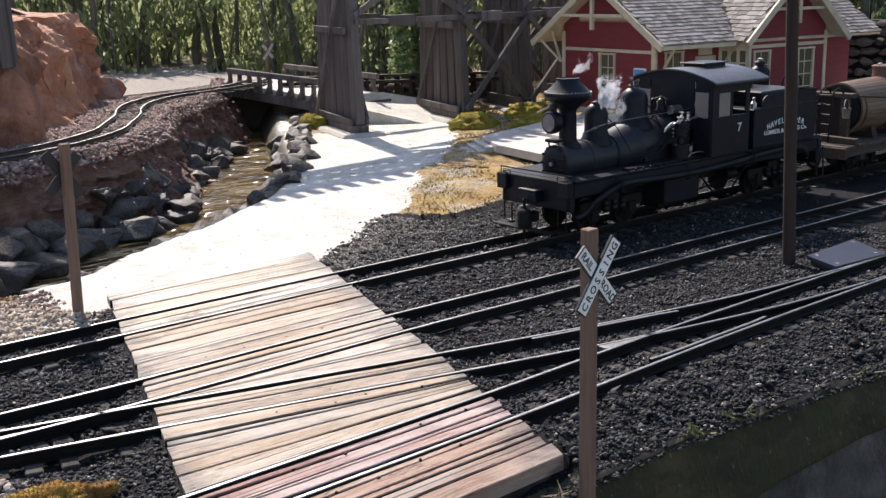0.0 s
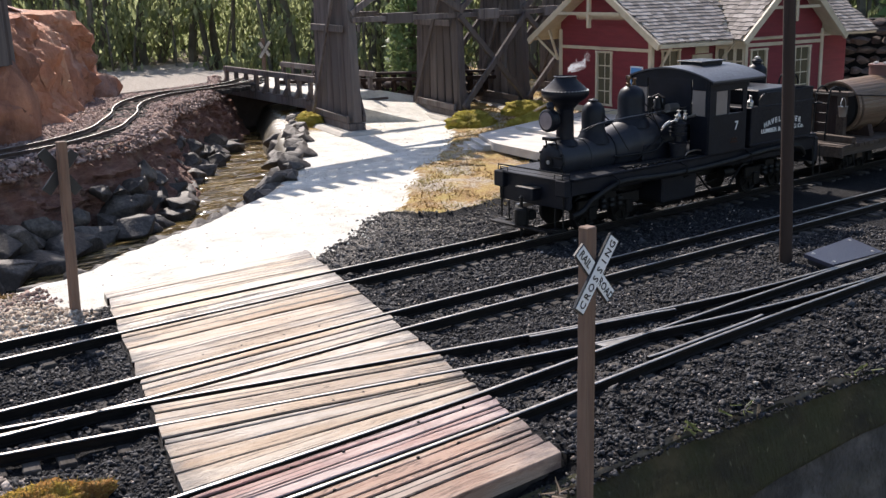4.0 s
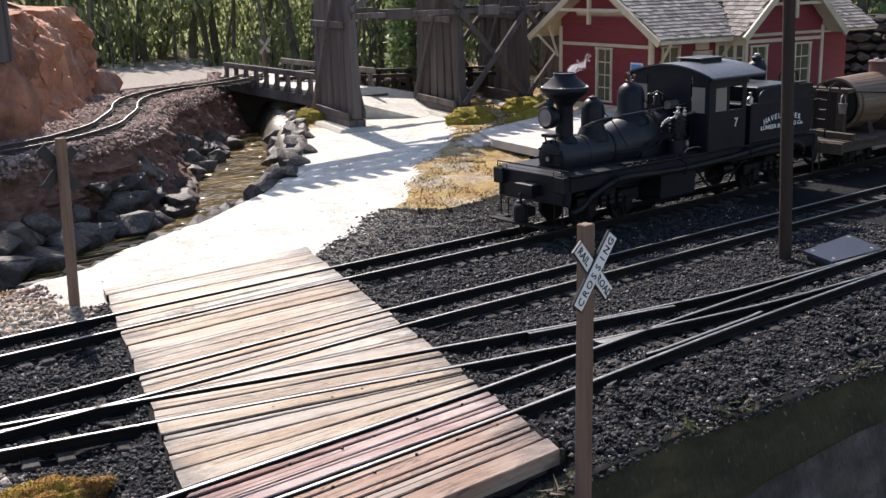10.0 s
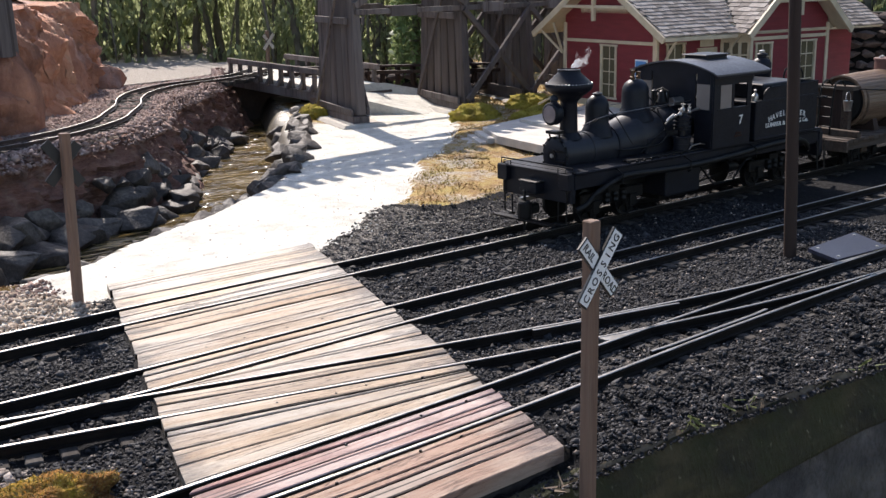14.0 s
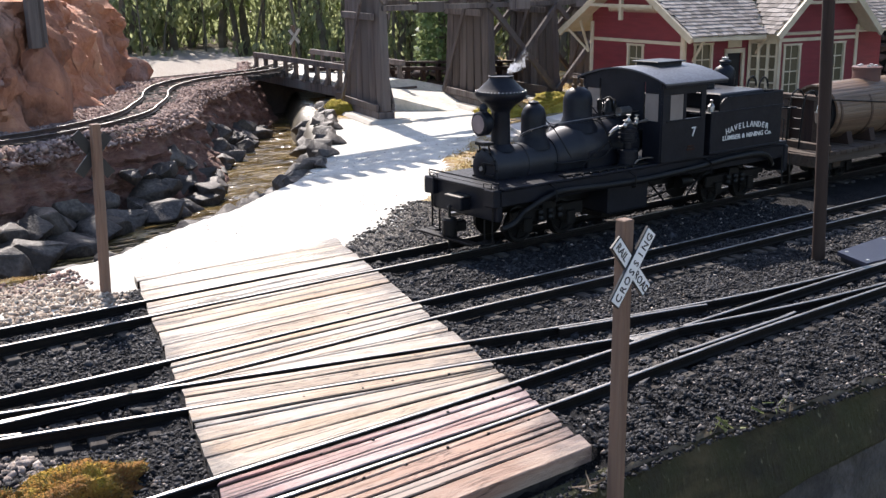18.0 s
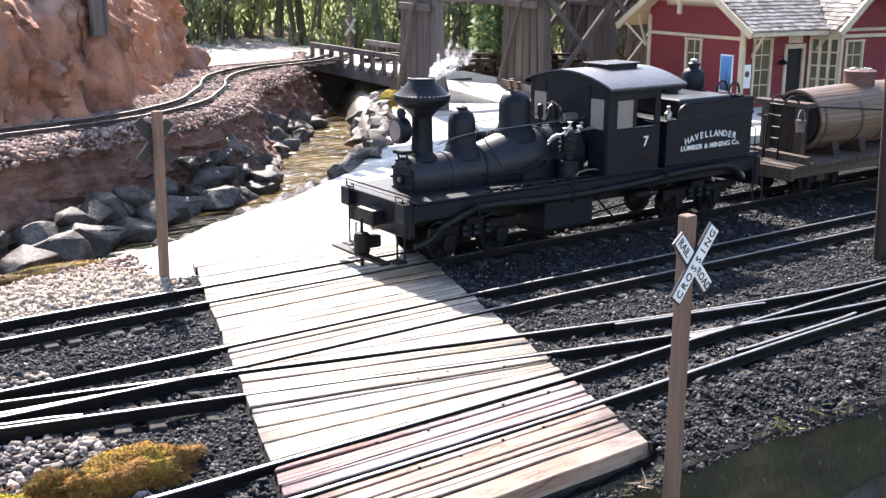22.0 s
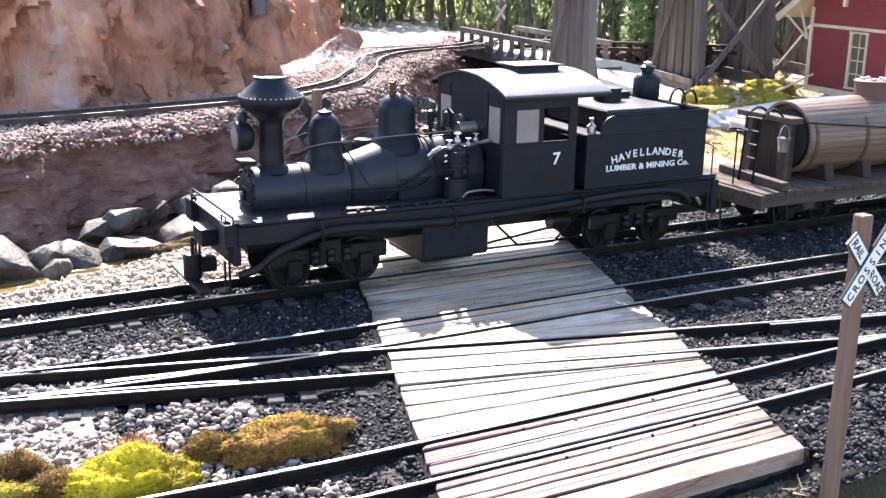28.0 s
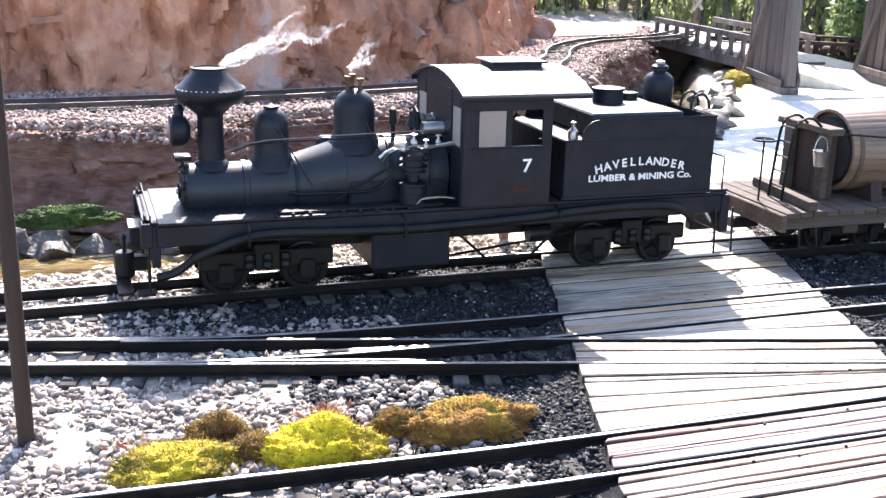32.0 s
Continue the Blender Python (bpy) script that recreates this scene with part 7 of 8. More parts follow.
# lone bent of the same trestle on the cliff
cliff_bent = thing("cliff_bent", "grey timber bent standing on the cliff", "trestle post")
cb = Vector((0.622, 1.75, 0.180))
for k in range(3):
    o = Vector((0.012 * k - 0.012, 0.020 * k - 0.02, 0))
    part("post", bar(cb + o, cb + o + Vector((-0.004, 0.006, 0.24)), 0.017, 0.017, 0.001, up=(1, 0, 0)), M_TIMBER, cliff_bent)
part("footing", lump(4, (0.05, 0.05, 0.10), 0.2, 3), M_CLIFF, cliff_bent, "rock under the post", True, Matrix.Translation(cb + Vector((0.0, 0.02, -0.085))))

# ---- bridge over the creek ----
bridge = thing("footbridge", "low timber bridge with railings across the creek", "bridge")
B0, B1 = Vector((1.42, 2.47, 0.057)), Vector((1.417, 2.06, 0.043))
ax_ = (B1 - B0).normalized()
perp = Vector((-ax_.y, ax_.x, 0)).normalized() * 0.17
part("deck", bar(B0 + perp / 2, B1 + perp / 2, 0.158, 0.010, 0.001), M_PATH, bridge, "pale sanded bridge deck")
for s in (0.02, 0.5, 0.98):
    part("stringer", bar(B0 + perp * s + Vector((0, 0, -0.016)), B1 + perp * s + Vector((0, 0, -0.016)), 0.02, 0.022, 0.001), M_TIMBER, bridge)
for s in (0.0, 1.0):
    o = perp * s
    rl = part("railing", bar(B0 + o + Vector((0, 0, 0.036)), B1 + o + Vector((0, 0, 0.042)), 0.009, 0.013, 0.0008), M_TIMBER, bridge, "grey timber railing")
    for k in range(9):
        p = B0.lerp(B1, (k + 0.2) / 8.6) + o
        part("rail_post", bar(p + Vector((0, 0, -0.012)), p + Vector((0, 0, 0.034)), 0.009, 0.009, 0.0006), M_TIMBER, rl)
        part("knee_brace", bar(p + perp.normalized() * (-0.002 if s == 0 else 0.002) + Vector((0, 0, 0.012)), p + perp.normalized() * (-0.014 if s == 0 else 0.014) + Vector((0, 0, -0.006)), 0.007, 0.007), M_TIMBER, rl)
for p in (B0 + ax_ * 0.0, B1):
    part("abutment", box((-0.015, -0.02, -0.16), (0.015, 0.20, -0.012), 0.003, Matrix.Translation(p) @ Matrix.Rotation(math.atan2(ax_.y, ax_.x), 4, "Z")), M_STONEWALL, bridge)
bm = bmesh.new()
top_e = [bm.verts.new(v) for v in ((1.41, 2.059, 0.047), (1.60, 2.059, 0.047), (1.86, 2.02, -0.0085), (1.56, 1.86, -0.0085))]
low_e = [bm.verts.new((v.co.x, v.co.y, -0.03)) for v in top_e]
bm.faces.new(top_e)
bm.faces.new(low_e[::-1])
for k in range(4):
    bm.faces.new((top_e[k], top_e[(k + 1) % 4], low_e[(k + 1) % 4], low_e[k]))
tagged(part("bridge_ramp", bm, M_PATH), "sanded ramp from the path up to the bridge", "ramp", kind="structure")
road = thing("ledge_road", "pale sanded track bed leading to the bridge", "road", kind="structure")
part("surface", prism([(1.08, 2.36), (1.25, 2.40), (1.40, 2.475), (1.60, 2.475), (1.66, 2.80), (1.0, 2.80)], LEDGE_Z - 0.02, LEDGE_Z + 0.005, "z"), M_GRAVEL, road)

# ---- signs and posts ----
def crossbuck(at, scale=1.0, height=0.150, label="", lettered=True, lean=0.0, width=0.0078, wood=None, paint=None):
    t = thing("crossing_sign", label, "sign", "crossing signs", at=at @ Matrix.Rotation(lean, 4, "Y"))
    w = width * scale / 2
    bm = box((-w, -w, -0.088 if lettered else -0.03), (w, w, height), 0.0006)
    part("post", bm, wood or M_POST, t, "square sawn wooden post")
    zc = height - 0.0275 * scale
    for ang, ln, y, words_ in ((52, 0.0500, -w - 0.0022, ("CROSSING",)), (-50, 0.0440, -w - 0.0009, ("RAIL", "ROAD"))):
        m = Matrix.Translation((0.001, y, zc)) @ Matrix.Rotation(radians(-ang), 4, "Y")
        L, H_ = ln * scale / 2, 0.0048 * scale
        board = part("board", box((-L, -0.0006, -H_), (L, 0.0012, H_), 0.0002, m), M_INK, t, "white board with black edge")
        part("board_face", box((-L + 0.0008, -0.0009, -H_ + 0.0008), (L - 0.0008, -0.0006, H_ - 0.0008), 0.0, m), paint or M_WHITE, board)
        if lettered:
            if len(words_) == 1:
                for k, ch in enumerate(words_[0]):
                    words(ch, 0.0068 * scale, m @ Matrix.Translation(((k - 3.5) * 0.0058 * scale, -0.0010, -0.0024 * scale)), M_INK, board, "letter", 0.0001, 1.0, 0.0001)
            else:
                for word, x in ((words_[0], -0.0138 * scale), (words_[1], 0.0138 * scale)):
                    words(word, 0.0066 * scale, m @ Matrix.Translation((x, -0.0010, -0.0024 * scale)), M_INK, board, "lettering", 0.0001, 0.95, 0.0001)
    return t


crossbuck(Matrix.Translation((0.462, 0.387, 0.0)), 0.98, 0.1545, "white railroad crossing crossbuck on a square wooden post", lean=0.0)
crossbuck(Matrix.Translation((0.394, 0.980, -0.014)) @ Matrix.Rotation(radians(180), 4, "Z"), 1.06, 0.169, "crossing sign seen from its dark back on a weathered post", False, lean=-0.02)
crossbuck(Matrix.Translation((1.63, 2.62, 0.02)), 1.1, 0.135, "small dull grey crossing sign beyond the bridge", False, paint=M_CONCRETE)


def pole(x, y, z, height, r, label, lean=(0, 0)):
    t = thing("telegraph_pole", label, "pole")
    t.matrix_basis = Matrix.Translation((x, y, z))
    part("shaft", turned([(0, -0.03), (r * 1.1, -0.03), (r, height * 0.5), (r * 0.9, height), (0, height + 0.002)], 12, Matrix(((1, 0, lean[0], 0), (0, 1, lean[1], 0), (0, 0, 1, 0), (0, 0, 0, 1)))), M_DARKPOST, t, smooth=True)
    return t


pole(1.031, 0.607, -0.012, 0.62, 0.0062, "tall dark brown pole standing in the cinders", (-0.02, 0.03))
pole(-0.052, 0.642, -0.010, 0.45, 0.0045, "slender dark brown pole in pale gravel")

lid = thing("junction_box", "flat dark blue metal box lid in the cinders", "box")
part("base", prism([(1.019, 0.546), (1.038, 0.585), (1.133, 0.589), (1.100, 0.538)], -0.014, -0.0035, "z"), M_INK, lid)
part("lid", prism([(1.015, 0.543), (1.036, 0.5885), (1.138, 0.593), (1.102, 0.534)], -0.0035, 0.0005, "z"), M_BOX, lid, "dark blue scuffed metal lid")
for x, y in ((1.026, 0.548), (1.042, 0.581), (1.124, 0.585), (1.094, 0.542)):
    part("screw", turned([(0, 0.0005), (0.002, 0.0005), (0.002, 0.0014), (0, 0.0016)], 8, Matrix.Translation((x, y, 0))), M_STEEL, lid)

# ---- boulders ----
boulder_meshes = []


def rock_mesh(seed):
    """A broken block of stone: the hull of a few points, its faces roughened and its edges worn."""
    r = random.Random(seed)
    bm = bmesh.new()
    for k in range(15):
        d = Vector((r.gauss(0, 1), r.gauss(0, 1), r.gauss(0, 0.9))).normalized() * r.uniform(0.86, 1.08)
        bm.verts.new((d.x, d.y * 0.8, d.z * 0.74))
    bmesh.ops.convex_hull(bm, input=bm.verts)
    bmesh.ops.delete(bm, geom=[v for v in bm.verts if not v.link_faces], context="VERTS")
    bmesh.ops.dissolve_limit(bm, angle_limit=0.30, verts=bm.verts, edges=bm.edges)
    bmesh.ops.bevel(bm, geom=bm.edges[:], offset=0.055, segments=2, affect="EDGES", profile=0.5)
    bmesh.ops.triangulate(bm, faces=bm.faces)
    bmesh.ops.subdivide_edges(bm, edges=[e for e in bm.edges if e.calc_length() > 0.35], cuts=2)
    off = Vector((seed * 3.1, seed * 1.7, seed))
    for v in bm.verts:
        d = v.co.normalized()
        v.co += d * (0.055 * noise.noise(v.co * 2.4 + off) + 0.03 * noise.noise(v.co * 7 + off))
    return bm


for k in range(9):
    me = mesh_of(rock_mesh(k + 3), "boulder")
    shade(me, 0.42)
    me.materials.append(M_BOULDER)
    boulder_meshes.append(me)


def boulder(x, y, z, s, seed, label="grey angular boulder at the creek edge", mat=None):
    r = random.Random(seed)
    me = boulder_meshes[seed % 9]
    ob = new("boulder", me)
    ob.matrix_basis = Matrix.Translation((x, y, z)) @ Euler((r.uniform(-0.4, 0.4), r.uniform(-0.4, 0.4), r.uniform(0, 6.3))).to_matrix().to_4x4() @ Matrix.Diagonal((s * r.uniform(0.9, 1.35), s * r.uniform(0.9, 1.2), s * r.uniform(0.8, 1.15), 1))
    tagged(ob, label, "boulder", "creek boulders")


far_bank = smooth_line([(-0.3, 1.23), (0.0, 1.225), (0.126, 1.215), (0.219, 1.24), (0.288, 1.245), (0.344, 1.27), (0.43, 1.315), (0.52, 1.385), (0.62, 1.465), (0.74, 1.505), (0.84, 1.635), (0.96, 1.83), (1.10, 2.0), (1.22, 2.15)], 0.033)
for i, p in enumerate(far_bank):
    d = (far_bank[min(i + 1, len(far_bank) - 1)] - far_bank[max(i - 1, 0)]).normalized()
    back = Vector((-d.y, d.x, 0))
    tiers = ((0.006, -0.060, 0.030, 0.046),) if p.x < 0.22 else ((0.004, -0.056, 0.034, 0.050), (0.045, -0.036, 0.026, 0.038)) if p.x < 0.42 else ((0.0, -0.054, 0.034, 0.054), (0.032, -0.026, 0.026, 0.042)) if p.x < 0.62 else ((-0.004, -0.058, 0.030, 0.046), (0.026, -0.032, 0.026, 0.042), (0.048, -0.002, 0.020, 0.034))
    for k, (b, z, s0, s1) in enumerate(tiers):
        q = p + back * b
        boulder(q.x + rnd.uniform(-0.012, 0.012), q.y + rnd.uniform(-0.010, 0.010), z + rnd.uniform(-0.008, 0.010), rnd.uniform(s0, s1), i * 3 + k)
near_bank = smooth_line([(0.92, 1.455), (0.985, 1.54), (1.07, 1.645), (1.155, 1.775), (1.245, 1.915), (1.325, 2.03), (1.40, 2.14)], 0.040)
for i, p in enumerate(near_bank):
    boulder(p.x - 0.02 + rnd.uniform(-0.008, 0.008), p.y + rnd.uniform(-0.01, 0.01), -0.036 + rnd.uniform(-0.006, 0.006), rnd.uniform(0.028, 0.040), i + 5, "pale grey boulder on the path side of the creek")
    for k in range(2):
        boulder(p.x + 0.014 + rnd.uniform(-0.012, 0.012), p.y - 0.008 + rnd.uniform(-0.014, 0.014), -0.008, rnd.uniform(0.017, 0.028), i + 2 + 4 * k, "pale grey boulder on the path side of the creek")
lip = smooth_line([(0.41, 1.10), (0.464, 1.118), (0.526, 1.165), (0.605, 1.21), (0.682, 1.247), (0.756, 1.302), (0.846, 1.358), (0.90, 1.43)], 0.034)
for i, p in enumerate(lip):
    boulder(p.x, p.y + 0.012, -0.024, rnd.uniform(0.018, 0.028), i + 4, "low pale stone edging the sand path")
OUTCROP = mesh_of(lump(5.2, (0.058, 0.045, 0.042), 0.35, 4, 0.55), "outcrop")
shade(OUTCROP, 0.5)
OUTCROP.materials.append(M_CLIFF)
oc = tagged(new("outcrop", OUTCROP), "low red sandstone outcrop at the end of the cliff", "rock")
oc.matrix_basis = Matrix.Translation((1.035, 2.335, LEDGE_Z + 0.016))
boulder(0.153, 1.016, -0.004, 0.016, 6, "small rusty stone beside the track")
boulder(0.075, 1.0, -0.008, 0.010, 7, "small pale stone beside the track")

# ---- moss cushions ----
# darker green moss: the shade of the far bank is put into its colour
M_MOSS_DARK = material("shaded_green_moss", moss_build([(0.018, 0.032, 0.005), (0.036, 0.064, 0.008), (0.065, 0.10, 0.012)]), 0.95)
M_MOSS_LIME = material("sunlit_yellow_green_moss", moss_build([(0.12, 0.080, 0.016), (0.30, 0.23, 0.025), (0.46, 0.37, 0.05), (0.40, 0.25, 0.07)]), 0.95)


M_MOSS_OLIVE = material("olive_yellow_moss", moss_build([(0.06, 0.042, 0.010), (0.24, 0.165, 0.012), (0.50, 0.37, 0.012), (0.66, 0.50, 0.02)]), 0.95)
M_FUZZ_YELLOW = material("yellow_moss_tips", leaf_build([(0.07, 0.045, 0.010), (0.26, 0.18, 0.010), (0.60, 0.44, 0.012), (0.84, 0.64, 0.03)], 0.3), 0.8)
M_FUZZ_RUST = material("rusty_moss_tips", leaf_build([(0.028, 0.015, 0.008), (0.12, 0.050, 0.013), (0.25, 0.115, 0.018), (0.34, 0.25, 0.03)], 0.3), 0.8)


def cushion(x, y, rx, ry, hgt, seed, mat, label):
    t = thing("moss_cushion", label, "moss", "moss cushions")
    t.matrix_basis = Matrix.Translation((x, y, -0.010))
    bm = bmesh.new()
    bmesh.ops.create_icosphere(bm, subdivisions=5, radius=1.0)
    off = Vector((seed * 4.1, seed * 2.3, seed))
    for v in bm.verts:
        d = v.co.normalized()
        k = 1 + 0.26 * noise.noise(d * 1.6 + off) + 0.12 * noise.noise(d * 4 + off) + 0.13 * noise.noise(d * 13 + off) + 0.10 * noise.noise(d * 30 + off)
        z = max(d.z, -0.15)
        v.co = Vector((d.x * rx, d.y * ry, z * hgt)) * k
    me = mesh_of(bm, "cushion")
    shade(me, 3.0)
    part("cushion", me, mat, t)
    # short stalks all over it
    g = np.random.default_rng(seed)
    tips, quads = [], []
    co = np.array([v.co[:] for v in me.vertices])
    no = np.array([v.normal[:] for v in me.vertices])
    pick = g.integers(0, len(co), int(3500 + 190000 * rx * ry * 12))
    for i in pick:
        if no[i][2] < -0.1:
            continue
        p, q = Vector(co[i]), Vector(no[i])
        q = (q + Vector(g.normal(0, 0.35, 3)) + Vector((0, 0, 0.35))).normalized() * g.uniform(0.0010, 0.0028)
        s = q.orthogonal().normalized() * 0.00045
        b = len(tips)
        tips += [p - s, p + s, p + q]
        quads.append((b, b + 1, b + 2))
    fz = from_arrays("fuzz", tips, quads)
    part("fuzz", fz, {M_MOSS_GREEN: M_FUZZ_YELLOW, M_MOSS_OLIVE: M_FUZZ_YELLOW, M_MOSS_RUST: M_FUZZ_RUST}.get(mat, mat), t)["kind"] = "stuff"


cushion(0.030, 0.581, 0.038, 0.019, 0.014, 1, M_MOSS_OLIVE, "patchy yellow-green moss cushion in pale gravel")
cushion(0.057, 0.612, 0.021, 0.012, 0.016, 2, M_MOSS_RUST, "small rusty brown moss cushion")
cushion(0.076, 0.590, 0.017, 0.012, 0.011, 3, M_MOSS_RUST, "low rusty moss tuft between cushions")
cushion(0.113, 0.576, 0.034, 0.021, 0.021, 4, M_MOSS_GREEN, "bright yellow-green moss cushion beside the rail")
cushion(0.163, 0.595, 0.016, 0.011, 0.013, 5, M_MOSS_RUST, "small dark rusty moss cushion")
cushion(0.210, 0.582, 0.041, 0.020, 0.020, 6, M_MOSS_RUST, "large rust and olive moss cushion beside the rail")
cushion(0.315, 1.072, 0.055, 0.010, 0.007, 15, M_MOSS, "thin yellow lichen on the sandy creek bank")
cushion(1.20, 1.33, 0.045, 0.04, 0.010, 7, M_MOSS, "low golden moss beside the sand path")
cushion(1.06, 1.20, 0.04, 0.03, 0.006, 8, M_MOSS, "low golden moss beside the sand path")
cushion(1.36, 2.0, 0.030, 0.035, 0.03, 9, M_MOSS_LIME, "yellow moss cushion on the creek bank")
cushion(1.57, 1.70, 0.06, 0.05, 0.035, 10, M_MOSS_LIME, "yellow-green moss beside the trestle foot")
cushion(1.66, 1.60, 0.07, 0.05, 0.03, 11, M_MOSS_LIME, "yellow-green moss beside the platform")
cushion(1.80, 1.76, 0.07, 0.05, 0.035, 12, M_MOSS_LIME, "yellow-green moss beside the trestle foot")
cushion(-0.30, 1.20, 0.05, 0.03, 0.04, 13, M_MOSS_DARK, "green moss cushion on the creek rocks")
cushion(-0.02, 1.165, 0.050, 0.022, 0.016, 14, M_MOSS_DARK, "green moss cushion on the creek rocks")


def tuft(x, y, label, tones, seed, n=60, h=0.018):
    t = thing("tuft", label, "plant")
    t.matrix_basis = Matrix.Translation((x, y, -0.010))
    g = np.random.default_rng(seed)
    vs, fs = [], []
    for k in range(n):
        p = Vector((g.normal(0, 0.008), g.normal(0, 0.005), 0))
        q = p + Vector((g.normal(0, 0.006), g.normal(0, 0.006), g.uniform(0.4, 1) * h))
        s = Vector((0.0012, 0.0006, 0))
        b = len(vs)
        vs += [p - s, p + s, q + s * 0.6, q + Vector((0, 0, 0.002)), q - s * 0.6]
        fs.append((b, b + 1, b + 2, b + 3, b + 4))
    part("foliage", from_arrays("foliage", vs, fs), tones, t)["kind"] = "stuff"


M_REDTUFT = material("red_sprig", leaf_build([(0.30, 0.035, 0.025), (0.42, 0.075, 0.06), (0.34, 0.12, 0.09)], 0.3), 0.8)
tuft(0.127, 0.624, "small red stonecrop among pale gravel", M_REDTUFT, 3, 40, 0.007)
M_GRASS = material("grass_blade", leaf_build([(0.03, 0.045, 0.012), (0.07, 0.09, 0.02), (0.14, 0.14, 0.035)], 0.3), 0.7)
M_DRYLEAF = material("dry_leaf", leaf_build([(0.06, 0.038, 0.025), (0.13, 0.085, 0.055), (0.20, 0.15, 0.105)], 0.2), 0.8)
tuft(0.586, 0.4005, "sparse yellow-green grass on the rim of the wall", M_GRASS, 5, 10, 0.006)
tuft(0.640, 0.3945, "sparse yellow-green grass on the rim of the wall", M_GRASS, 6, 7, 0.005)
tuft(0.775, 0.3820, "sparse yellow-green grass on the rim of the wall", M_GRASS, 7, 8, 0.005)
tuft(0.447, 0.3990, "dry leaves and twigs caught at the sign post", M_DRYLEAF, 8, 6, 0.004)
tuft(0.150, 0.5560, "dry brown moss litter beside the rail", M_DRYLEAF, 9, 26, 0.005)
tuft(0.01, 0.61, "small reddish stonecrop among pale gravel", M_REDTUFT, 4, 24, 0.006)


def moss_blades(name, seed, n, x0, x1, y0, y1, label):
    g = np.random.default_rng(seed)
    px, py = g.uniform(x0, x1, n), g.uniform(y0, y1, n)
    z, k = land(px + g.normal(0, 0.012, n), py + g.normal(0, 0.012, n))
    ok = (k == 3) & (wobble(px, py, 16.0, 6.0) + 0.6 * wobble(px, py, 45.0, 2.0) > -0.02)
    px, py = px[ok], py[ok]
    z, _ = land(px, py)
    vs, fs = [], []
    for a, b, c in zip(px, py, z):
        h_ = g.uniform(0.0015, 0.0055)
        d = g.normal(0, 0.004, 2)
        s = g.normal(0, 1, 2)
        s = s / np.linalg.norm(s) * 0.0010
        i = len(vs)
        vs += [(a - s[0], b - s[1], c), (a + s[0], b + s[1], c), (a + d[0], b + d[1], c + h_)]
        fs.append((i, i + 1, i + 2))
    me = from_arrays(name, vs, fs)
    me.materials.append(M_SPRIG)
    tagged(new(name, me), label, "moss", kind="stuff")


moss_blades("moss_carpet", 21, 75000, 0.90, 2.3, 1.04, 2.3, "golden and olive moss carpet on the ground")

# ---- hedge ----
def arc_at(az, r):
    return r * math.sin(radians(az)), r * math.cos(radians(az))


def leaf_cloud(name, seed, spots, size, mat, label, category, kind="stuff", parent=None, hang=0.0):
    g = np.random.default_rng(seed)
    n = len(spots)
    a = g.normal(0, 1, (n, 3))
    a[:, 2] = a[:, 2] + np.where(a[:, 2] < 0, -hang, hang)
    a /= np.linalg.norm(a, axis=1, keepdims=True)
    b = np.cross(a, g.normal(0, 1, (n, 3)))
    b /= np.linalg.norm(b, axis=1, keepdims=True)
    ln = g.uniform(size[0], size[1], n)[:, None]
    v = np.stack([spots - a * ln, spots + b * ln * 0.42, spots + a * ln, spots - b * ln * 0.42], 1).reshape(-1, 3)
    me = bpy.data.meshes.new(name)
    me.vertices.add(4 * n)
    me.vertices.foreach_set("co", v.reshape(-1).astype(np.float32))
    me.loops.add(4 * n)
    me.loops.foreach_set("vertex_index", np.arange(4 * n, dtype=np.int32))
    me.polygons.add(n)
    me.polygons.foreach_set("loop_start", np.arange(0, 4 * n, 4, dtype=np.int32))
    me.update(calc_edges=True)
    me.materials.append(mat)
    if parent is not None:
        return part(name, me, None, parent)
    return tagged(new(name, me), label, category, kind=kind)


g = np.random.default_rng(31)


def hedge_spots(n, az0, az1, r0, r1, z0, z1, clump=0.0):
    az, r, z = g.uniform(az0, az1, n), g.uniform(r0, r1, n), g.uniform(z0, z1, n)
    sp = np.stack([r * np.sin(np.radians(az)), r * np.cos(np.radians(az)), z], 1)
    if clump:
        f = wobble(sp[:, 0], sp[:, 1] + 1.7 * sp[:, 2], 3.2, 4.0) + 0.5 * wobble(sp[:, 0], sp[:, 1] + 2.3 * sp[:, 2], 8.0, 9.0)
        sp = sp[f > clump]
    return sp


leaf_cloud("hedge_foliage", 32, hedge_spots(66000, 4, 64, 3.4, 4.1, -0.02, 0.38, -0.10), (0.007, 0.020), M_LEAF, "backlit green hedge leaves", "hedge", hang=1.6)
leaf_cloud("hedge_top", 33, hedge_spots(3500, 4, 64, 3.6, 4.2, 0.38, 0.50, 0.0), (0.016, 0.032), M_LEAF, "upper leaves of the green hedge", "hedge")
leaf_cloud("dark_shrubs", 34, hedge_spots(30000, 60, 100, 3.3, 4.2, -0.02, 1.1, -0.1), (0.02, 0.04), M_CONIFER, "dark dense shrubs behind the stone wall", "shrub")
hedge = thing("hedge_stems", "upright dark stems of the hedge", "hedge")
r_ = random.Random(77)
for k in range(290):
    x, y = arc_at(r_.uniform(4, 64), r_.uniform(3.38, 4.0))
    rad = r_.choice((0.003, 0.004, 0.005, 0.007, 0.010, 0.014))
    lean_ = r_.uniform(-0.03, 0.03)
    pts = [Vector((x, y, -0.04))]
    for j in range(4):
        pts.append(pts[-1] + Vector((lean_ + r_.uniform(-0.016, 0.016), r_.uniform(-0.025, 0.025), 0.14)))
    part("stem", tube(pts, rad, 5), M_STEM, hedge)
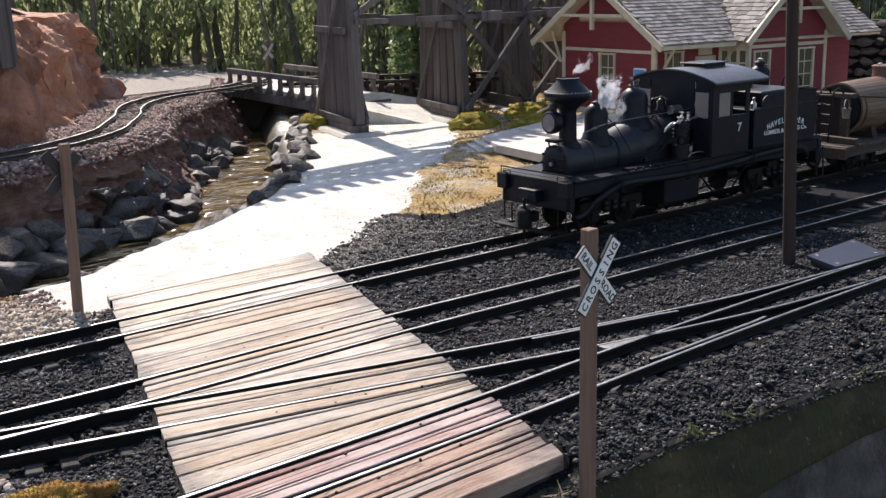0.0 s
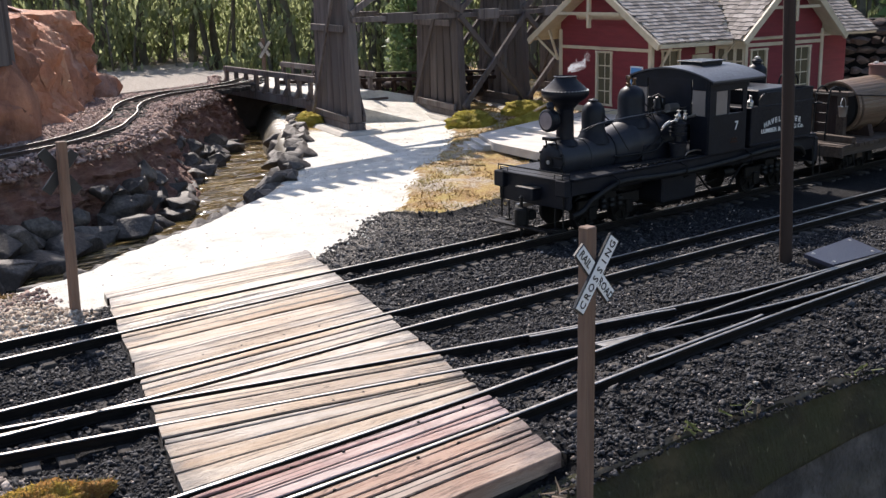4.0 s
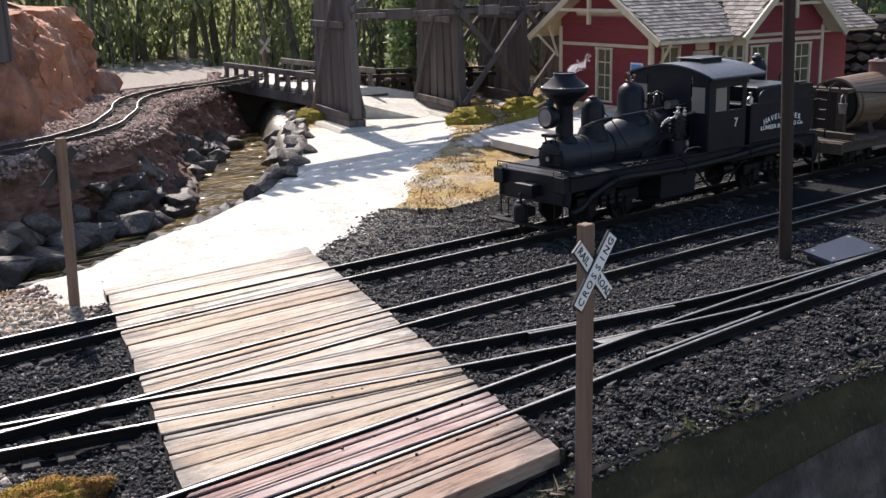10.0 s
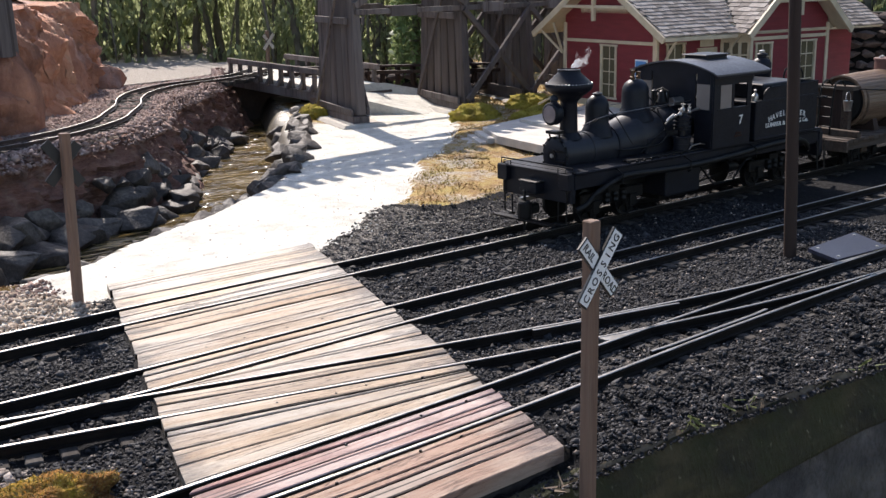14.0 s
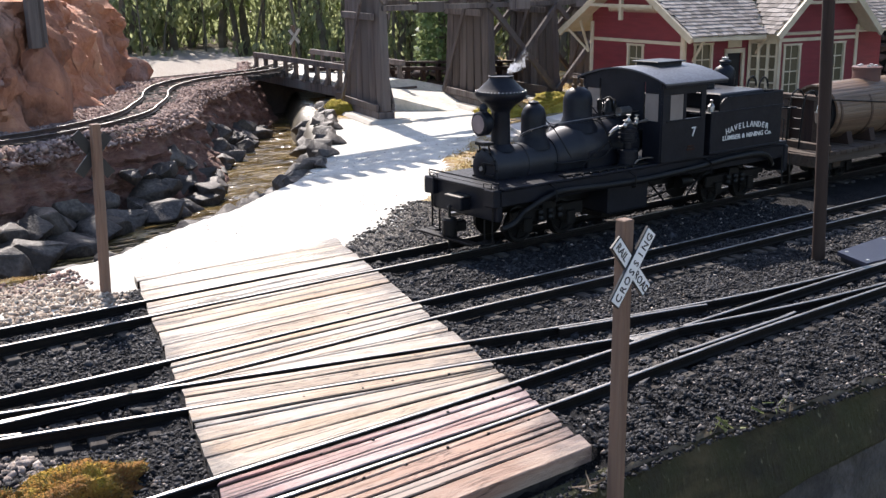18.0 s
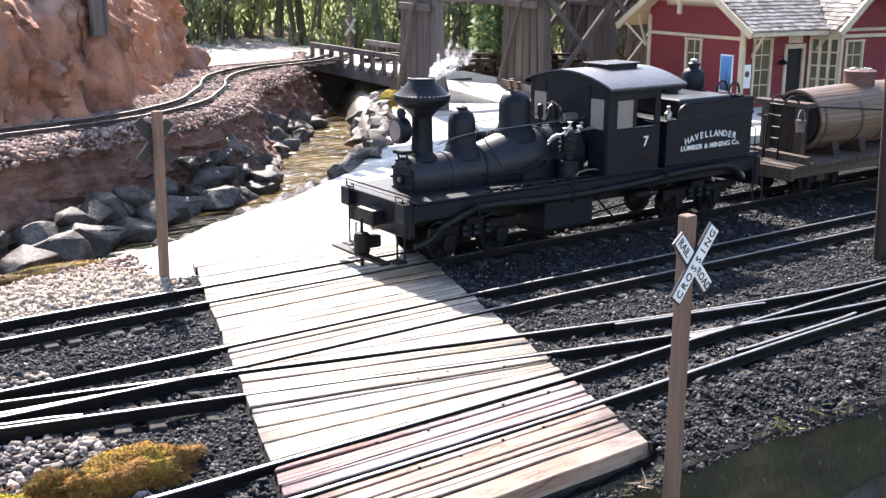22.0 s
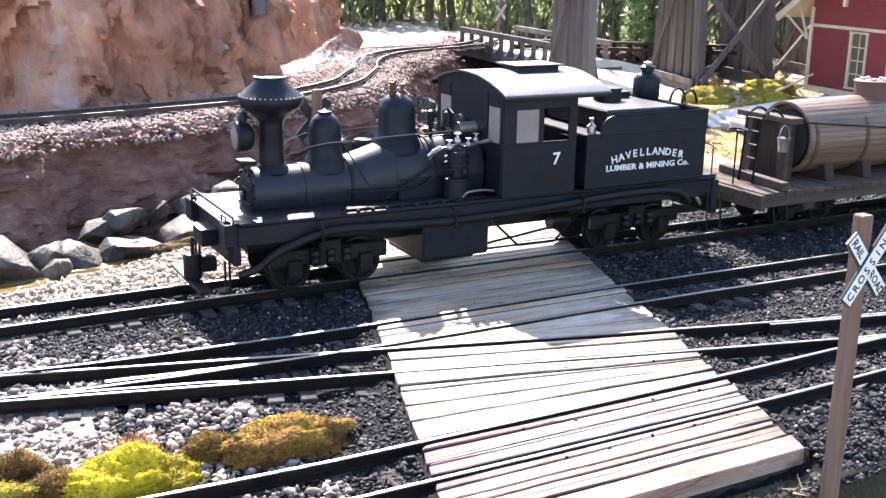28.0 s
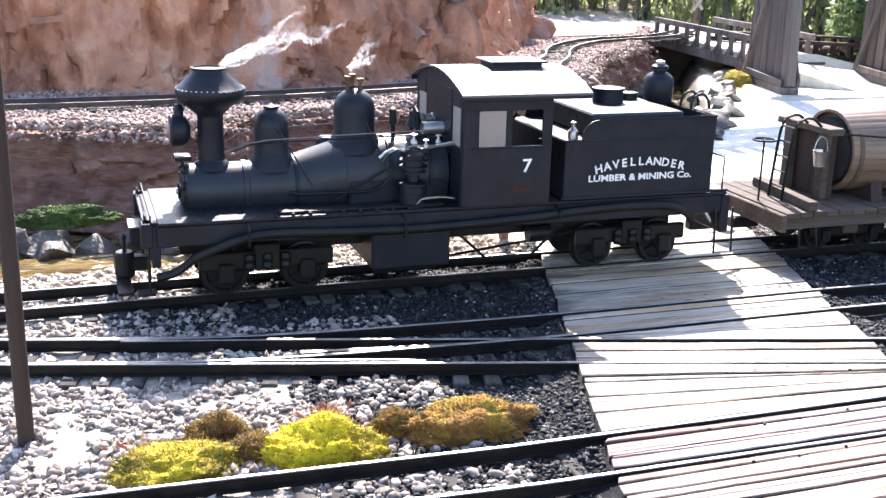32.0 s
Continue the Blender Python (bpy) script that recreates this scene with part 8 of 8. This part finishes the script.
# sunlit shrubs behind the hedge; the sunlight is put into brighter leaf tones
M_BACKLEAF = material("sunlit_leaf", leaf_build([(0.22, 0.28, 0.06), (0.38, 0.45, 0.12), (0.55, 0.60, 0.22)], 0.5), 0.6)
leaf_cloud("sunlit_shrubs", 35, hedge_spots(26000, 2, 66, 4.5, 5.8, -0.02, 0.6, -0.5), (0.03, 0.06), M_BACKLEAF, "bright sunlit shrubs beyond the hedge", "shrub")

con = thing("columnar_conifer", "small dark green columnar conifer", "conifer")
cx, cy = arc_at(39.6, 2.86)
con.matrix_basis = Matrix.Translation((cx, cy, -0.03))
part("trunk", turned([(0, 0), (0.012, 0), (0.006, 0.6), (0, 0.62)], 8), M_STEM, con)
n = 7000
hgt = g.uniform(0.0, 0.75, n)
rad = 0.075 * np.sqrt(g.uniform(0.15, 1, n)) * np.clip(1.05 - hgt / 0.8, 0.1, 1) ** 0.5
a = g.uniform(0, 2 * np.pi, n)
leaf_cloud("crown", 36, np.stack([rad * np.cos(a), rad * np.sin(a), hgt + 0.02], 1), (0.006, 0.013), M_CONIFER, "", "", parent=con)

# ---- dry stone wall behind the station, and the low dark wall under the far line ----
def stone_wall(name, az0, az1, r, z0, z1, label, size=0.03, seed=5, mat=None):
    t = thing(name, label, "wall", kind="structure")
    q = random.Random(seed)
    z = z0
    while z < z1:
        az = az0
        while az < az1:
            w = q.uniform(0.7, 1.7) * size
            x, y = arc_at(az + math.degrees(w / 2 / r), r + q.uniform(-0.012, 0.012))
            ob = new("stone", boulder_meshes[q.randrange(9)])
            ob.parent = t
            ob.matrix_basis = Matrix.Translation((x, y, z)) @ Matrix.Rotation(radians(-az + q.uniform(-10, 10)), 4, "Z") @ Matrix.Rotation(q.uniform(-0.2, 0.2), 4, "Y") @ Matrix.Diagonal((w * 0.62, size * 0.75, size * 0.52, 1))
            ob.material_slots[0].link = "OBJECT"
            ob.material_slots[0].material = mat or M_STONEWALL
            az += math.degrees(w / r)
        z += size * 0.72
    x0, y0 = arc_at(az0, r + 0.12)
    x1, y1 = arc_at(az1, r + 0.12)
    part("core", bar((x0, y0, (z0 + z1) / 2), (x1, y1, (z0 + z1) / 2), 0.06, z1 - z0 - 0.01), M_DARKIN, t)
    return t


stone_wall("wall_station", 54.0, 74.0, 3.0, -0.02, 0.185, "dark reddish dry stone wall behind the station", 0.034, 5)
stone_wall("wall_far", 33.5, 43.5, 2.78, -0.03, 0.056, "low dark reddish stone wall under the far line", 0.034, 8)
far = thing("far_railing", "dark timber railing along the far line", "railing")
for k in range(14):
    x, y = arc_at(33.0 + 0.80 * k, 2.74)
    part("post", box((x - 0.005, y - 0.006, 0.03), (x + 0.005, y + 0.006, 0.074), 0.001), M_DARKPOST, far)
x0, y0 = arc_at(32.5, 2.74)
x1, y1 = arc_at(44.0, 2.74)
part("rail", bar((x0, y0, 0.077), (x1, y1, 0.077), 0.012, 0.006), M_DARKPOST, far)
part("rail", bar((x0, y0, 0.062), (x1, y1, 0.062), 0.020, 0.008), M_DARKPOST, far)

# ---- steam ----
STEAM = []


def wisp(seed, n, spots, spread, flow, curl, grain=1.0):
    """A drift of fine droplets, one rigid cloud; spots: seconds and where it hangs in the engine's space."""
    g_ = np.random.default_rng(seed)
    t = tagged(new("steam_wisp"), "thin white wisp of steam above the engine", "steam", "steam wisps")
    strands = 7
    u = g_.random(n) ** 1.15
    lane = g_.integers(0, strands, n)
    ph, amp = g_.uniform(0, 6.28, (strands, 3, 4)), g_.uniform(0.5, 1.3, (strands, 3))
    reach, start = g_.uniform(0.55, 1.05, strands), g_.normal(0, 0.5, (strands, 3)) * np.array(spread)
    u = u * reach[lane]
    c = np.array(flow)[None] * u[:, None] + start[lane] * (0.3 + u[:, None])
    grow = (0.15 + u) ** 1.2
    for ax in range(3):
        for k, (f_, a_) in enumerate(((5.0, 1.0), (11.0, 0.55), (19.0, 0.32), (31.0, 0.16))):
            c[:, ax] += curl * a_ * amp[lane, ax] * np.sin(f_ * u + ph[lane, ax, k]) * grow
    # each strand is a thin veil, drawn out sideways and frayed at its edge
    turn_ = 6.0 * u + ph[lane, 0, 0]
    across = np.stack([0.4 * np.cos(turn_), 0.5 * np.sin(1.3 * turn_), np.sin(turn_)], 1)
    c += across * (g_.random(n)[:, None] ** 2 * np.array(spread)[None].mean() * 1.6 * (0.25 + u[:, None]))
    c += g_.normal(0, 1, (n, 3)) * np.array(spread)[None] * 0.10 * (0.35 + u[:, None])
    a = g_.normal(0, 1, (n, 3))
    a /= np.linalg.norm(a, axis=1, keepdims=True)
    b = np.cross(a, g_.normal(0, 1, (n, 3)))
    b /= np.linalg.norm(b, axis=1, keepdims=True)
    s_ = g_.uniform(0.00018, 0.00042, n)[:, None] * grain
    v = np.stack([c - a * s_, c + b * s_, c + a * s_ * 0.9 - b * s_ * 0.4], 1).reshape(-1, 3)
    me = bpy.data.meshes.new("vapour")
    me.vertices.add(3 * n)
    me.vertices.foreach_set("co", v.reshape(-1).astype(np.float32))
    me.loops.add(3 * n)
    me.loops.foreach_set("vertex_index", np.arange(3 * n, dtype=np.int32))
    me.polygons.add(n)
    me.polygons.foreach_set("loop_start", np.arange(0, 3 * n, 3, dtype=np.int32))
    me.update(calc_edges=True)
    me.materials.append(M_STEAM)
    part("vapour", me, None, t)["kind"] = "stuff"
    STEAM.append((t, spots, seed))


AT_STACK, IN_STACK, IN_BOILER = (0.078, 0.004, 0.184), (0.068, 0.0, 0.120), (0.090, 0.0, 0.085)
# the thin wisp at the stack, a cloud that blows off at the start, a second that follows it up and away, and the fuller plume of the run
wisp(1, 6000, [(0, AT_STACK), (32, AT_STACK)], (0.006, 0.007, 0.005), (0.045, 0.016, 0.014), 0.007, 1.1)
wisp(2, 22000, [(0, (0.088, -0.03, 0.150)), (0.2, (0.130, -0.02, 0.155)), (0.5, (0.21, 0.0, 0.17)), (1.0, (0.40, 0.05, 0.26)), (2.0, (1.2, 0.2, 0.8)), (4.0, (3.0, 0.6, 3.0)), (32, (6.0, 2.0, 9.0))], (0.012, 0.010, 0.014), (0.024, 0.004, 0.016), 0.010, 1.9)
wisp(5, 14000, [(0, IN_BOILER), (0.4, IN_STACK), (0.8, (0.078, 0.0, 0.185)), (2.0, (0.088, 0.01, 0.192)), (3.0, (0.12, 0.03, 0.195)), (3.6, (0.25, 0.08, 0.26)), (5.0, (1.2, 0.3, 1.2)), (7.0, (3.0, 0.8, 4.0)), (32, (6.0, 2.0, 9.0))], (0.012, 0.011, 0.010), (0.150, 0.040, 0.050), 0.014, 1.5)
wisp(3, 6000, [(0, (0.170, 0.0, 0.115)), (31, (0.170, 0.0, 0.115)), (31.7, (0.178, 0.004, 0.172)), (32, (0.180, 0.004, 0.176))], (0.007, 0.007, 0.006), (0.026, 0.008, 0.012), 0.005)
wisp(4, 12000, [(0, IN_BOILER), (20, IN_BOILER), (22, (0.080, 0.006, 0.180)), (32, (0.080, 0.006, 0.184))], (0.009, 0.010, 0.006), (0.095, 0.030, 0.020), 0.009, 1.3)


# ---- loose stones ----
ICO = bmesh.new()
bmesh.ops.create_icosphere(ICO, subdivisions=1, radius=1.0)
ICO.verts.ensure_lookup_table()
ICO_V = np.array([v.co[:] for v in ICO.verts])
ICO_F = np.array([[v.index for v in f.verts] for f in ICO.faces])
ICO.free()


CHIP_V = np.array([(1, 0, 0), (0, 1, 0), (-1, 0, 0), (0, -1, 0), (0, 0, 1), (0, 0, -1)], float)
CHIP_F = np.array([(0, 1, 4), (1, 2, 4), (2, 3, 4), (3, 0, 4), (1, 0, 5), (2, 1, 5), (3, 2, 5), (0, 3, 5)])


def scatter(name, spots, sizes, mat, label, category, seed=1, flat_k=0.7, chips=False):
    g = np.random.default_rng(seed)
    n = len(spots)
    base_v, base_f = (CHIP_V, CHIP_F) if chips else (ICO_V, ICO_F)
    nv, nf = len(base_v), len(base_f)
    v = base_v[None] * (1 + (0.55 if chips else 0.5) * (g.random((n, nv, 1)) - 0.5) * 2)
    if chips:
        v = v + g.uniform(-0.35, 0.35, (n, nv, 3))
    v = v * (sizes[:, None, None] * np.stack([g.uniform(0.75, 1.3, n), g.uniform(0.75, 1.3, n), g.uniform(0.55, 0.95, n) * flat_k / 0.7], 1)[:, None])
    a, b = g.uniform(0, 2 * np.pi, n), g.uniform(-0.5, 0.5, n)
    ca, sa, cb, sb = np.cos(a), np.sin(a), np.cos(b), np.sin(b)
    x, y, z = v[..., 0], v[..., 1], v[..., 2]
    y, z = y * cb[:, None] - z * sb[:, None], y * sb[:, None] + z * cb[:, None]
    x, y = x * ca[:, None] - y * sa[:, None], x * sa[:, None] + y * ca[:, None]
    v = np.stack([x, y, z], -1) + spots[:, None]
    f = base_f[None] + (np.arange(n) * nv)[:, None, None]
    me = bpy.data.meshes.new(name)
    me.vertices.add(n * nv)
    me.vertices.foreach_set("co", v.reshape(-1).astype(np.float32))
    me.loops.add(n * nf * 3)
    me.loops.foreach_set("vertex_index", f.reshape(-1).astype(np.int32))
    me.polygons.add(n * nf)
    me.polygons.foreach_set("loop_start", np.arange(0, n * nf * 3, 3, dtype=np.int32))
    me.update(calc_edges=True)
    me.materials.append(mat)
    return tagged(new(name, me), label, category, kind="stuff")


def field(seed, n, x0, x1, y0, y1, wanted, size, jitter=0.0):
    g = np.random.default_rng(seed)
    px, py = g.uniform(x0, x1, n), g.uniform(y0, y1, n)
    z, k = land(px, py)
    if jitter:
        k = land(px + g.normal(0, jitter, n), py + g.normal(0, jitter, n))[1]
    clear = np.isin(k, wanted) & (py > front_edge(px) - 0.006)
    z = np.maximum(z, -0.0165)
    clear &= ~((py > DECK_FRONT - 0.004) & (py < DECK_BACK) & (px > deck_left(py) - 0.003) & (px < deck_right(py) + 0.003))
    for line in (LINE_A, LINE_B, LINE_C, LINE_D):
        d = np.abs(py - np.interp(px, [p[0] for p in line], [p[1] for p in line]))
        inside = (px > line[0][0]) & (px < line[-1][0])
        clear &= ~(inside & (np.abs(d - GAUGE / 2) < 0.0055))
        z = np.where(inside & (d < GAUGE / 2 - 0.004) & (k == 0), np.maximum(z, -0.0092), z)
    for tx, ty in TIES:
        if x0 < tx < x1 and y0 < ty < y1:
            clear &= ~((np.abs(px - tx) < 0.0062) & (np.abs(np.abs(py - ty) - 0.0335) < 0.0085) & (g.random(n) < 0.85))
    s = size[0] + (size[1] - size[0]) * g.random(n) ** 2.2
    spots = np.stack([px, py, z + s * 0.25], 1)[clear]
    return spots, s[clear]


p, s = field(3, 185000, 0.11, 1.25, 0.345, 0.985, (0, 5), (0.0006, 0.0023), 0.004)
scatter("cinder_ballast", p, s, M_CINDER_STONE, "loose black cinders between the rails", "ballast", 4, chips=True)
p, s = field(15, 3200, 0.11, 1.25, 0.345, 0.985, (0,), (0.0022, 0.0045), 0.004)
scatter("cinder_clumps", p, s, M_CINDER_STONE, "larger clumps among black cinders", "ballast", 16, chips=True)
p, s = field(13, 3600, 0.12, 1.25, 0.345, 0.98, (0,), (0.0009, 0.0020))
scatter("pale_chips", p, s, M_GRAVEL_STONE, "few pale stone chips on black cinders", "ballast", 14)
p, s = field(23, 20000, 0.7, 2.0, 0.93, 1.45, (0,), (0.0008, 0.0030), 0.008)
scatter("cinder_ballast", p, s, M_CINDER_STONE, "loose black cinders before the station", "ballast", 24, chips=True)
p, s = field(5, 70000, -0.35, 0.42, 0.42, 1.14, (2,), (0.0009, 0.0044))
keep_ = wobble(p[:, 0], p[:, 1], 17.0, 7.0) + 0.5 * wobble(p[:, 0], p[:, 1], 60.0, 3.0) > -0.34
p, s = p[keep_], s[keep_]
scatter("pale_ballast", p, s, M_GRAVEL_STONE, "pale pinkish-grey crushed stone between the rails", "ballast", 6, chips=True)
p, s = field(7, 2600, 0.0, 0.22, 0.43, 0.80, (0,), (0.0018, 0.0042))
scatter("mixed_ballast", p, s, M_GRAVEL_STONE, "pale stones mixed into black cinders", "ballast", 8)


p, s = field(47, 16000, -0.30, 0.13, 0.66, 0.935, (0,), (0.0008, 0.0030), 0.006)
scatter("cinder_ballast", p, s, M_CINDER_STONE, "black cinders mixed with pale stone", "ballast", 48, chips=True)
p, s = field(49, 7000, -0.30, 0.10, 0.66, 0.935, (0,), (0.0014, 0.0048), 0.01)
scatter("mixed_ballast", p, s, M_GRAVEL_STONE, "pale stones mixed into black cinders", "ballast", 50, chips=True)
p, s = field(43, 22000, -0.30, 0.42, 0.92, 1.13, (1,), (0.0009, 0.0042), 0.006)
keep_ = p[:, 0] < 0.41 - 0.3 * (p[:, 1] - 0.93)
scatter("sandy_rubble", p[keep_], s[keep_], M_SAND_STONE, "tan and rusty rubble stones beside the track", "gravel", 44, chips=True)
M_GRIT = material("brown_grey_grit", stone_like([(0.035, 0.031, 0.029), (0.115, 0.098, 0.083), (0.24, 0.21, 0.175), (0.42, 0.375, 0.31)], 240, 0.6, 0.001, True), 0.9)
p, s = field(61, 170000, 0.60, 1.7, 0.90, 1.5, (0,), (0.0007, 0.0024), 0.008)
off_ = -side_of(PATH_RIGHT, p[:, 0], p[:, 1])
keep_ = (off_ > -0.02) & (off_ < 0.02 + 0.15 * np.random.default_rng(62).random(len(p)) ** 1.7)
scatter("path_grit", p[keep_], s[keep_], M_GRIT, "brown-grey grit between sand path and cinders", "grit", 62, chips=True)
p, s = field(71, 700, 0.16, 0.40, 1.02, 1.085, (1, 2), (0.0012, 0.0048))
scatter("rusty_rubble", p, s, M_RIM_STONE, "rusty brown stones strewn beside the creek", "gravel", 72, chips=True)
p, s = field(33, 60000, 0.38, 1.5, 0.96, 1.7, (1,), (0.0008, 0.0022), 0.014)
keep_ = land(p[:, 0], p[:, 1])[1] == 0
p, s = p[keep_], s[keep_]
scatter("sand_spill", p, s, M_PATH, "pale sand and grit spilling from the path", "grit", 34, chips=True)


def ledge_field(seed, n, rim=0.0):
    g = np.random.default_rng(seed)
    px, py = g.uniform(-0.5, 1.5, n), g.uniform(1.25, 2.6, n)
    z, k = land(px, py)
    led = side_of(LEDGE, px, py)
    ux = side_of(LINE_U, px, py)
    z = np.where(led < 0.03, LEDGE_Z + 0.004 - 0.9 * np.clip(0.004 - led, 0, 1), z)
    ok = (led > -0.016) & (led < 0.40) & (np.abs(np.abs(ux) - GAUGE / 2) > 0.006) & (z > 0.035)
    s = g.uniform(0.0012, 0.0036, n)
    if rim:
        ok &= (led < rim) & (g.random(n) < 0.8)
        s = 0.0020 + 0.0060 * g.random(n) ** 2.5
    return np.stack([px, py, z + 0.002], 1)[ok], s[ok]


p, s = ledge_field(9, 125000)
scatter("ledge_gravel", p, s, M_LEDGE_STONE, "pinkish-grey gravel on the rock ledge", "gravel", 10, chips=True)
p, s = ledge_field(19, 60000, 0.022)
scatter("ledge_rim", p, s, M_RIM_STONE, "broken reddish rubble along the rim of the rock ledge", "rubble", 20, chips=True)


def sand_field(seed, n):
    g = np.random.default_rng(seed)
    px, py = g.uniform(0.35, 1.9, n), g.uniform(0.95, 2.2, n)
    z, k = land(px, py)
    ok = k == 1
    s = g.uniform(0.0005, 0.0014, n)
    return np.stack([px, py, z], 1)[ok], s[ok]


p, s = sand_field(11, 2200)
scatter("sand_grit", p, s, M_GRAVEL_STONE, "small grit lying on the sand path", "grit", 12)

# ---- what moves ----
FRONT = [(0.0, 0.8980), (14.4, 0.8970), (15.0, 0.8760), (16.0, 0.8340), (16.5, 0.8121), (17.0, 0.7897), (18.0, 0.7459), (19.0, 0.7022), (20.0, 0.6576), (21.0, 0.6132), (22.0, 0.5660),
         (23.0, 0.5166), (24.0, 0.4641), (25.0, 0.4110), (26.0, 0.3570), (27.0, 0.3030), (28.0, 0.2494), (29.0, 0.1956), (30.0, 0.1400), (31.0, 0.0842), (32.0, 0.0291)]


def engine_pose(front, a, b):
    """A body on two trucks, a and b behind the engine's front, where both stand on the line."""
    ya, yb = poly_y(LINE_A, front + a), poly_y(LINE_A, front + b)
    za, zb = line_rise(front + a), line_rise(front + b)
    yaw = math.atan2(yb - ya, b - a)
    tilt = -math.atan2(zb - za, b - a)
    y0 = ya - a * math.tan(yaw)
    z0 = za + a * math.tan(tilt)
    return Matrix.Translation((front, y0, z0)) @ Matrix.Rotation(yaw, 4, "Z") @ Matrix.Rotation(tilt, 4, "Y")


def front_at(t):
    return float(np.interp(t, [r[0] for r in FRONT], [r[1] for r in FRONT]))


def motions():
    walk(loco, [(t, engine_pose(x, 0.102, 0.432)) for t, x in FRONT])
    walk(car, [(t, engine_pose(x, 0.670, 0.940)) for t, x in FRONT])
    times = [0.0, 14.4] + [14.8 + 0.4 * k for k in range(43)] + [32.0]
    start = FRONT[0][1]
    for w, r in WHEELS:
        base = w.matrix_basis.translation.copy()
        walk(w, [(t, Matrix.Translation(base) @ Matrix.Rotation((front_at(t) - start) / r, 4, "Y")) for t in times])
    for ob, spots, k in STEAM:
        ts, xyz = [q[0] for q in spots], np.array([q[1] for q in spots])
        rows = []
        for t in sorted({*ts, *[float(j) for j in range(33)]}):
            x = front_at(t)
            px, py, pz = (float(np.interp(t, ts, xyz[:, c])) for c in range(3))
            sway = Euler((0.12 * math.sin(t * 0.9 + k), 0.10 * math.sin(t * 1.3 + 2 * k), 0.3 * math.sin(t * 0.7 + 3 * k))).to_matrix().to_4x4()
            rows.append((t, Matrix.Translation((x + px + 0.003 * math.sin(t * 1.1 + k), poly_y(LINE_A, x + px) + py, pz + 0.003 * math.sin(t * 1.7 + k))) @ sway))
        walk(ob, rows)


motions()
